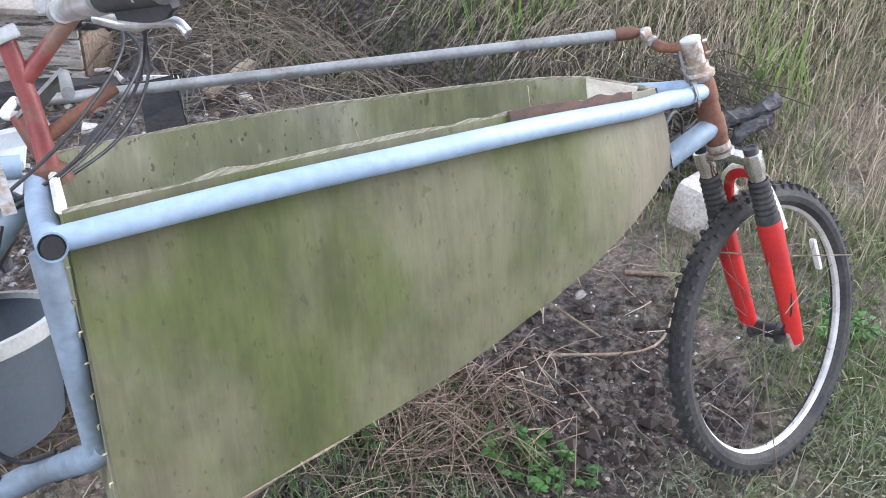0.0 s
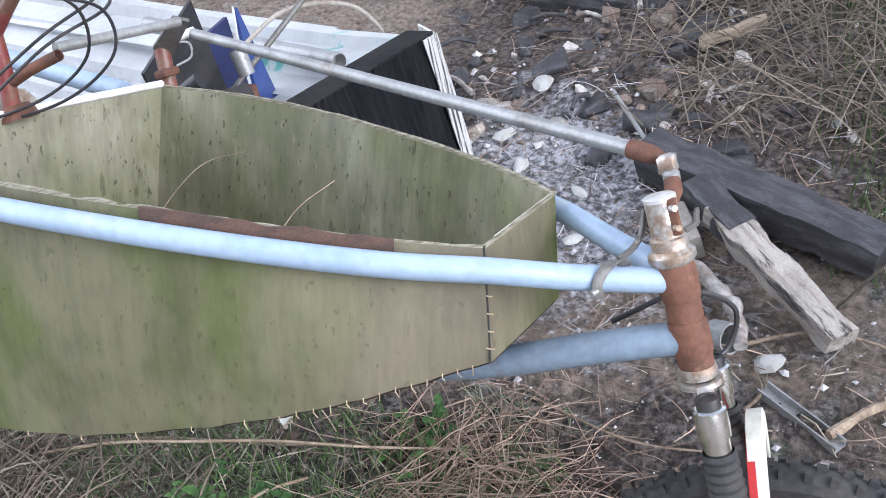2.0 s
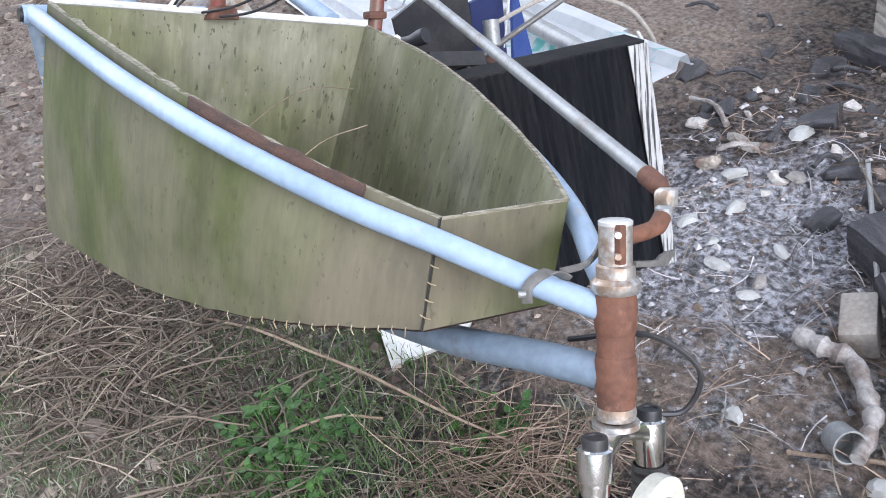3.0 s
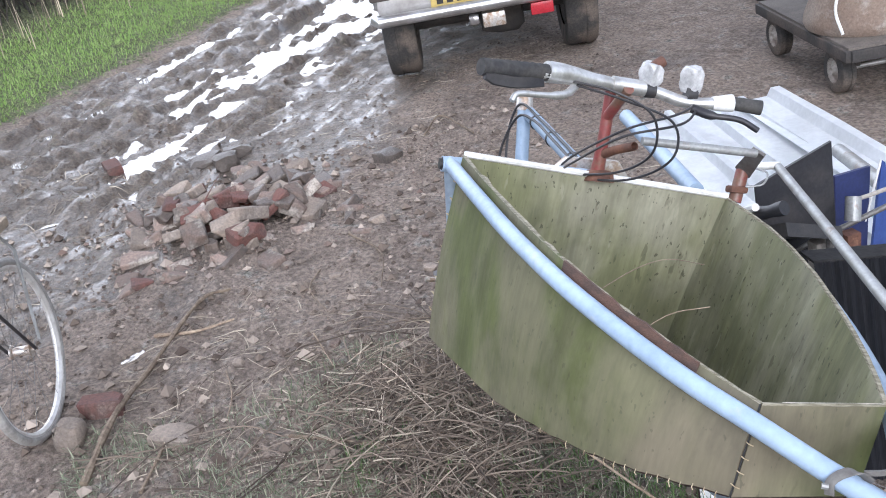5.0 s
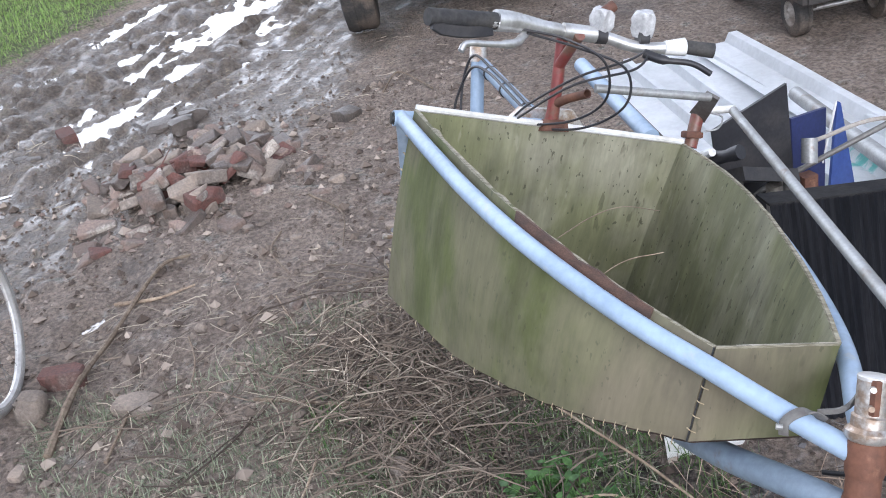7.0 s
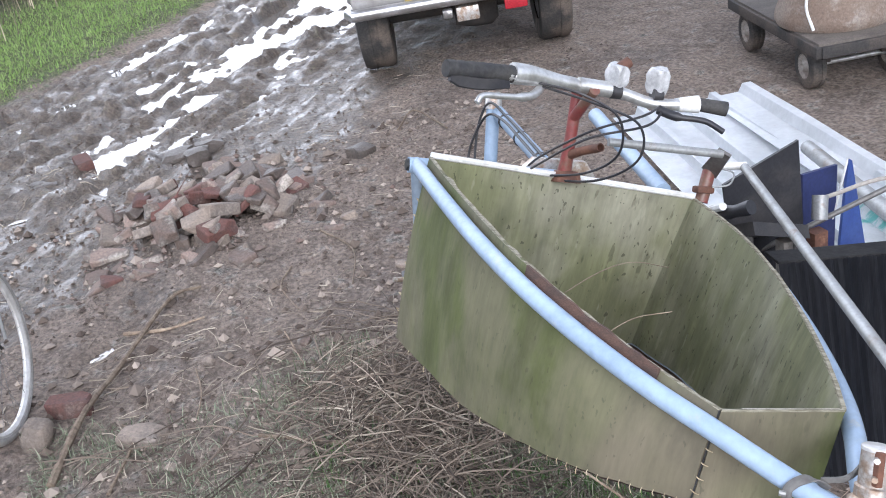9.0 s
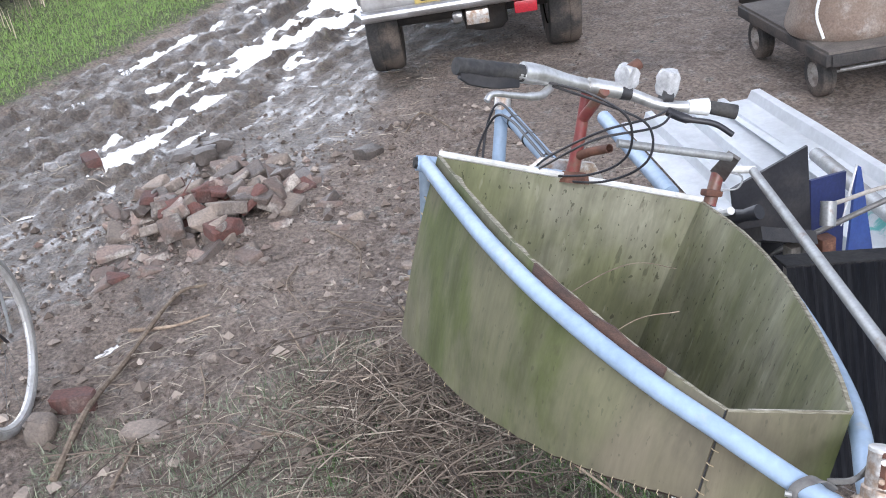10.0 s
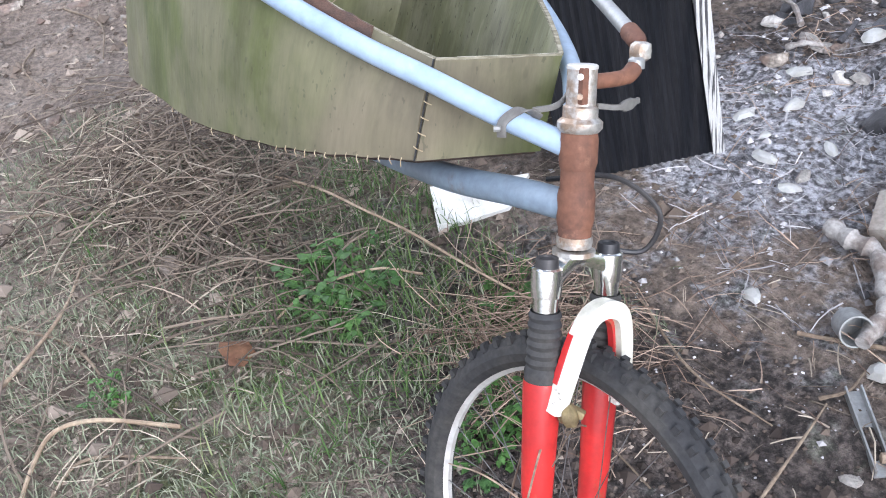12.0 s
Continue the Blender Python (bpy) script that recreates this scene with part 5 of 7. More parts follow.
part("split_edge", pipe([top_near[-1] + Vector((0.003, -0.003, 0.0)), top_near[-1].lerp(bot_near[-1], 0.5) + Vector((0.004, -0.004, 0)), bot_near[-1] + Vector((0.003, -0.003, 0))], 0.0016, 6), M_INK, bike, "dark split between the panels")
# screw holes along the inside of the far wall
for i in (3, 7, 12, 17, 21, 26, 31, 34):
    p = top_far[i] + DOWN * 0.035
    t = (top_far[min(i + 1, 36)] - top_far[i - 1]).normalized()
    inn = Vector((t.y, -t.x, 0)).normalized()
    part("screw", pipe([p + inn * 0.0025, p + inn * 0.0042], 0.0042, 8), M_INK if i % 2 else M_WHITE, bike)
twig_in = tagged(finish("twig", pipe(spline([BIKE @ Vector(q) for q in ((-0.78, -0.15, 0.31), (-0.74, -0.08, 0.37), (-0.72, -0.02, 0.395), (-0.70, 0.05, 0.39))], 5), [0.0011] * 8 + [0.0008] * 8, 6), M_TWIG), "pale dry stalk lying in the plywood box", "twig")
tagged(finish("twig", pipe(spline([BIKE @ Vector(q) for q in ((-0.50, -0.22, 0.25), (-0.46, -0.15, 0.32), (-0.42, -0.09, 0.345))], 5), 0.0008, 6), M_TWIG), "pale dry stalk lying in the plywood box", "twig")
# idler bracket at the rear far corner
part("idler_bracket", quad_panel([(-1.185, 0.385, 0.600), (-1.075, 0.360, 0.646), (-1.060, 0.388, 0.630), (-1.170, 0.420, 0.575)], 0.008, 3, 2), M_IRON, bike, "dark rusty bracket")
part("bracket_wire", pipe(spline([(-1.15, 0.40, 0.55), (-1.14, 0.44, 0.56), (-1.15, 0.455, 0.59), (-1.17, 0.42, 0.60)], 4), 0.0025, 6), M_GALV, bike)
# cranks, chain and pedal behind the box
crank = part("chainring", lathe([(0.02, -0.003), (0.085, -0.003), (0.088, 0.0), (0.085, 0.003), (0.02, 0.003)], 32, Matrix.Translation((-1.55, -0.10, 0.22)) @ pose(0, 0, 0, 90, 0, 0)), M_RUST, bike, "rusty chainring")
part("crank_arm", pipe([(-1.55, -0.12, 0.22), (-1.50, -0.13, 0.16), (-1.44, -0.14, 0.10)], 0.010, 8), M_BLACK, bike)
pedal = part("pedal", box((0.085, 0.060, 0.022), (0, 0, 0), 0.006, Matrix.Translation((-1.50, -0.265, 0.235)) @ pose(0, 0, 0, 25, 30, 0)), M_BLACK, bike, "black plastic pedal")
part("pedal_axle", pipe([(-1.50, -0.325, 0.235), (-1.505, -0.16, 0.235)], 0.007, 8), M_RUSTY_CHROME, bike)
cable([(-1.48, -0.265, 0.36), (-1.47, -0.272, 0.31), (-1.49, -0.275, 0.26), (-1.52, -0.23, 0.22)], 0.004, label="hanging chain", name="chain")

# ---- clutter beside and behind the bicycle ----


def plate_thing(name, label, category, corners, material, th=0.006, nx=4, ny=4):
    return tagged(finish(name, quad_panel(corners, th, nx, ny), material, smooth=False), label, category)


plate_thing("black_board", "black plastic board with a raised corner standing in the scrap", "board", [(-1.70, 1.064, 0.628), (-1.70, 1.331, 0.70), (-1.69, 1.345, 0.30), (-1.68, 1.08, 0.28)], M_BLACK, 0.01, 8, 6)
plate_thing("white_board", "white plastic board lying under the box", "board", [(-1.15, 0.515, 0.015), (-1.085, 0.705, 0.03), (-1.14, 0.815, 0.06), (-1.28, 0.575, 0.06)], M_WHITE, 0.018, 4, 4)


def folding_seat():
    t = thing("blue_crate", "broken blue plastic crate among the scrap", "crate")
    a, b, c, d = Vector((-1.75, 1.557, 0.56)), Vector((-1.75, 1.501, 0.36)), Vector((-1.74, 1.531, 0.15)), Vector((-1.76, 1.640, 0.20))
    part("side", quad_panel([a, a + Vector((0, 0.012, -0.01)), d, b.lerp(c, 0.6)], 0.012, 6, 8), M_BLUEPLASTIC, t, "blue crate side")
    part("side", quad_panel([(-1.76, 1.389, 0.548), (-1.76, 1.521, 0.546), (-1.75, 1.504, 0.25), (-1.75, 1.385, 0.25)], 0.012, 6, 6), M_NAVY, t, "dark blue crate side")
    part("rim", pipe([a, b], 0.004, 8), M_WHITE, t, "worn white rim")


folding_seat()
tagged(finish("pipe_end", pipe([(-1.605, 1.340, 0.545), (-1.58, 1.318, 0.478)], 0.024, 18, hollow=0.05), M_GALV), "short grey plastic pipe on the scrap", "pipe")
tagged(finish("iron_bar", pipe([(-1.70, 1.15, 0.36), (-1.58, 1.62, 0.52), (-1.50, 1.95, 0.63)], 0.009, 10), M_IRON), "thin dark iron bar sticking up from the scrap", "bar")
tagged(finish("long_pipe", pipe([(-2.56, 2.02, 0.225), (-1.47, 1.62, 0.350)], 0.030, 14, hollow=0.05), M_GALV), "grey drainpipe lying across the roofing sheet", "pipe")
tagged(finish("rope", pipe(spline([(-1.66, 1.40, 0.50), (-1.60, 1.60, 0.53), (-1.50, 1.78, 0.46), (-1.45, 1.86, 0.34), (-1.50, 1.95, 0.2)], 6), 0.007, 8), M_CART), "worn hose curving over the scrap", "hose")
for k, (x, y, z) in enumerate(((-1.58, 1.20, 0.45), (-1.62, 1.34, 0.42))):
    tagged(finish("timber_post", box((0.045, 0.05, z), (x, y, z / 2), 0.004), M_CART if k == 0 else M_RUST), "short grey timber post in the scrap" if k == 0 else "short rusty post in the scrap", "post")
plate_thing("dark_tray", "dark metal tray lying in the scrap", "tray", [(-1.50, 1.05, 0.30), (-1.35, 1.25, 0.34), (-1.60, 1.45, 0.22), (-1.75, 1.20, 0.20)], M_TRUCKDARK, 0.012)
for i, (x, y, a) in enumerate(((-1.75, 0.95, 20), (-2.0, 1.2, 70), (-2.15, 0.85, 130), (-1.9, 1.45, 100))):
    tagged(finish("timber_offcut", box((0.5 - 0.07 * i, 0.07, 0.035), (0, 0, 0), 0.004, pose(x, y, 0.05 + 0.03 * i, 6, 4, a)), M_WOOD), "weathered timber offcut among the scrap", "timber", group="timber offcuts")
for i in range(9):
    r = random.Random(40 + i)
    m = (M_WHITE, M_BLACK, M_GALV, M_BLUEPLASTIC, M_STONE)[i % 5]
    o = finish("scrap_piece", rock((r.uniform(0.08, 0.2), r.uniform(0.06, 0.14), r.uniform(0.03, 0.08)), 30 + i, 0.3), m, smooth=False)
    o.matrix_world = pose(r.uniform(-2.1, -1.45), r.uniform(0.75, 1.5), r.uniform(0.02, 0.10), r.uniform(-20, 20), r.uniform(-20, 20), r.uniform(0, 360))
    tagged(o, "broken scrap lump on the ground behind the box", "scrap", group="scrap lumps")


def broken_seat():
    t = thing("broken_chair", "broken black chair with a pale torn edge in the scrap", "chair")
    part("back_tube", pipe(spline([(-1.70, 1.00, 0.50), (-1.62, 0.99, 0.58), (-1.52, 0.98, 0.63), (-1.46, 1.00, 0.66)], 5), [0.020 + 0.002 * math.sin(k) for k in range(16)], 14), M_BLACK, t)
    part("torn_edge", pipe(spline([(-1.70, 0.975, 0.53), (-1.62, 0.965, 0.60), (-1.53, 0.955, 0.65)], 5), 0.012, 8), M_WHITE, t, "pale torn lining")
    part("seat", quad_panel([(-1.72, 1.02, 0.46), (-1.48, 1.02, 0.58), (-1.50, 1.22, 0.50), (-1.74, 1.22, 0.42)], 0.04, 6, 5), M_BLACK, t)
    for x, y, z in ((-1.70, 1.03, 0.45), (-1.52, 1.03, 0.54), (-1.53, 1.20, 0.48), (-1.72, 1.20, 0.42)):
        part("leg", pipe([(x, y, z), (x - 0.01, y + 0.01, 0.0)], 0.012, 10), M_IRON, t)


broken_seat()


def tub():
    t = thing("plastic_tub", "tipped grey-blue plastic tub with a white rim behind the bicycle", "tub", pose(-1.60, 0.88, 0.079, rx=-22) @ Matrix.Scale(0.86, 4))
    part("tub_body", lathe([(0.0, 0.0), (0.24, 0.0), (0.26, 0.02), (0.305, 0.29), (0.295, 0.29), (0.25, 0.03), (0, 0.03)], 40), M_GREYPLASTIC, t)
    part("rim", lathe([(0.297, 0.265), (0.318, 0.265), (0.322, 0.275), (0.322, 0.305), (0.300, 0.305), (0.297, 0.29)], 40), M_WHITE, t, "white rim")


tub()


# ---- stones, timber and litter on the ground ----
def set_down(ob, x, y, z=0.0, rx=0, ry=0, rz=0):
    ob.matrix_world = pose(x, y, height(x, y) + z, rx, ry, rz)
    return ob


def chipped_block(size, seed):
    bm = bmesh.new()
    bmesh.ops.create_cube(bm, size=1)
    bmesh.ops.subdivide_edges(bm, edges=bm.edges[:], cuts=7, use_grid_fill=True)
    for v in bm.verts:
        c = v.co.copy()
        k = sum(abs(q) > 0.40 for q in c)
        s = 1 - (0.05 * max(0, k - 1)) * (1 + 0.8 * noise.noise(c * 3 + Vector((seed, 0, 0))))
        c = c * s + Vector(noise.noise_vector(c * 5 + Vector((seed, 1, 0)))) * 0.025
        v.co = Vector((c.x * size[0], c.y * size[1], c.z * size[2]))
    return bm


block = finish("concrete_block", chipped_block((0.160, 0.15, 0.175), 4), M_BLOCK, smooth=False)
tagged(set_down(block, 0.665, 0.855, 0.060, 3, 4, 14), "pale broken concrete block on the grass edge", "block")


def beam(name, a, b, w, h, material, label, taper=0.75, seed=1, category="timber"):
    """A rough timber between two points, charred and uneven."""
    a, b = Vector(a), Vector(b)
    n = 14
    L_ = (b - a).length
    bm = bmesh.new()
    rings = []
    for i in range(n + 1):
        s = i / n
        k = 1 - (1 - taper) * s
        ring = []
        for u, v in ((-1, -1), (0, -1.08), (1, -1), (1.08, 0), (1, 1), (0, 1.08), (-1, 1), (-1.08, 0)):
            q = Vector((s * L_, u * w / 2 * k, v * h / 2 * k))
            q += Vector(noise.noise_vector(q * 14 + Vector((seed, 0, 0)))) * 0.012
            ring.append(bm.verts.new(q))
        rings.append(ring)
    for p, q in zip(rings[:-1], rings[1:]):
        for k in range(8):
            bm.faces.new((p[k], p[(k + 1) % 8], q[(k + 1) % 8], q[k]))
    bm.faces.new(rings[0][::-1])
    bm.faces.new(rings[-1])
    d = (b - a).normalized()
    ob = finish(name, bm, material, smooth=False)
    ob.matrix_world = Matrix.Translation(a) @ Euler((0, -math.asin(d.z), math.atan2(d.y, d.x))).to_matrix().to_4x4()
    return tagged(ob, label, category)


beam("charred_beam", (-0.53, 1.615, 0.11), (0.12, 1.33, 0.07), 0.12, 0.10, M_CHAR, "thick charred black beam on the ash heap", 0.9, 3)
beam("charred_plank", (-0.29, 1.38, 0.11), (0.05, 1.04, 0.05), 0.075, 0.055, M_OLDPLANK, "half-charred pale timber leaning on the ash heap", 0.95, 8)
beam("charred_end", (-0.37, 1.47, 0.12), (-0.22, 1.32, 0.105), 0.088, 0.062, M_CHAR, "charred black end of burnt timber", 0.9, 12)
o = finish("timber_block", box((0.14, 0.085, 0.085), (0, 0, 0), 0.006), M_CART)
tagged(set_down(o, -0.385, 1.36, 0.05, 12, 8, -60), "short sawn timber block on the ash", "timber")
LOG = [(-0.47, 1.235, 0.045), (-0.40, 1.228, 0.05), (-0.33, 1.235, 0.045), (-0.25, 1.165, 0.04), (-0.20, 1.11, 0.035), (-0.165, 0.995, 0.03)]
tagged(finish("knotty_branch", pipe(spline(LOG, 5), [0.024 + 0.004 * math.sin(1.7 * k) + 0.002 * math.sin(4.1 * k) - 0.0002 * k for k in range(26)], 12), M_ASHWOOD), "knotty grey burnt branch lying in ash", "branch")


def channel():
    bm = bmesh.new()
    prof = [(-0.018, 0.024), (-0.018, 0), (0.018, 0), (0.018, 0.024), (0.014, 0.024), (0.014, 0.004), (-0.014, 0.004), (-0.014, 0.024)]
    A = [bm.verts.new((0, u, v)) for u, v in prof]
    B = [bm.verts.new((0.21, u, v)) for u, v in prof]
    for k in range(8):
        bm.faces.new((A[k], A[(k + 1) % 8], B[(k + 1) % 8], B[k]))
    bm.faces.new(A[::-1])
    bm.faces.new(B)
    ob = finish("steel_channel", bm, M_GALV, smooth=False)
    tagged(set_down(ob, -0.101, 0.895, 0.012, 0, 4, -33), "short pale steel channel on the ashy ground", "channel")


channel()
o = finish("tin_cup", lathe([(0.0, 0.0), (0.035, 0.0), (0.038, 0.06), (0.034, 0.06), (0.031, 0.006), (0, 0.006)], 20), M_GALV)
tagged(set_down(o, -0.236, 1.03, 0.03, 70, 0, 60), "small dented tin cup lying on ash", "cup")
tagged(finish("steel_rod", pipe([(-0.70, 1.89, 0.13), (-0.41, 1.46, 0.11)], 0.007, 8), M_GALV), "thin pale rod lying across the ash heap", "rod")


def flake(size, seed):
    """A curled, flaking scale of burnt shell or tin."""
    bm = bmesh.new()
    n = 9
    ctr = bm.verts.new((0, 0, size * 0.25))
    ring, ring2 = [], []
    for k in range(n):
        a = 2 * math.pi * k / n
        r = size * (0.8 + 0.35 * noise.noise(Vector((math.cos(a) + seed, math.sin(a), seed))))
        ring.append(bm.verts.new((r * 0.55 * math.cos(a), r * 0.35 * math.sin(a), size * 0.20)))
        ring2.append(bm.verts.new((r * math.cos(a), r * 0.62 * math.sin(a), size * 0.10 * noise.noise(Vector((a, seed, 1))))))
    for k in range(n):
        bm.faces.new((ctr, ring[k], ring[(k + 1) % n]))
        bm.faces.new((ring[k], ring2[k], ring2[(k + 1) % n], ring[(k + 1) % n]))
    bmesh.ops.solidify(bm, geom=bm.faces[:], thickness=0.004)
    return bm


for i, (x, y, s) in enumerate(((-1.11, 1.86, 0.055), (-0.995, 1.70, 0.05), (-0.91, 1.58, 0.055), (-0.85, 1.78, 0.055), (-0.79, 1.345, 0.05), (-0.664, 1.31, 0.038), (-0.668, 1.36, 0.035),
                               (-0.44, 0.95, 0.042), (-0.10, 0.99, 0.05), (-1.05, 1.85, 0.06), (-0.95, 1.95, 0.07), (-0.70, 1.50, 0.035), (0.05, 0.72, 0.03), (-0.98, 1.46, 0.045), (-0.86, 1.42, 0.035))):
    o = finish("white_flake", flake(s, i * 1.7), M_WHITE if i % 3 else M_BLOCK, smooth=False)
    tagged(set_down(o, x, y, 0.012 + 0.1 * s, 8 * math.sin(i), 10 * math.cos(i * 2), 47 * i), "curled white flake of burnt shell on ash", "flake", group="white flakes")

o = finish("dead_leaf", flake(0.066, 4.3), M_LEAF)
tagged(set_down(o, -1.06, -0.12, 0.036, 5, 6, 30), "curled brown dead leaf on the grass", "leaf")

TWIGS = [
    ([(-0.86, -0.65), (-0.95, -0.60), (-0.98, -0.51), (-0.85, -0.32)], 0.006), ([(-2.15, -0.45), (-1.77, -0.03), (-1.65, 0.29), (-1.49, 0.39), (-1.10, 0.47), (-0.75, 0.57)], 0.007),
    ([(-1.58, 0.16), (-1.43, 0.07), (-1.28, 0.03)], 0.006), ([(-1.59, -0.57), (-1.38, -0.44), (-1.07, -0.41), (-0.86, -0.44), (-0.76, -0.51)], 0.005),
    ([(-2.24, 0.06), (-2.00, 0.00), (-1.84, -0.02)], 0.009), ([(-2.08, -0.12), (-1.93, -0.05), (-1.78, 0.03), (-1.60, 0.07)], 0.012), ([(-3.18, -0.85), (-3.09, -0.68), (-3.09, -0.52)], 0.009),
    ([(-2.24, -1.13), (-2.56, -1.01), (-2.88, -0.88), (-3.28, -0.64), (-3.36, -0.50)], 0.014), ([(-2.31, 0.08), (-2.18, 0.04), (-2.06, -0.02)], 0.012), ([(-2.76, -0.24), (-2.50, -0.22)], 0.004), ([(-2.70, -0.60), (-2.49, -0.60), (-2.35, -0.64)], 0.004),
    ([(-0.02, 0.54), (-0.07, 0.72), (-0.11, 0.83)], 0.004), ([(0.05, 0.80), (0.15, 0.92), (0.28, 0.93), (0.42, 0.98)], 0.012), ([(-0.13, 0.83), (-0.10, 0.88), (-0.13, 0.97)], 0.005), ([(-2.1, -0.95), (-2.35, -0.85), (-2.5, -0.9)], 0.006),
    ([(-0.2, 0.55), (0.1, 0.45), (0.35, 0.62)], 0.005), ([(0.25, 0.75), (0.45, 0.62), (0.60, 0.70)], 0.008), ([(-1.30, -0.70), (-1.50, -0.45), (-1.80, -0.30)], 0.006),
    ([(-1.9, 0.3), (-1.65, 0.15), (-1.5, -0.1)], 0.006), ([(-3.6, 0.10), (-3.3, 0.18), (-3.0, 0.10)], 0.006), ([(-3.35, -0.1), (-3.15, -0.18), (-2.95, -0.15)], 0.005),
    ([(-2.6, 0.35), (-2.3, 0.45), (-2.0, 0.40)], 0.006), ([(-0.3, 0.95), (0.0, 1.10), (0.3, 1.05)], 0.006), ([(-0.6, 0.75), (-0.35, 0.68), (-0.15, 0.72)], 0.004),
]
for i, (pts, r) in enumerate(TWIGS):
    p3 = []
    for k, (x, y) in enumerate(pts):
        p3.append((x, y, height(x, y) + r + (0.02 * (k % 2) if i % 3 else 0.004)))
    c = spline(p3, 6)
    rs = [r * (1 - 0.55 * k / len(c)) * (1 + 0.15 * math.sin(k * 1.7 + i)) for k in range(len(c))]
    tagged(finish("twig", pipe(c, rs, 7), M_TWIG), "dry bent twig lying on the trampled ground", "twig", group="fallen twigs")

cane = spline([(-1.72, 0.28, 0.02), (-1.52, 0.34, 0.05), (-1.30, 0.375, 0.08), (-1.10, 0.42, 0.09), (-0.88, 0.475, 0.07), (-0.60, 0.58, 0.02)], 7)
tagged(finish("cane", pipe(cane, [0.0042 - 0.00004 * k for k in range(len(cane))], 7), M_CANE), "long pale arched cane lying under the box", "cane")
tagged(finish("cane", pipe(spline([(-1.10, -0.04, 0.012), (-1.15, 0.12, 0.03), (-1.09, 0.29, 0.05), (-1.00, 0.38, 0.04)], 7), 0.0034, 7), M_CANE), "thin pale cane curling up from the grass", "cane")
BENT = spline([(-0.92, -0.70, 0.012), (-1.03, -0.63, 0.03), (-1.10, -0.56, 0.035), (-1.07, -0.46, 0.03), (-0.94, -0.31, 0.015)], 7)
tagged(finish("cane", pipe(BENT, 0.0055, 7), M_CANE), "pale bent cane curling over the grass", "cane")

def chunk(size, seed, cuts=3, bevel=0.004):
    """A broken angular piece: a block with corners struck off and worn edges."""
    r = random.Random(seed * 7 + 3)
    bm = bmesh.new()
    bmesh.ops.create_cube(bm, size=1)
    for _ in range(cuts):
        n = Vector((r.choice((-1, 1)) * r.uniform(0.4, 1), r.choice((-1, 1)) * r.uniform(0.3, 1), r.uniform(-0.7, 0.9))).normalized()
        bmesh.ops.bisect_plane(bm, geom=bm.verts[:] + bm.edges[:] + bm.faces[:], plane_co=n * r.uniform(0.33, 0.50), plane_no=n, clear_outer=True)
        bmesh.ops.holes_fill(bm, edges=bm.edges[:], sides=0)
    bmesh.ops.scale(bm, vec=size, verts=bm.verts)
    bmesh.ops.bevel(bm, geom=bm.edges[:], offset=bevel, segments=1, affect="EDGES")
    for v in bm.verts:
        v.co += Vector(noise.noise_vector(v.co * 22 + Vector((seed, 0, 0)))) * 0.004
    bmesh.ops.recalc_face_normals(bm, faces=bm.faces[:])
    return bm


# brick heap by the track
rnd = random.Random(7)


def lay(name, bm, material, x, y, z, label, category, group, tilt=14, rz=None):
    o = finish(name, bm, material, smooth=name in ("stone", "mud_clod"))
    set_down(o, x, y, z, rnd.uniform(-tilt, tilt), rnd.uniform(-tilt, tilt), rnd.uniform(0, 360) if rz is None else rz)
    return tagged(o, label, category, group)


placed = []
for i in range(136):
    for _ in range(40):
        u, v = rnd.gauss(0, 0.36), rnd.gauss(0, 0.33)
        if abs(u) < 0.66 and abs(v) < 0.62:
            break
    x, y = -4.20 + u - 0.10 * v, -0.37 + v + 0.10 * u
    d = math.hypot(u / 0.6, v / 0.5)
    near = sum(math.hypot(x - a, y - b) < 0.15 for a, b in placed)
    placed.append((x, y))
    big = rnd.random() < 0.55
    if big:
        bm = chunk((rnd.uniform(0.10, 0.21), rnd.uniform(0.08, 0.115), rnd.uniform(0.045, 0.07)), i, 2, 0.006)
    else:
        bm = chunk((rnd.uniform(0.05, 0.14), rnd.uniform(0.04, 0.10), rnd.uniform(0.03, 0.07)), i, 4, 0.004)
    m = M_REDBRICK if (i % 11 == 3 or (d < 0.25 and not big)) else (M_STONE if i % 4 == 1 else (M_MUDBRICK if i % 3 == 0 else M_BRICK))
    lay("brick" if big else "brick_rubble", bm, m, x, y, -0.008 + 0.024 * min(near, 4) * (d < 0.85), "muddy broken brick in the rubble heap" if big else "muddy lump of broken brick in the rubble heap", "brick", "brick heap", 24)
lay("brick", brick_mesh((0.215, 0.10, 0.065), 91), M_REDBRICK, -5.74, -0.99, 0.03, "dark red brick lying in the mud", "brick", "", 6, 10)
lay("brick", chunk((0.17, 0.10, 0.075), 92, 2, 0.008), M_REDBRICK, -2.67, -1.06, 0.03, "red brick half sunk in earth beside the old wheel", "brick", "", 10, 75)
lay("stone", chunk((0.17, 0.13, 0.11), 93, 4, 0.014), M_STONE, -2.56, -1.17, 0.03, "pale rounded stone beside the old wheel", "stone", "", 8, 20)
lay("stone", chunk((0.16, 0.12, 0.08), 95, 4, 0.012), M_STONE, -2.37, -0.82, 0.01, "buff stone half sunk in the earth", "stone", "", 8, 60)
lay("stone", rock((0.06, 0.05, 0.04), 95, 0.2), M_STONE, -2.2, -1.22, 0.01, "small pale pebble on the mud", "stone", "", 8)
lay("stone", rock((0.07, 0.06, 0.05), 96, 0.2), M_STONE, -1.52, -0.13, 0.01, "small grey stone in the grass", "stone", "", 8)
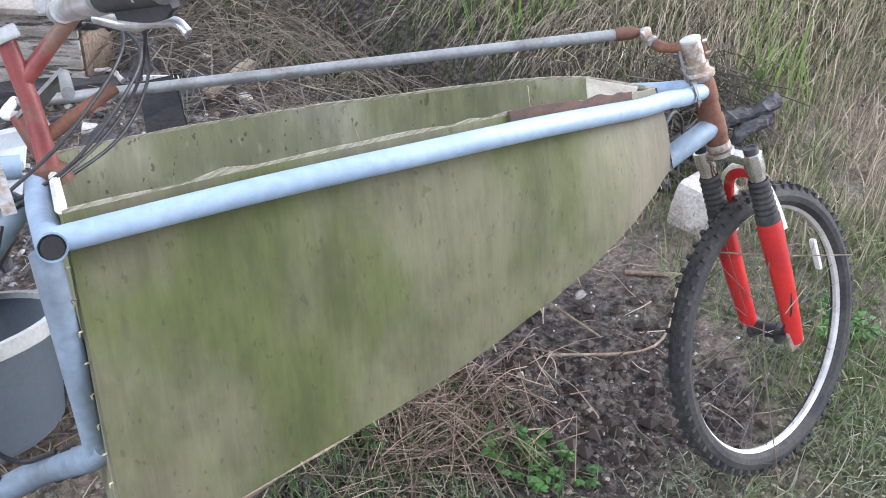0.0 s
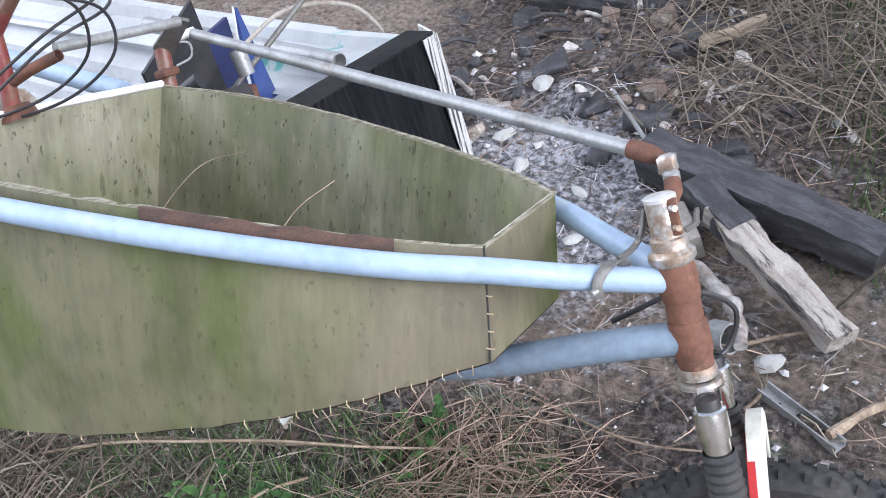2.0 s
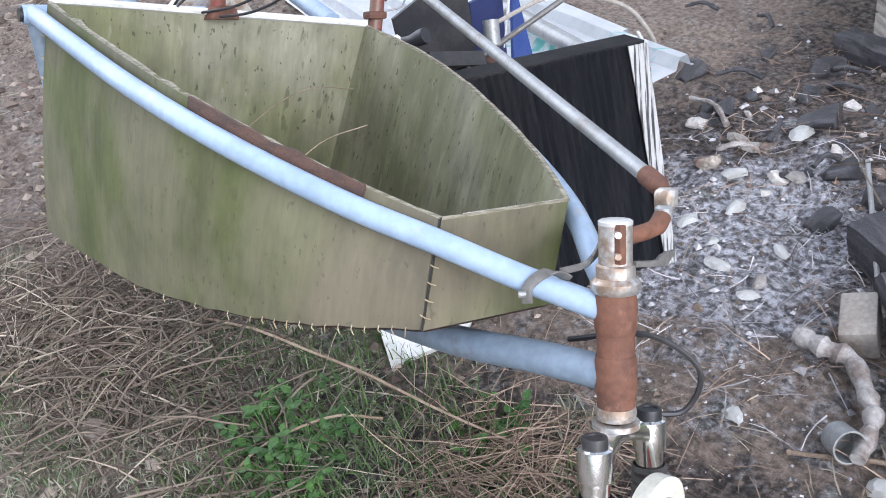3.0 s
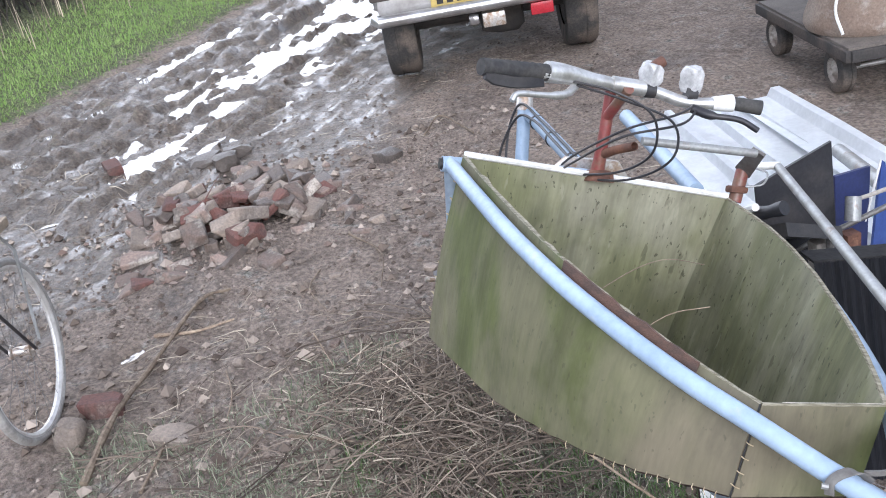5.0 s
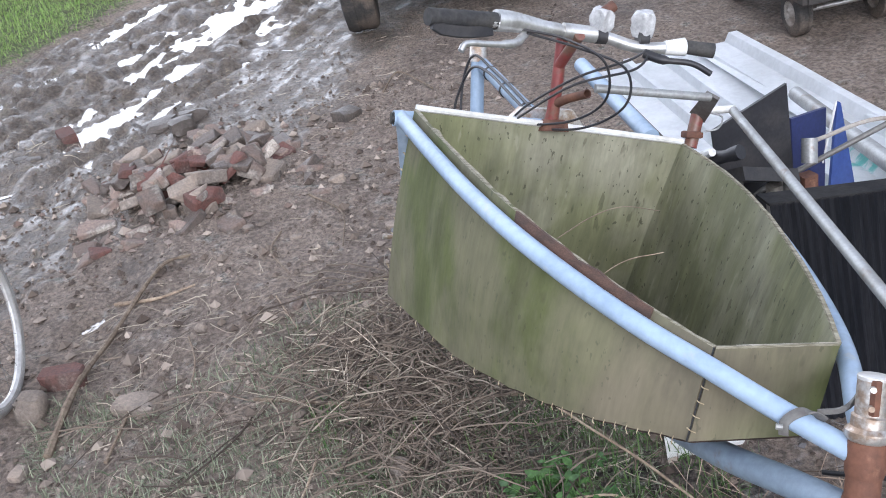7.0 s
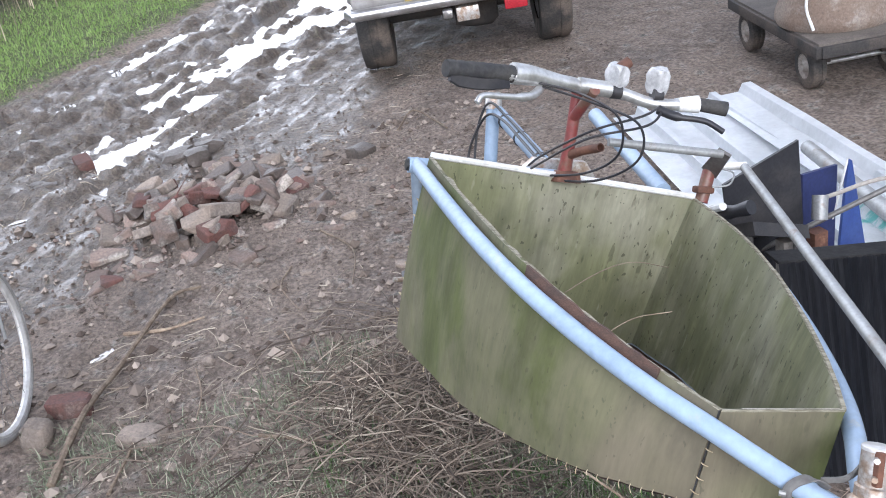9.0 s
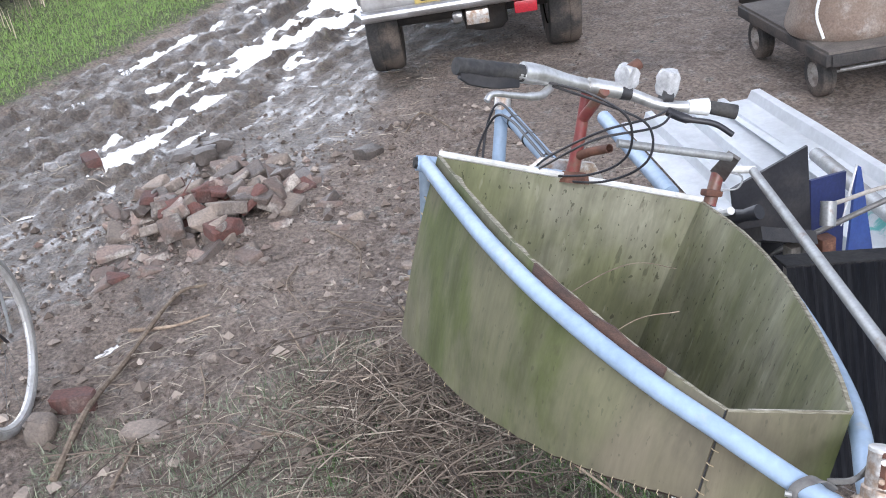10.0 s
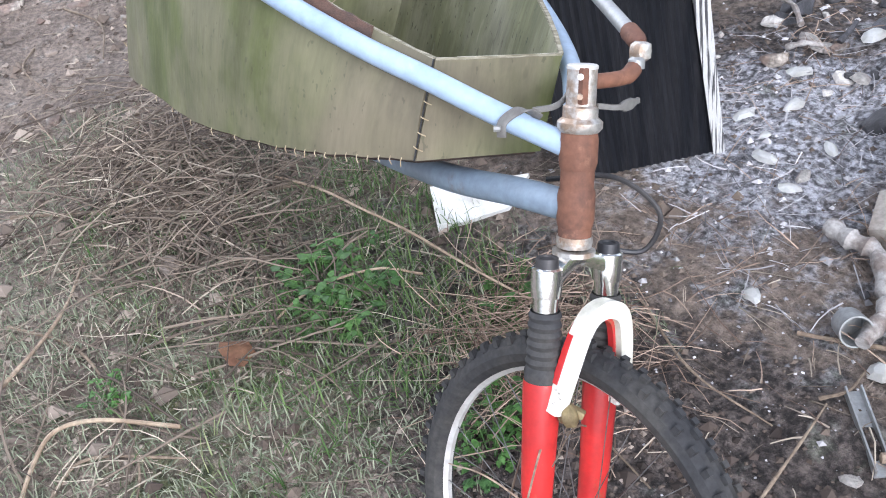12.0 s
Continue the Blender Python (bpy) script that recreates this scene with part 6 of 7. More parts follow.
for x, y, s in ((-5.31, -0.41, 0.15), (-5.10, -0.31, 0.15), (-5.36, -0.22, 0.13), (-5.45, -1.20, 0.08), (-5.50, -1.26, 0.07), (-4.55, 0.55, 0.12)):
    lay("mud_clod", rock((s * 1.3, s, s * 0.75), s * 100, 0.35), M_MUD, x, y, 0.01, "grey clod of wet mud beside the ruts", "clod", "mud clods", 10)
for i in range(22):
    x, y = rnd.uniform(-5.2, -2.4), rnd.uniform(-1.0, 0.9)
    lay("pebble", rock((rnd.uniform(0.03, 0.07), rnd.uniform(0.03, 0.06), rnd.uniform(0.02, 0.04)), i + 200, 0.25, 1), M_STONE if i % 2 else M_BRICK, x, y, 0.005, "small stone pressed into the mud", "stone", "loose stones", 10)
tagged(finish("wire", pipe(spline([(-4.75, 0.83, height(-4.75, 0.83) + 0.01), (-4.94, 0.99, height(-4.94, 0.99) + 0.03), (-4.70, 1.05, height(-4.7, 1.05) + 0.02), (-4.51, 1.06, height(-4.51, 1.06) + 0.01)], 6), 0.006, 6), M_TWIG), "loop of muddy wire on the yard", "wire")


def old_bike():
    """The end of another bicycle, cut by the picture's edge."""
    n = Vector((0.25, 0.97, 0)).normalized()
    fx = Vector((0.97, -0.25, 0)).normalized()
    c = Vector((-2.68, -1.245, 0.335))
    t = thing("old_bicycle", "old black bicycle with a dull alloy wheel standing in the mud", "bicycle")
    w = new("wheel")
    w.parent = t
    w.matrix_basis = Matrix.Translation(c) @ Matrix((fx.to_4d(), Vector((0, 0, 1, 0)), (-n).to_4d(), (0, 0, 0, 1))).transposed().to_3x3().to_4x4()
    bike_wheel(w, 0.333, 0.308, 0.017, False, M_RIM, 28, None, M_GREYTYRE)

    def P(u, z, s=0.0):
        return c + fx * u + n * s + Vector((0, 0, z))

    for s in (-0.05, 0.05):
        part("seat_stay", pipe([P(0.0, 0, s), P(0.14, 0.20, s), P(0.26, 0.42, s * 0.6)], 0.006, 10), M_BLACK, t, "black seat stay")
    part("rack_strut", pipe([P(-0.03, 0.02, 0.06), P(-0.10, 0.34, 0.06), P(-0.05, 0.45, 0.03)], 0.006, 8), M_GALV, t)
    part("rack_board", box((0.62, 0.045, 0.03), (0, 0, 0), 0.003, Matrix.Translation(P(0.22, 0.455, 0.06)) @ pose(0, 0, 0, 0, 0, -14.5)), M_WOOD, t, "weathered wooden rack board")
    part("rack_board", box((0.62, 0.045, 0.03), (0, 0, 0), 0.003, Matrix.Translation(P(0.22, 0.455, -0.05)) @ pose(0, 0, 0, 0, 0, -14.5)), M_WOOD, t, "weathered wooden rack board")
    part("rack_rail", box((0.60, 0.02, 0.02), (0, 0, 0), 0.002, Matrix.Translation(P(0.19, 0.43, 0.0)) @ pose(0, 0, 0, 0, 0, -14.5)), M_BLACK, t)


old_bike()


def crate():
    t = thing("wooden_crate", "broken brown wooden crate by the burnt heap", "crate", pose(-0.93, 2.82, height(-0.93, 2.82), 0, 0, -32))
    for i in range(3):
        part("board", box((0.42, 0.02, 0.11), (0, -0.18, 0.07 + 0.12 * i), 0.004), M_OLDPLANK, t)
        part("board", box((0.02, 0.34, 0.11), (0.21, 0.0, 0.07 + 0.12 * i), 0.004), M_CRATE, t)
        part("board", box((0.02, 0.34, 0.11), (-0.21, 0.0, 0.07 + 0.12 * i), 0.004), M_CRATE, t)
    part("lid", box((0.48, 0.40, 0.025), (0.0, 0.0, 0.385), 0.004, pose(0, 0, 0, 5, 0, 0)), M_CART, t)


crate()
plate_thing("green_panel", "dark green painted metal panel beyond the crate", "panel", [(-1.75, 3.08, 0.03), (-1.10, 3.55, 0.03), (-1.12, 3.60, 0.85), (-1.77, 3.13, 0.85)], M_GREENPAINT, 0.03, 6, 6)
beam("charred_log", (-1.25, 2.66, 0.06), (-0.62, 2.46, 0.09), 0.09, 0.08, M_CHAR, "curved charred log beside the crate", 0.8, 21)
beam("grey_plank", (-0.50, 2.22, 0.12), (-0.30, 2.26, 0.19), 0.05, 0.02, M_WOOD, "grey weathered plank in the brush", 1.0, 25)
beam("burnt_stump", (-0.64, 2.52, 0.02), (-0.60, 2.58, 0.22), 0.11, 0.10, M_CHAR, "charred black stump on the ash heap", 0.7, 31)
beam("burnt_stump", (-0.58, 2.28, 0.02), (-0.46, 2.32, 0.14), 0.15, 0.12, M_CHAR, "charred black lump on the ash heap", 0.7, 33)
ROOTS = (([(0.34, 1.20, 0.03), (0.50, 1.17, 0.08), (0.66, 1.15, 0.07), (0.84, 1.14, 0.10), (1.02, 1.13, 0.14)], 0.060), ([(0.70, 1.12, 0.08), (0.86, 1.10, 0.17), (1.00, 1.06, 0.20), (1.16, 1.05, 0.25)], 0.040),
         ([(0.40, 1.12, 0.02), (0.55, 1.06, 0.05), (0.68, 1.03, 0.03)], 0.030), ([(0.92, 1.02, 0.04), (0.99, 1.00, 0.18), (1.10, 0.98, 0.22)], 0.024))
for k, (pts, rad) in enumerate(ROOTS):
    c = spline(pts, 10)
    root = [Vector(noise.noise_vector(p * 11 + Vector((k, 0, 0)))) * 0.022 + p for p in c]
    bm = pipe(root, [rad * (1 - 0.012 * i) * (1 + 0.35 * noise.noise(Vector((i * 0.55, k * 5, 0)))) for i in range(len(root))], 14)
    for v in bm.verts:
        v.co += Vector(noise.noise_vector(v.co * 34 + Vector((k, 2, 0)))) * 0.012
    tagged(finish("root_log", bm, M_CHAR, smooth=False), "dark rotten root by the concrete block", "root", group="rotten roots")
for k, pts in enumerate(([(-0.16, 0.40, 0.02), (-0.07, 0.24, 0.36), (0.0, 0.14, 0.54), (0.05, 0.06, 0.56)], [(-0.02, -0.10, 0.02), (-0.05, 0.02, 0.35), (-0.03, 0.10, 0.60), (-0.06, 0.17, 0.66)], [(0.10, 0.30, 0.02), (0.08, 0.12, 0.30), (0.0, 0.0, 0.52), (-0.09, -0.03, 0.50)], [(0.22, 0.10, 0.02), (0.12, 0.03, 0.28), (0.06, -0.02, 0.45)], [(-0.10, 0.20, 0.52), (0.0, 0.08, 0.55), (0.10, -0.02, 0.58)])):
    c = spline(pts, 7)
    tagged(finish("dead_stalk", pipe(c, [0.0021 - 0.00005 * i for i in range(len(c))], 6), M_TWIG), "dry stalk tangled in the front wheel", "stalk", group="stalks in the wheel")

# burnt rubble on the heap
burn = random.Random(19)
KINDS = (("char_lump", M_CHAR, "charred black lump on the burnt heap", "charcoal"), ("plaster_lump", M_BLOCK, "pale lump of burnt plaster on the heap", "rubble"), ("brick_bit", M_BRICK, "brown bit of brick on the burnt heap", "brick"), ("char_lump", M_CHAR, "charred black lump on the burnt heap", "charcoal"))
for i in range(120):
    x, y = burn.gauss(-0.80, 0.38), burn.uniform(1.60, 2.75)
    name, m_, label, cat = KINDS[i % 4]
    k = (0.35 + burn.random() ** 2) * (1.1 if m_ is M_CHAR else 0.8)
    o = finish(name, chunk((0.085 * k, 0.06 * k, 0.045 * k), 300 + i, 4, 0.004), m_, smooth=False)
    tagged(set_down(o, x, y, 0.012 * k, burn.uniform(-25, 25), burn.uniform(-25, 25), burn.uniform(0, 360)), label, cat, "burnt rubble")
for i in range(16):
    x, y, a, l = burn.gauss(-0.85, 0.40), burn.uniform(1.75, 2.75), burn.uniform(0, 6.28), burn.uniform(0.08, 0.22)
    c = spline([(x, y, height(x, y) + 0.03), (x + l * 0.5 * math.cos(a), y + l * 0.5 * math.sin(a), height(x, y) + 0.05), (x + l * math.cos(a + 0.2), y + l * math.sin(a + 0.2), height(x, y) + 0.035)], 5)
    tagged(finish("ashen_stick", pipe(c, [0.010 * (1 - 0.03 * q) * (1 + 0.2 * math.sin(q * 2.1 + i)) for q in range(len(c))], 7), M_ASHWOOD if i % 2 else M_CHAR), "burnt stick lying on the heap", "stick", group="burnt sticks")

# clutter past the truck and the cart
for i, (x, y, sx, sy, sz, m_) in enumerate(((-5.42, 3.86, 0.55, 0.40, 0.36, M_TRUCKDARK), (-5.02, 4.05, 0.14, 0.14, 1.0, M_TRUCKDARK), (-6.1, 5.0, 0.35, 0.3, 0.2, M_CART), (-4.9, 4.9, 0.6, 0.3, 0.6, M_RUST))):
    o = finish("yard_junk", rock((sx, sy, sz), 60 + i, 0.18), m_, smooth=False)
    tagged(set_down(o, x, y, sz * 0.4, 0, 0, 30 * i), "dark heap of old machinery at the yard's edge", "machinery")
plate_thing("pale_board", "pale grey board laid on the old machinery", "board", [(-5.75, 3.72, 0.37), (-5.10, 3.86, 0.37), (-5.15, 4.06, 0.37), (-5.80, 3.92, 0.37)], M_CART, 0.03)


# ---- litter, grass and hedge ----
def strands(name, label, category, count, where, length, radius, material, seed, lift=(0.0, 0.02), droop=0.3, rise=0.15, sides=3, segs=3, curve=0.28):
    """Loose thin stalks, one mesh. where(rnd) gives x, y or None."""
    r = random.Random(seed)
    verts, faces = [], []
    for _ in range(count):
        q = where(r)
        if q is None:
            continue
        x, y = q
        a = r.uniform(0, 2 * math.pi)
        l = r.uniform(*length)
        rad = r.uniform(*radius)
        bend = r.uniform(-1, 1) * curve
        z0 = r.uniform(*lift)
        up = r.uniform(-0.02, rise) * l
        base = len(verts)
        for k in range(segs + 1):
            s = k / segs
            aa = a + bend * s
            px, py = x + math.cos(aa) * l * (s - 0.5), y + math.sin(aa) * l * (s - 0.5)
            pz = height(px, py) + z0 + up * (s - 0.3) + 0.12 * droop * l * math.sin(math.pi * s) + rad
            rr = rad * (1 - 0.5 * s)
            for m in range(sides):
                t = 2 * math.pi * m / sides
                verts.append((px - math.sin(aa) * rr * math.cos(t), py + math.cos(aa) * rr * math.cos(t), pz + rr * math.sin(t)))
        for k in range(segs):
            for m in range(sides):
                i, j = base + k * sides + m, base + k * sides + (m + 1) % sides
                faces.append((i, j, j + sides, i + sides))
    me = bpy.data.meshes.new(name)
    me.from_pydata(verts, [], faces)
    me.materials.append(material)
    return tagged(new(name, me), label, category, kind="stuff")


def blades(name, label, count, where, length, width, material, seed, lean=0.5, flow=None, curl=0.9, ground=height):
    """Grass: bent tapering leaves rooted in the ground. flow(x, y): the way and amount by which they lie over."""
    r = random.Random(seed)
    verts, faces = [], []
    for _ in range(count):
        q = where(r)
        if q is None:
            continue
        x, y = q
        l, w = r.uniform(*length), r.uniform(*width)
        a = r.uniform(0, 2 * math.pi)
        dx, dy = math.cos(a) * lean * r.random(), math.sin(a) * lean * r.random()
        if flow:
            fx, fy = flow(x, y)
            dx, dy = dx + fx, dy + fy
        z = ground(x, y) - 0.005
        sa = a + 1.57
        wx, wy = math.cos(sa) * w / 2, math.sin(sa) * w / 2
        base = len(verts)
        px, py, pz = x, y, z
        tilt = r.uniform(0.5, 1.1)
        for k in range(4):
            s = k / 3
            if k:
                b = tilt * (0.35 + curl * s)
                vz = max(-0.6, 1.15 - b * math.hypot(dx, dy) * 1.4)
                n_ = math.sqrt((dx * b) ** 2 + (dy * b) ** 2 + vz * vz) + 1e-6
                px, py, pz = px + dx * b / n_ * l / 3, py + dy * b / n_ * l / 3, pz + vz / n_ * l / 3
                pz = max(pz, ground(px, py) + 0.004)
            ww = 1 - 0.9 * s * s
            if k < 3:
                verts += [(px - wx * ww, py - wy * ww, pz), (px + wx * ww, py + wy * ww, pz)]
            else:
                verts.append((px, py, pz))
        faces += [(base, base + 1, base + 3, base + 2), (base + 2, base + 3, base + 5, base + 4), (base + 4, base + 5, base + 6)]
    me = bpy.data.meshes.new(name)
    me.from_pydata(verts, [], faces)
    me.materials.append(material)
    me.polygons.foreach_set("use_smooth", [True] * len(faces))
    return tagged(new(name, me), label, "grass", kind="stuff")


def blob(cx, cy, sx, sy):
    return lambda r: (r.gauss(cx, sx), r.gauss(cy, sy))


def rect(x0, x1, y0, y1, keep=None):
    def f(r):
        x, y = r.uniform(x0, x1), r.uniform(y0, y1)
        return (x, y) if keep is None or r.random() < keep(x, y) else None
    return f


def patch(x, y, s, o):
    return smooth(0.42, 0.62, 0.5 + 0.5 * fbm(x + o, y - o, s))


# straw and stalks
strands("straw_pile", "heap of dry straw and stalks beside the plywood box", "straw", 560, blob(-1.98, -0.06, 0.30, 0.20), (0.04, 0.20), (0.0010, 0.0026), M_PILE, 11, (0.0, 0.05), 0.5, 0.25)
strands("straw_litter", "dry straw scattered over the trampled earth", "straw", 2800, rect(-3.2, 0.9, -1.0, 1.1, lambda x, y: (0.10 + 0.75 * patch(x, y, 1.2, 3)) * (1 - 0.85 * min(1.0, zone_dark(x, y)))), (0.015, 0.13), (0.0008, 0.0026), M_STRAW, 12, (0.0, 0.012), 0.2, 0.12)
strands("straw_litter", "dry stalks scattered under the front of the bicycle", "straw", 560, blob(-0.62, 0.46, 0.15, 0.13), (0.06, 0.24), (0.0008, 0.0020), M_STALK, 13, (0.0, 0.06), 0.4, 0.3)
strands("ash_litter", "thin dead stalks scattered over ash and earth", "straw", 1700, rect(-1.6, 1.2, 0.35, 2.9, lambda x, y: (0.25 + 0.75 * patch(x, y, 1.5, 9)) * (1 - 0.8 * zone_dug(x, y))), (0.03, 0.18), (0.0008, 0.0022), M_STALK, 14, (0.0, 0.03), 0.3, 0.3)
strands("ash_straw", "ashen stalks lying in the burnt ground", "ash", 700, rect(-1.3, 0.1, 0.95, 2.3, lambda x, y: min(1.0, 0.15 + zone_ash(x, y))), (0.03, 0.14), (0.0009, 0.0024), M_CHIPS, 20, (0.0, 0.02), 0.2, 0.15)
strands("yard_litter", "fine straw and grit trodden into the mud", "straw", 1300, rect(-6.2, -2.2, -1.6, 2.4, lambda x, y: 0.1 + 0.8 * patch(x, y, 1.0, 5)), (0.02, 0.12), (0.0012, 0.0030), M_STRAW, 15, (0.0, 0.006), 0.1, 0.05)
strands("brush", "tangle of bare twigs at the edge of the ditch", "brush", 1500, rect(-0.75, 0.45, 1.75, 4.2, lambda x, y: smooth(-0.9, -0.2, x + 0.35 * (y - 2.0))), (0.15, 0.45), (0.0015, 0.0035), M_BRUSH, 16, (0.02, 0.18), 0.8, 0.5)
strands("bramble", "tangle of dead bramble stems by the concrete block", "brush", 320, blob(0.80, 1.27, 0.20, 0.10), (0.15, 0.5), (0.002, 0.006), M_HEDGE, 17, (0.02, 0.16), 1.0, 0.5)


strands("long_straw", "long pale stalks lying over the trampled ground", "straw", 420, rect(-2.7, 0.2, -0.95, 0.55, lambda x, y: (0.35 + 0.65 * patch(x, y, 1.1, 13)) * (1 - 0.85 * zone_dug(x, y))), (0.12, 0.36), (0.0009, 0.0020), M_STRAW, 18, (0.002, 0.02), 0.3, 0.08, segs=6, curve=0.6)
strands("straw_pile", "tangle of dry stalks and twigs at the foot of the box", "straw", 300, blob(-1.92, 0.00, 0.26, 0.15), (0.06, 0.26), (0.0010, 0.0034), M_STRAW, 19, (0.0, 0.05), 0.25, 0.2, segs=3, curve=0.15)


strands("loose_twigs", "bare brown twigs lying on the trodden ground", "twigs", 70, rect(-2.8, -0.9, -1.0, 0.2), (0.22, 0.60), (0.0022, 0.0046), M_LOOSE, 45, (0.002, 0.02), 0.25, 0.08, 5, 7, 0.5)
strands("loose_twigs", "dark twigs matted below the plywood box", "twigs", 460, blob(-1.72, 0.06, 0.34, 0.16), (0.10, 0.36), (0.0011, 0.0036), M_LOOSE, 46, (0.0, 0.05), 0.4, 0.2, 5, 5, 0.4)


def crumbs(name, label, category, count, where, size, material, seed):
    """Crumbs, chips and clods: small broken lumps, one mesh."""
    r = random.Random(seed)
    verts, faces = [], []
    for _ in range(count):
        q = where(r)
        if q is None:
            continue
        x, y = q
        s = r.uniform(*size) * (0.6 + r.random() ** 3 * 1.6)
        z = height(x, y) + 0.2 * s
        b = len(verts)
        rot = r.uniform(0, 6.28)
        for dx, dy, dz in ((1, 0, 0), (0.2, 0.9, 0.1), (-0.9, 0.3, 0), (-0.3, -0.8, 0), (0.1, 0.1, 0.75), (0, 0, -0.6)):
            u, v = dx * math.cos(rot) - dy * math.sin(rot), dx * math.sin(rot) + dy * math.cos(rot)
            j = lambda: r.uniform(0.65, 1.3)
            verts.append((x + u * s * j(), y + v * s * j(), z + dz * s * j()))
        for i in range(4):
            faces += [(b + i, b + (i + 1) % 4, b + 4), (b + (i + 1) % 4, b + i, b + 5)]
    me = bpy.data.meshes.new(name)
    me.from_pydata(verts, [], faces)
    me.materials.append(material)
    return tagged(new(name, me), label, category, kind="stuff")


crumbs("ash_chips", "pale chips and cinders in the ash", "ash", 4200, rect(-1.9, 0.5, 0.7, 2.7, lambda x, y: 0.05 + 0.95 * zone_ash(x, y)), (0.003, 0.009), M_CHIPS, 21)
crumbs("cinder_lumps", "grey lumps of burnt earth and cinder", "ash", 200, rect(-1.7, 0.2, 1.3, 2.8, lambda x, y: 0.3 + 0.7 * zone_ash(x, y)), (0.007, 0.016), M_CHIPS, 22)
crumbs("soil_crumbs", "small crumbs of soil and grit on the trampled ground", "earth", 6500, rect(-2.4, 0.3, -1.1, 0.5), (0.002, 0.007), M_SOILBITS, 30)
crumbs("trodden_clods", "flattened clods of trodden earth", "earth", 1300, rect(-5.0, -1.0, -1.6, 1.4), (0.008, 0.020), M_SOILBITS, 33)
crumbs("dark_clods", "damp dark clods of trodden earth", "earth", 1200, rect(-5.0, -0.6, -1.4, 1.2), (0.007, 0.018), M_CLODS, 34)
crumbs("pale_grit", "pale grit and chips in the dug earth", "grit", 800, rect(-0.75, 0.7, 0.35, 1.5), (0.0015, 0.0045), M_CHIPS, 29)
crumbs("earth_crumbs", "loose crumbs of dark earth", "earth", 5200, rect(-1.5, 0.9, -0.3, 2.6, lambda x, y: 0.15 + 0.85 * zone_dark(x, y)), (0.003, 0.008), M_CLODS, 23)
crumbs("dug_clods", "damp dark lumps of freshly dug earth", "earth", 900, rect(-0.62, 0.25, -0.05, 0.72, zone_dug), (0.006, 0.017), M_DUG, 35)
crumbs("mud_crumbs", "clods and grit on the trodden yard", "earth", 5500, rect(-6.5, -1.2, -1.8, 2.6), (0.003, 0.009), M_CLODS, 24)
crumbs("rut_clods", "wet clods thrown up along the wheel ruts", "earth", 700, rect(-12.0, -4.6, -3.0, 2.2, lambda x, y: smooth(-3.6, -2.2, track_side(x, y)) * (1 - smooth(-0.5, 0.0, track_side(x, y)))), (0.006, 0.015), M_CLODS, 25)
crumbs("brick_crumbs", "crumbs of broken brick round the rubble heap", "rubble", 700, blob(-4.19, -0.38, 0.42, 0.38), (0.005, 0.016), M_BRICKBITS, 26)

# grass
blades("sparse_grass", "short sparse grass in the trampled earth", 8000, rect(-2.2, 1.3, -1.1, 1.0, lambda x, y: smooth(0.25, 0.7, zone_green(x, y) + 0.55 * fbm(x, y, 2.2) - 0.05)), (0.03, 0.10), (0.002, 0.0045), M_GRASS, 31, 1.1)
blades("trampled_turf", "short trampled grey-green turf with bare soil between", 30000, rect(-2.6, 0.4, -1.2, 0.75, lambda x, y: smooth(0.30, 0.62, 0.42 + 0.5 * fbm(x, y, 2.4) + 0.30 * smooth(-2.5, -1.8, x) - 0.45 * smooth(0.25, 0.6, y) - 0.4 * smooth(-0.5, -0.2, x) * smooth(-0.2, 0.2, y)) * (1 - 0.95 * zone_dug(x, y))), (0.025, 0.075), (0.0022, 0.0045), M_TURF, 41, 1.6)
blades("wheel_grass", "green grass round the front wheel", 9000, rect(-0.3, 1.8, -1.0, 1.3, lambda x, y: smooth(0.35, 0.75, math.exp(-((x - 0.75) / 0.75) ** 2 - ((y - 0.25) / 0.9) ** 2) + 0.35 * fbm(x, y, 2.5)) * (1 - zone_dug(x, y))), (0.05, 0.16), (0.002, 0.005), M_GRASS, 32, 1.0)
blades("box_grass", "tufts of green grass in the shade of the box", 5600, rect(-1.95, -0.45, -0.35, 0.60, lambda x, y: smooth(0.42, 0.72, 0.44 + 0.6 * fbm(x, y, 3.0) + 0.25 * math.exp(-((x + 1.0) / 0.35) ** 2 - ((y - 0.30) / 0.22) ** 2))), (0.03, 0.11), (0.0025, 0.005), M_LUSH, 33, 1.2)
blades("bank_foot_grass", "rough dry grass at the foot of the bank", 7000, rect(0.75, 3.2, 0.35, 1.75, lambda x, y: smooth(0.35, 0.60, 0.5 + 0.45 * fbm(x, y, 1.6) + 0.2 * smooth(0.9, 1.4, y))), (0.06, 0.20), (0.0025, 0.006), M_DRYGRASS, 42, 0.9)
blades("bank_foot_green", "green grass at the foot of the bank", 6000, rect(0.75, 3.2, 0.25, 1.75, lambda x, y: smooth(0.42, 0.62, 0.5 + 0.5 * fbm(x + 3, y, 1.8))), (0.05, 0.16), (0.0025, 0.006), M_GRASS, 43, 0.9)
blades("verge_grass", "bright green grass verge along the track", 90000, rect(-13, -6.6, -3.8, 2.0, lambda x, y: smooth(-0.1, 0.35, track_side(x, y)) * (1 - smooth(1.6, 2.2, track_side(x, y)))), (0.03, 0.075), (0.004, 0.008), M_VERGE, 34, 1.5)
blades("verge_stems", "tall pale dead stems at the back of the verge", 2200, rect(-17, -6.5, -6.5, 2.8, lambda x, y: smooth(1.2, 1.7, track_side(x, y)) * (1 - smooth(2.0, 2.4, track_side(x, y)))), (0.25, 0.6), (0.006, 0.014), M_DRYGRASS, 35, 0.4)
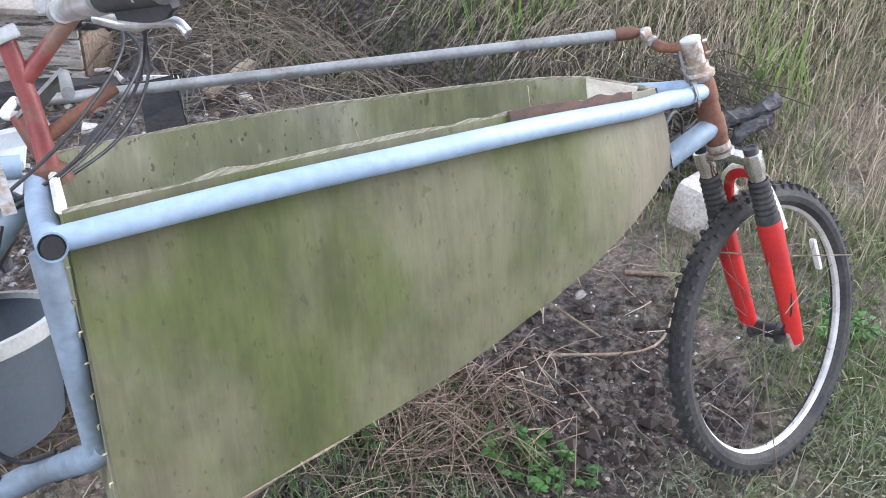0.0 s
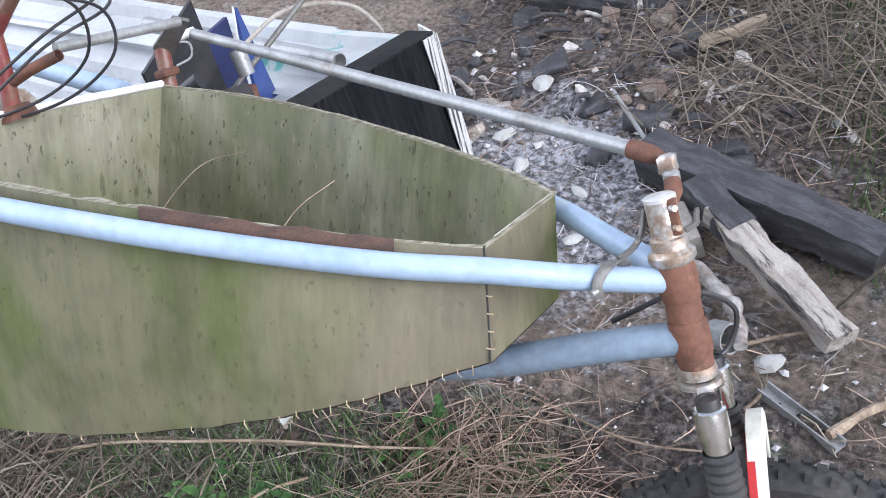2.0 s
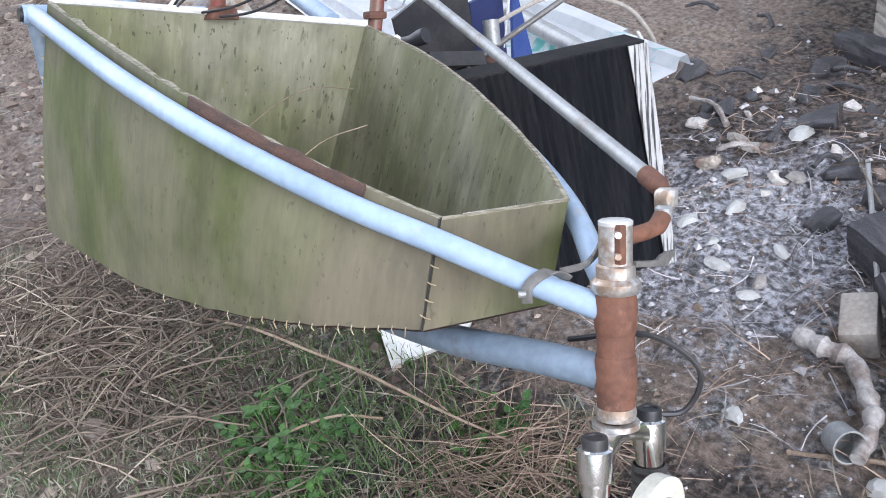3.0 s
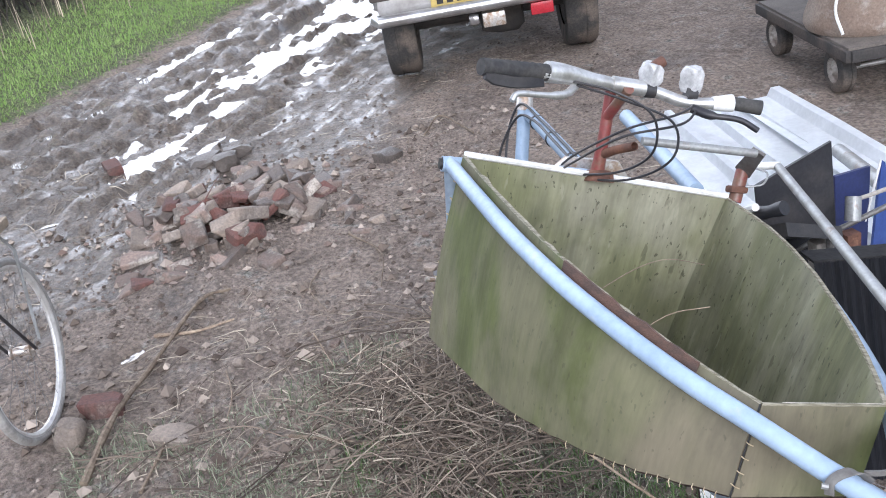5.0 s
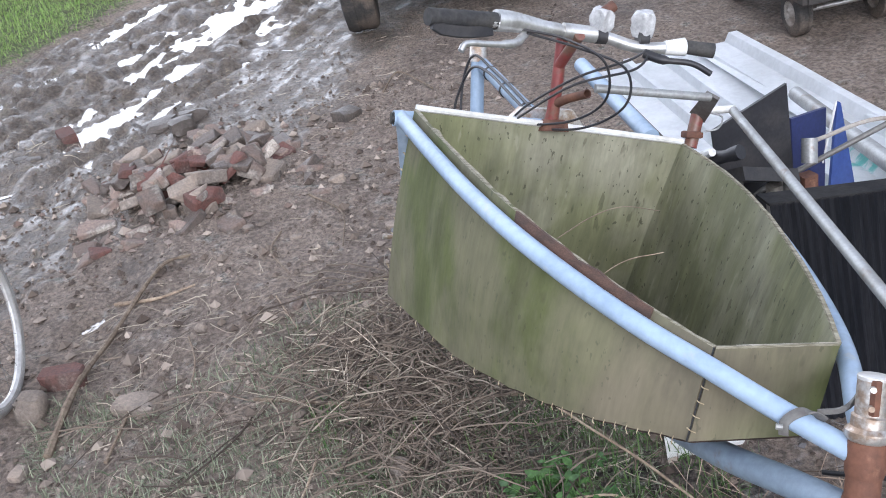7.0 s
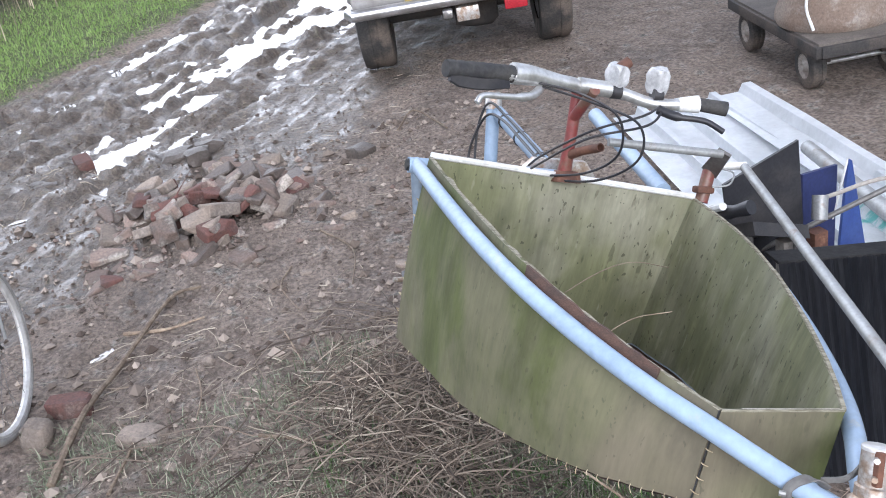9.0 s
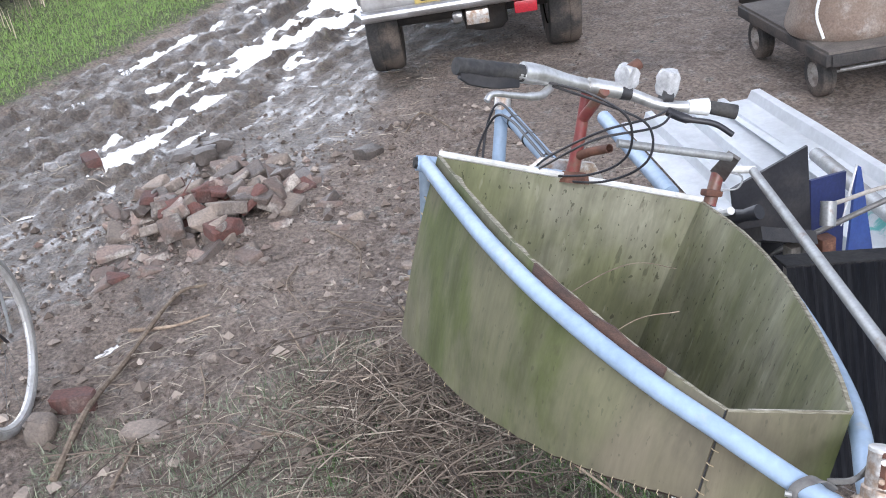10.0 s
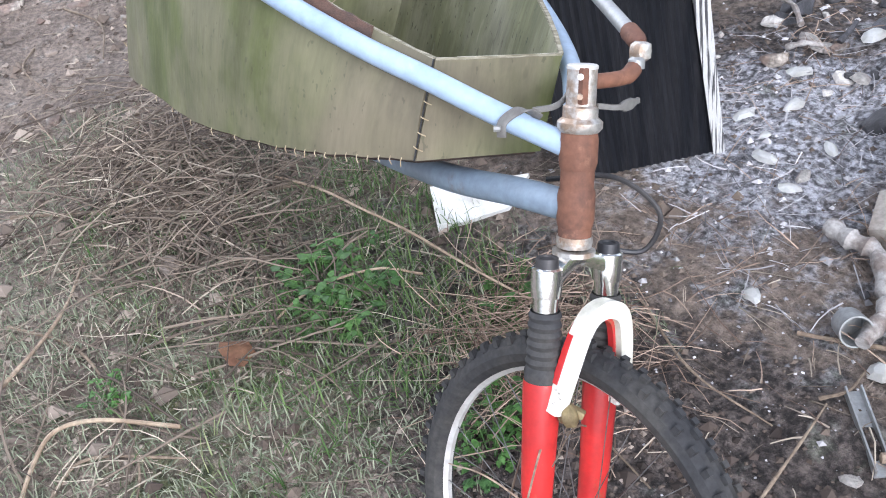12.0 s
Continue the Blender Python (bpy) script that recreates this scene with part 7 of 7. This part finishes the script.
blades("field_grass", "rough grass beyond the yard", 5000, rect(-16, -7.0, 2.0, 7.0), (0.06, 0.2), (0.006, 0.014), M_GRASS, 36, 0.9)


def downhill(x, y):
    return (-1.0 + 0.5 * fbm(x, y, 1.5), -0.55 + 0.5 * fbm(y, x, 1.5))


blades("bank_grass", "long dry grass hanging over the ditch bank", 34000, rect(0.3, 3.4, 1.15, 5.6, lambda x, y: smooth(0.25, 0.60, ditch_axis(x, y)) * smooth(1.15, 1.45, y)), (0.12, 0.34), (0.002, 0.005), M_DRYGRASS, 37, 0.5, downhill, 1.2)
blades("bank_green", "green grass growing through the dry bank", 12000, rect(0.3, 3.6, 1.1, 5.6, lambda x, y: smooth(0.2, 0.7, ditch_axis(x, y)) * smooth(0.50, 0.60, 0.5 + 0.5 * fbm(x, y, 1.1))), (0.15, 0.35), (0.004, 0.008), M_VERGE, 38, 0.6, lambda x, y: (-0.3, -0.25))
blades("ditch_grass", "rank grass in the ditch, coloured dark for the shade there", 8000, rect(-0.5, 1.4, 1.25, 5.2, lambda x, y: 1 - smooth(0.40, 0.68, abs(ditch_axis(x, y) - 0.05))), (0.06, 0.17), (0.003, 0.007), M_DITCH_SHADED, 39, 0.9)


def herb(x, y, s, seed):
    """A low nettle-like clump: stems with paired toothed leaves."""
    r = random.Random(seed)
    t = thing("weed", "low green nettle clump in the trampled grass", "plant", pose(x, y, height(x, y)), "weeds")
    bm = bmesh.new()
    stems = bmesh.new()
    for i in range(int(16 * s) + 5):
        a = r.uniform(0, 6.28)
        d = r.random() ** 0.6 * 0.10 * s
        base = Vector((math.cos(a) * d * 0.5, math.sin(a) * d * 0.5, 0))
        tip = base + Vector((math.cos(a) * d, math.sin(a) * d, r.uniform(0.03, 0.085) * s))
        pipe([base, base.lerp(tip, 0.6) + Vector((0, 0, 0.01)), tip], 0.0015, 4, True, stems)
        for k in range(6):
            b = a + r.uniform(-1.6, 1.6)
            o = base.lerp(tip, r.uniform(0.4, 1.0))
            L_ = r.uniform(0.022, 0.045) * s
            u = Vector((math.cos(b), math.sin(b), r.uniform(-0.3, 0.35)))
            w = Vector((-math.sin(b), math.cos(b), 0)) * L_ * 0.33
            vs = [bm.verts.new(q) for q in (o, o + u * L_ * 0.35 + w, o + u * L_ * 0.7 + w * 0.7, o + u * L_ - Vector((0, 0, 0.004)), o + u * L_ * 0.7 - w * 0.7, o + u * L_ * 0.35 - w)]
            bm.faces.new(vs)
    part("stalk", stems, M_HERB, t)
    part("foliage", bm, M_HERB, t, smooth=False)


for i, (x, y, s) in enumerate(((-1.18, 0.17, 0.95), (-1.08, 0.22, 0.75), (-1.22, 0.28, 0.6), (0.05, -0.42, 0.8), (0.35, -0.30, 0.9), (0.62, 0.25, 0.8), (-1.15, -0.42, 0.5), (-0.50, 0.26, 0.8), (-0.42, 0.20, 0.6), (-0.80, 0.52, 0.8), (-1.02, 0.12, 0.8))):
    herb(x, y, s, 50 + i)


def hedge():
    """A dense bare hedge: thousands of thin stems in depth."""
    r = random.Random(77)
    verts, faces = [], []
    for _ in range(9000):
        s = r.uniform(2.4, 6.0)
        al = r.uniform(-8, 4.5)
        x, y = -7.345 - al * 0.78 - s * 0.624, -1.588 + al * 0.624 - s * 0.78
        z = height(x, y) if abs(x) < 40 else 0.3
        l, a = r.uniform(0.4, 1.1), r.uniform(0, 6.28)
        k_ = r.uniform(0.05, 0.6)
        rad = r.uniform(0.004, 0.013)
        z0 = z + (r.uniform(0, 0.5) if r.random() < 0.6 else 0)
        b = len(verts)
        for k in range(4):
            u = k / 3
            c = Vector((x + math.cos(a) * k_ * l * u + 0.1 * math.sin(u * 5 + a), y + math.sin(a) * k_ * l * u, z0 + l * u * (1 - 0.3 * k_)))
            for m in range(3):
                t = 2.09 * m
                verts.append((c.x + rad * (1 - 0.7 * u) * math.cos(t), c.y + rad * (1 - 0.7 * u) * math.sin(t), c.z))
        for k in range(3):
            for m in range(3):
                i, j = b + k * 3 + m, b + k * 3 + (m + 1) % 3
                faces.append((i, j, j + 3, i + 3))
    me = bpy.data.meshes.new("hedge")
    me.from_pydata(verts, [], faces)
    me.materials.append(M_HEDGE)
    tagged(new("hedge", me), "dark bare winter hedge behind the grass verge", "hedge", kind="stuff")


hedge()
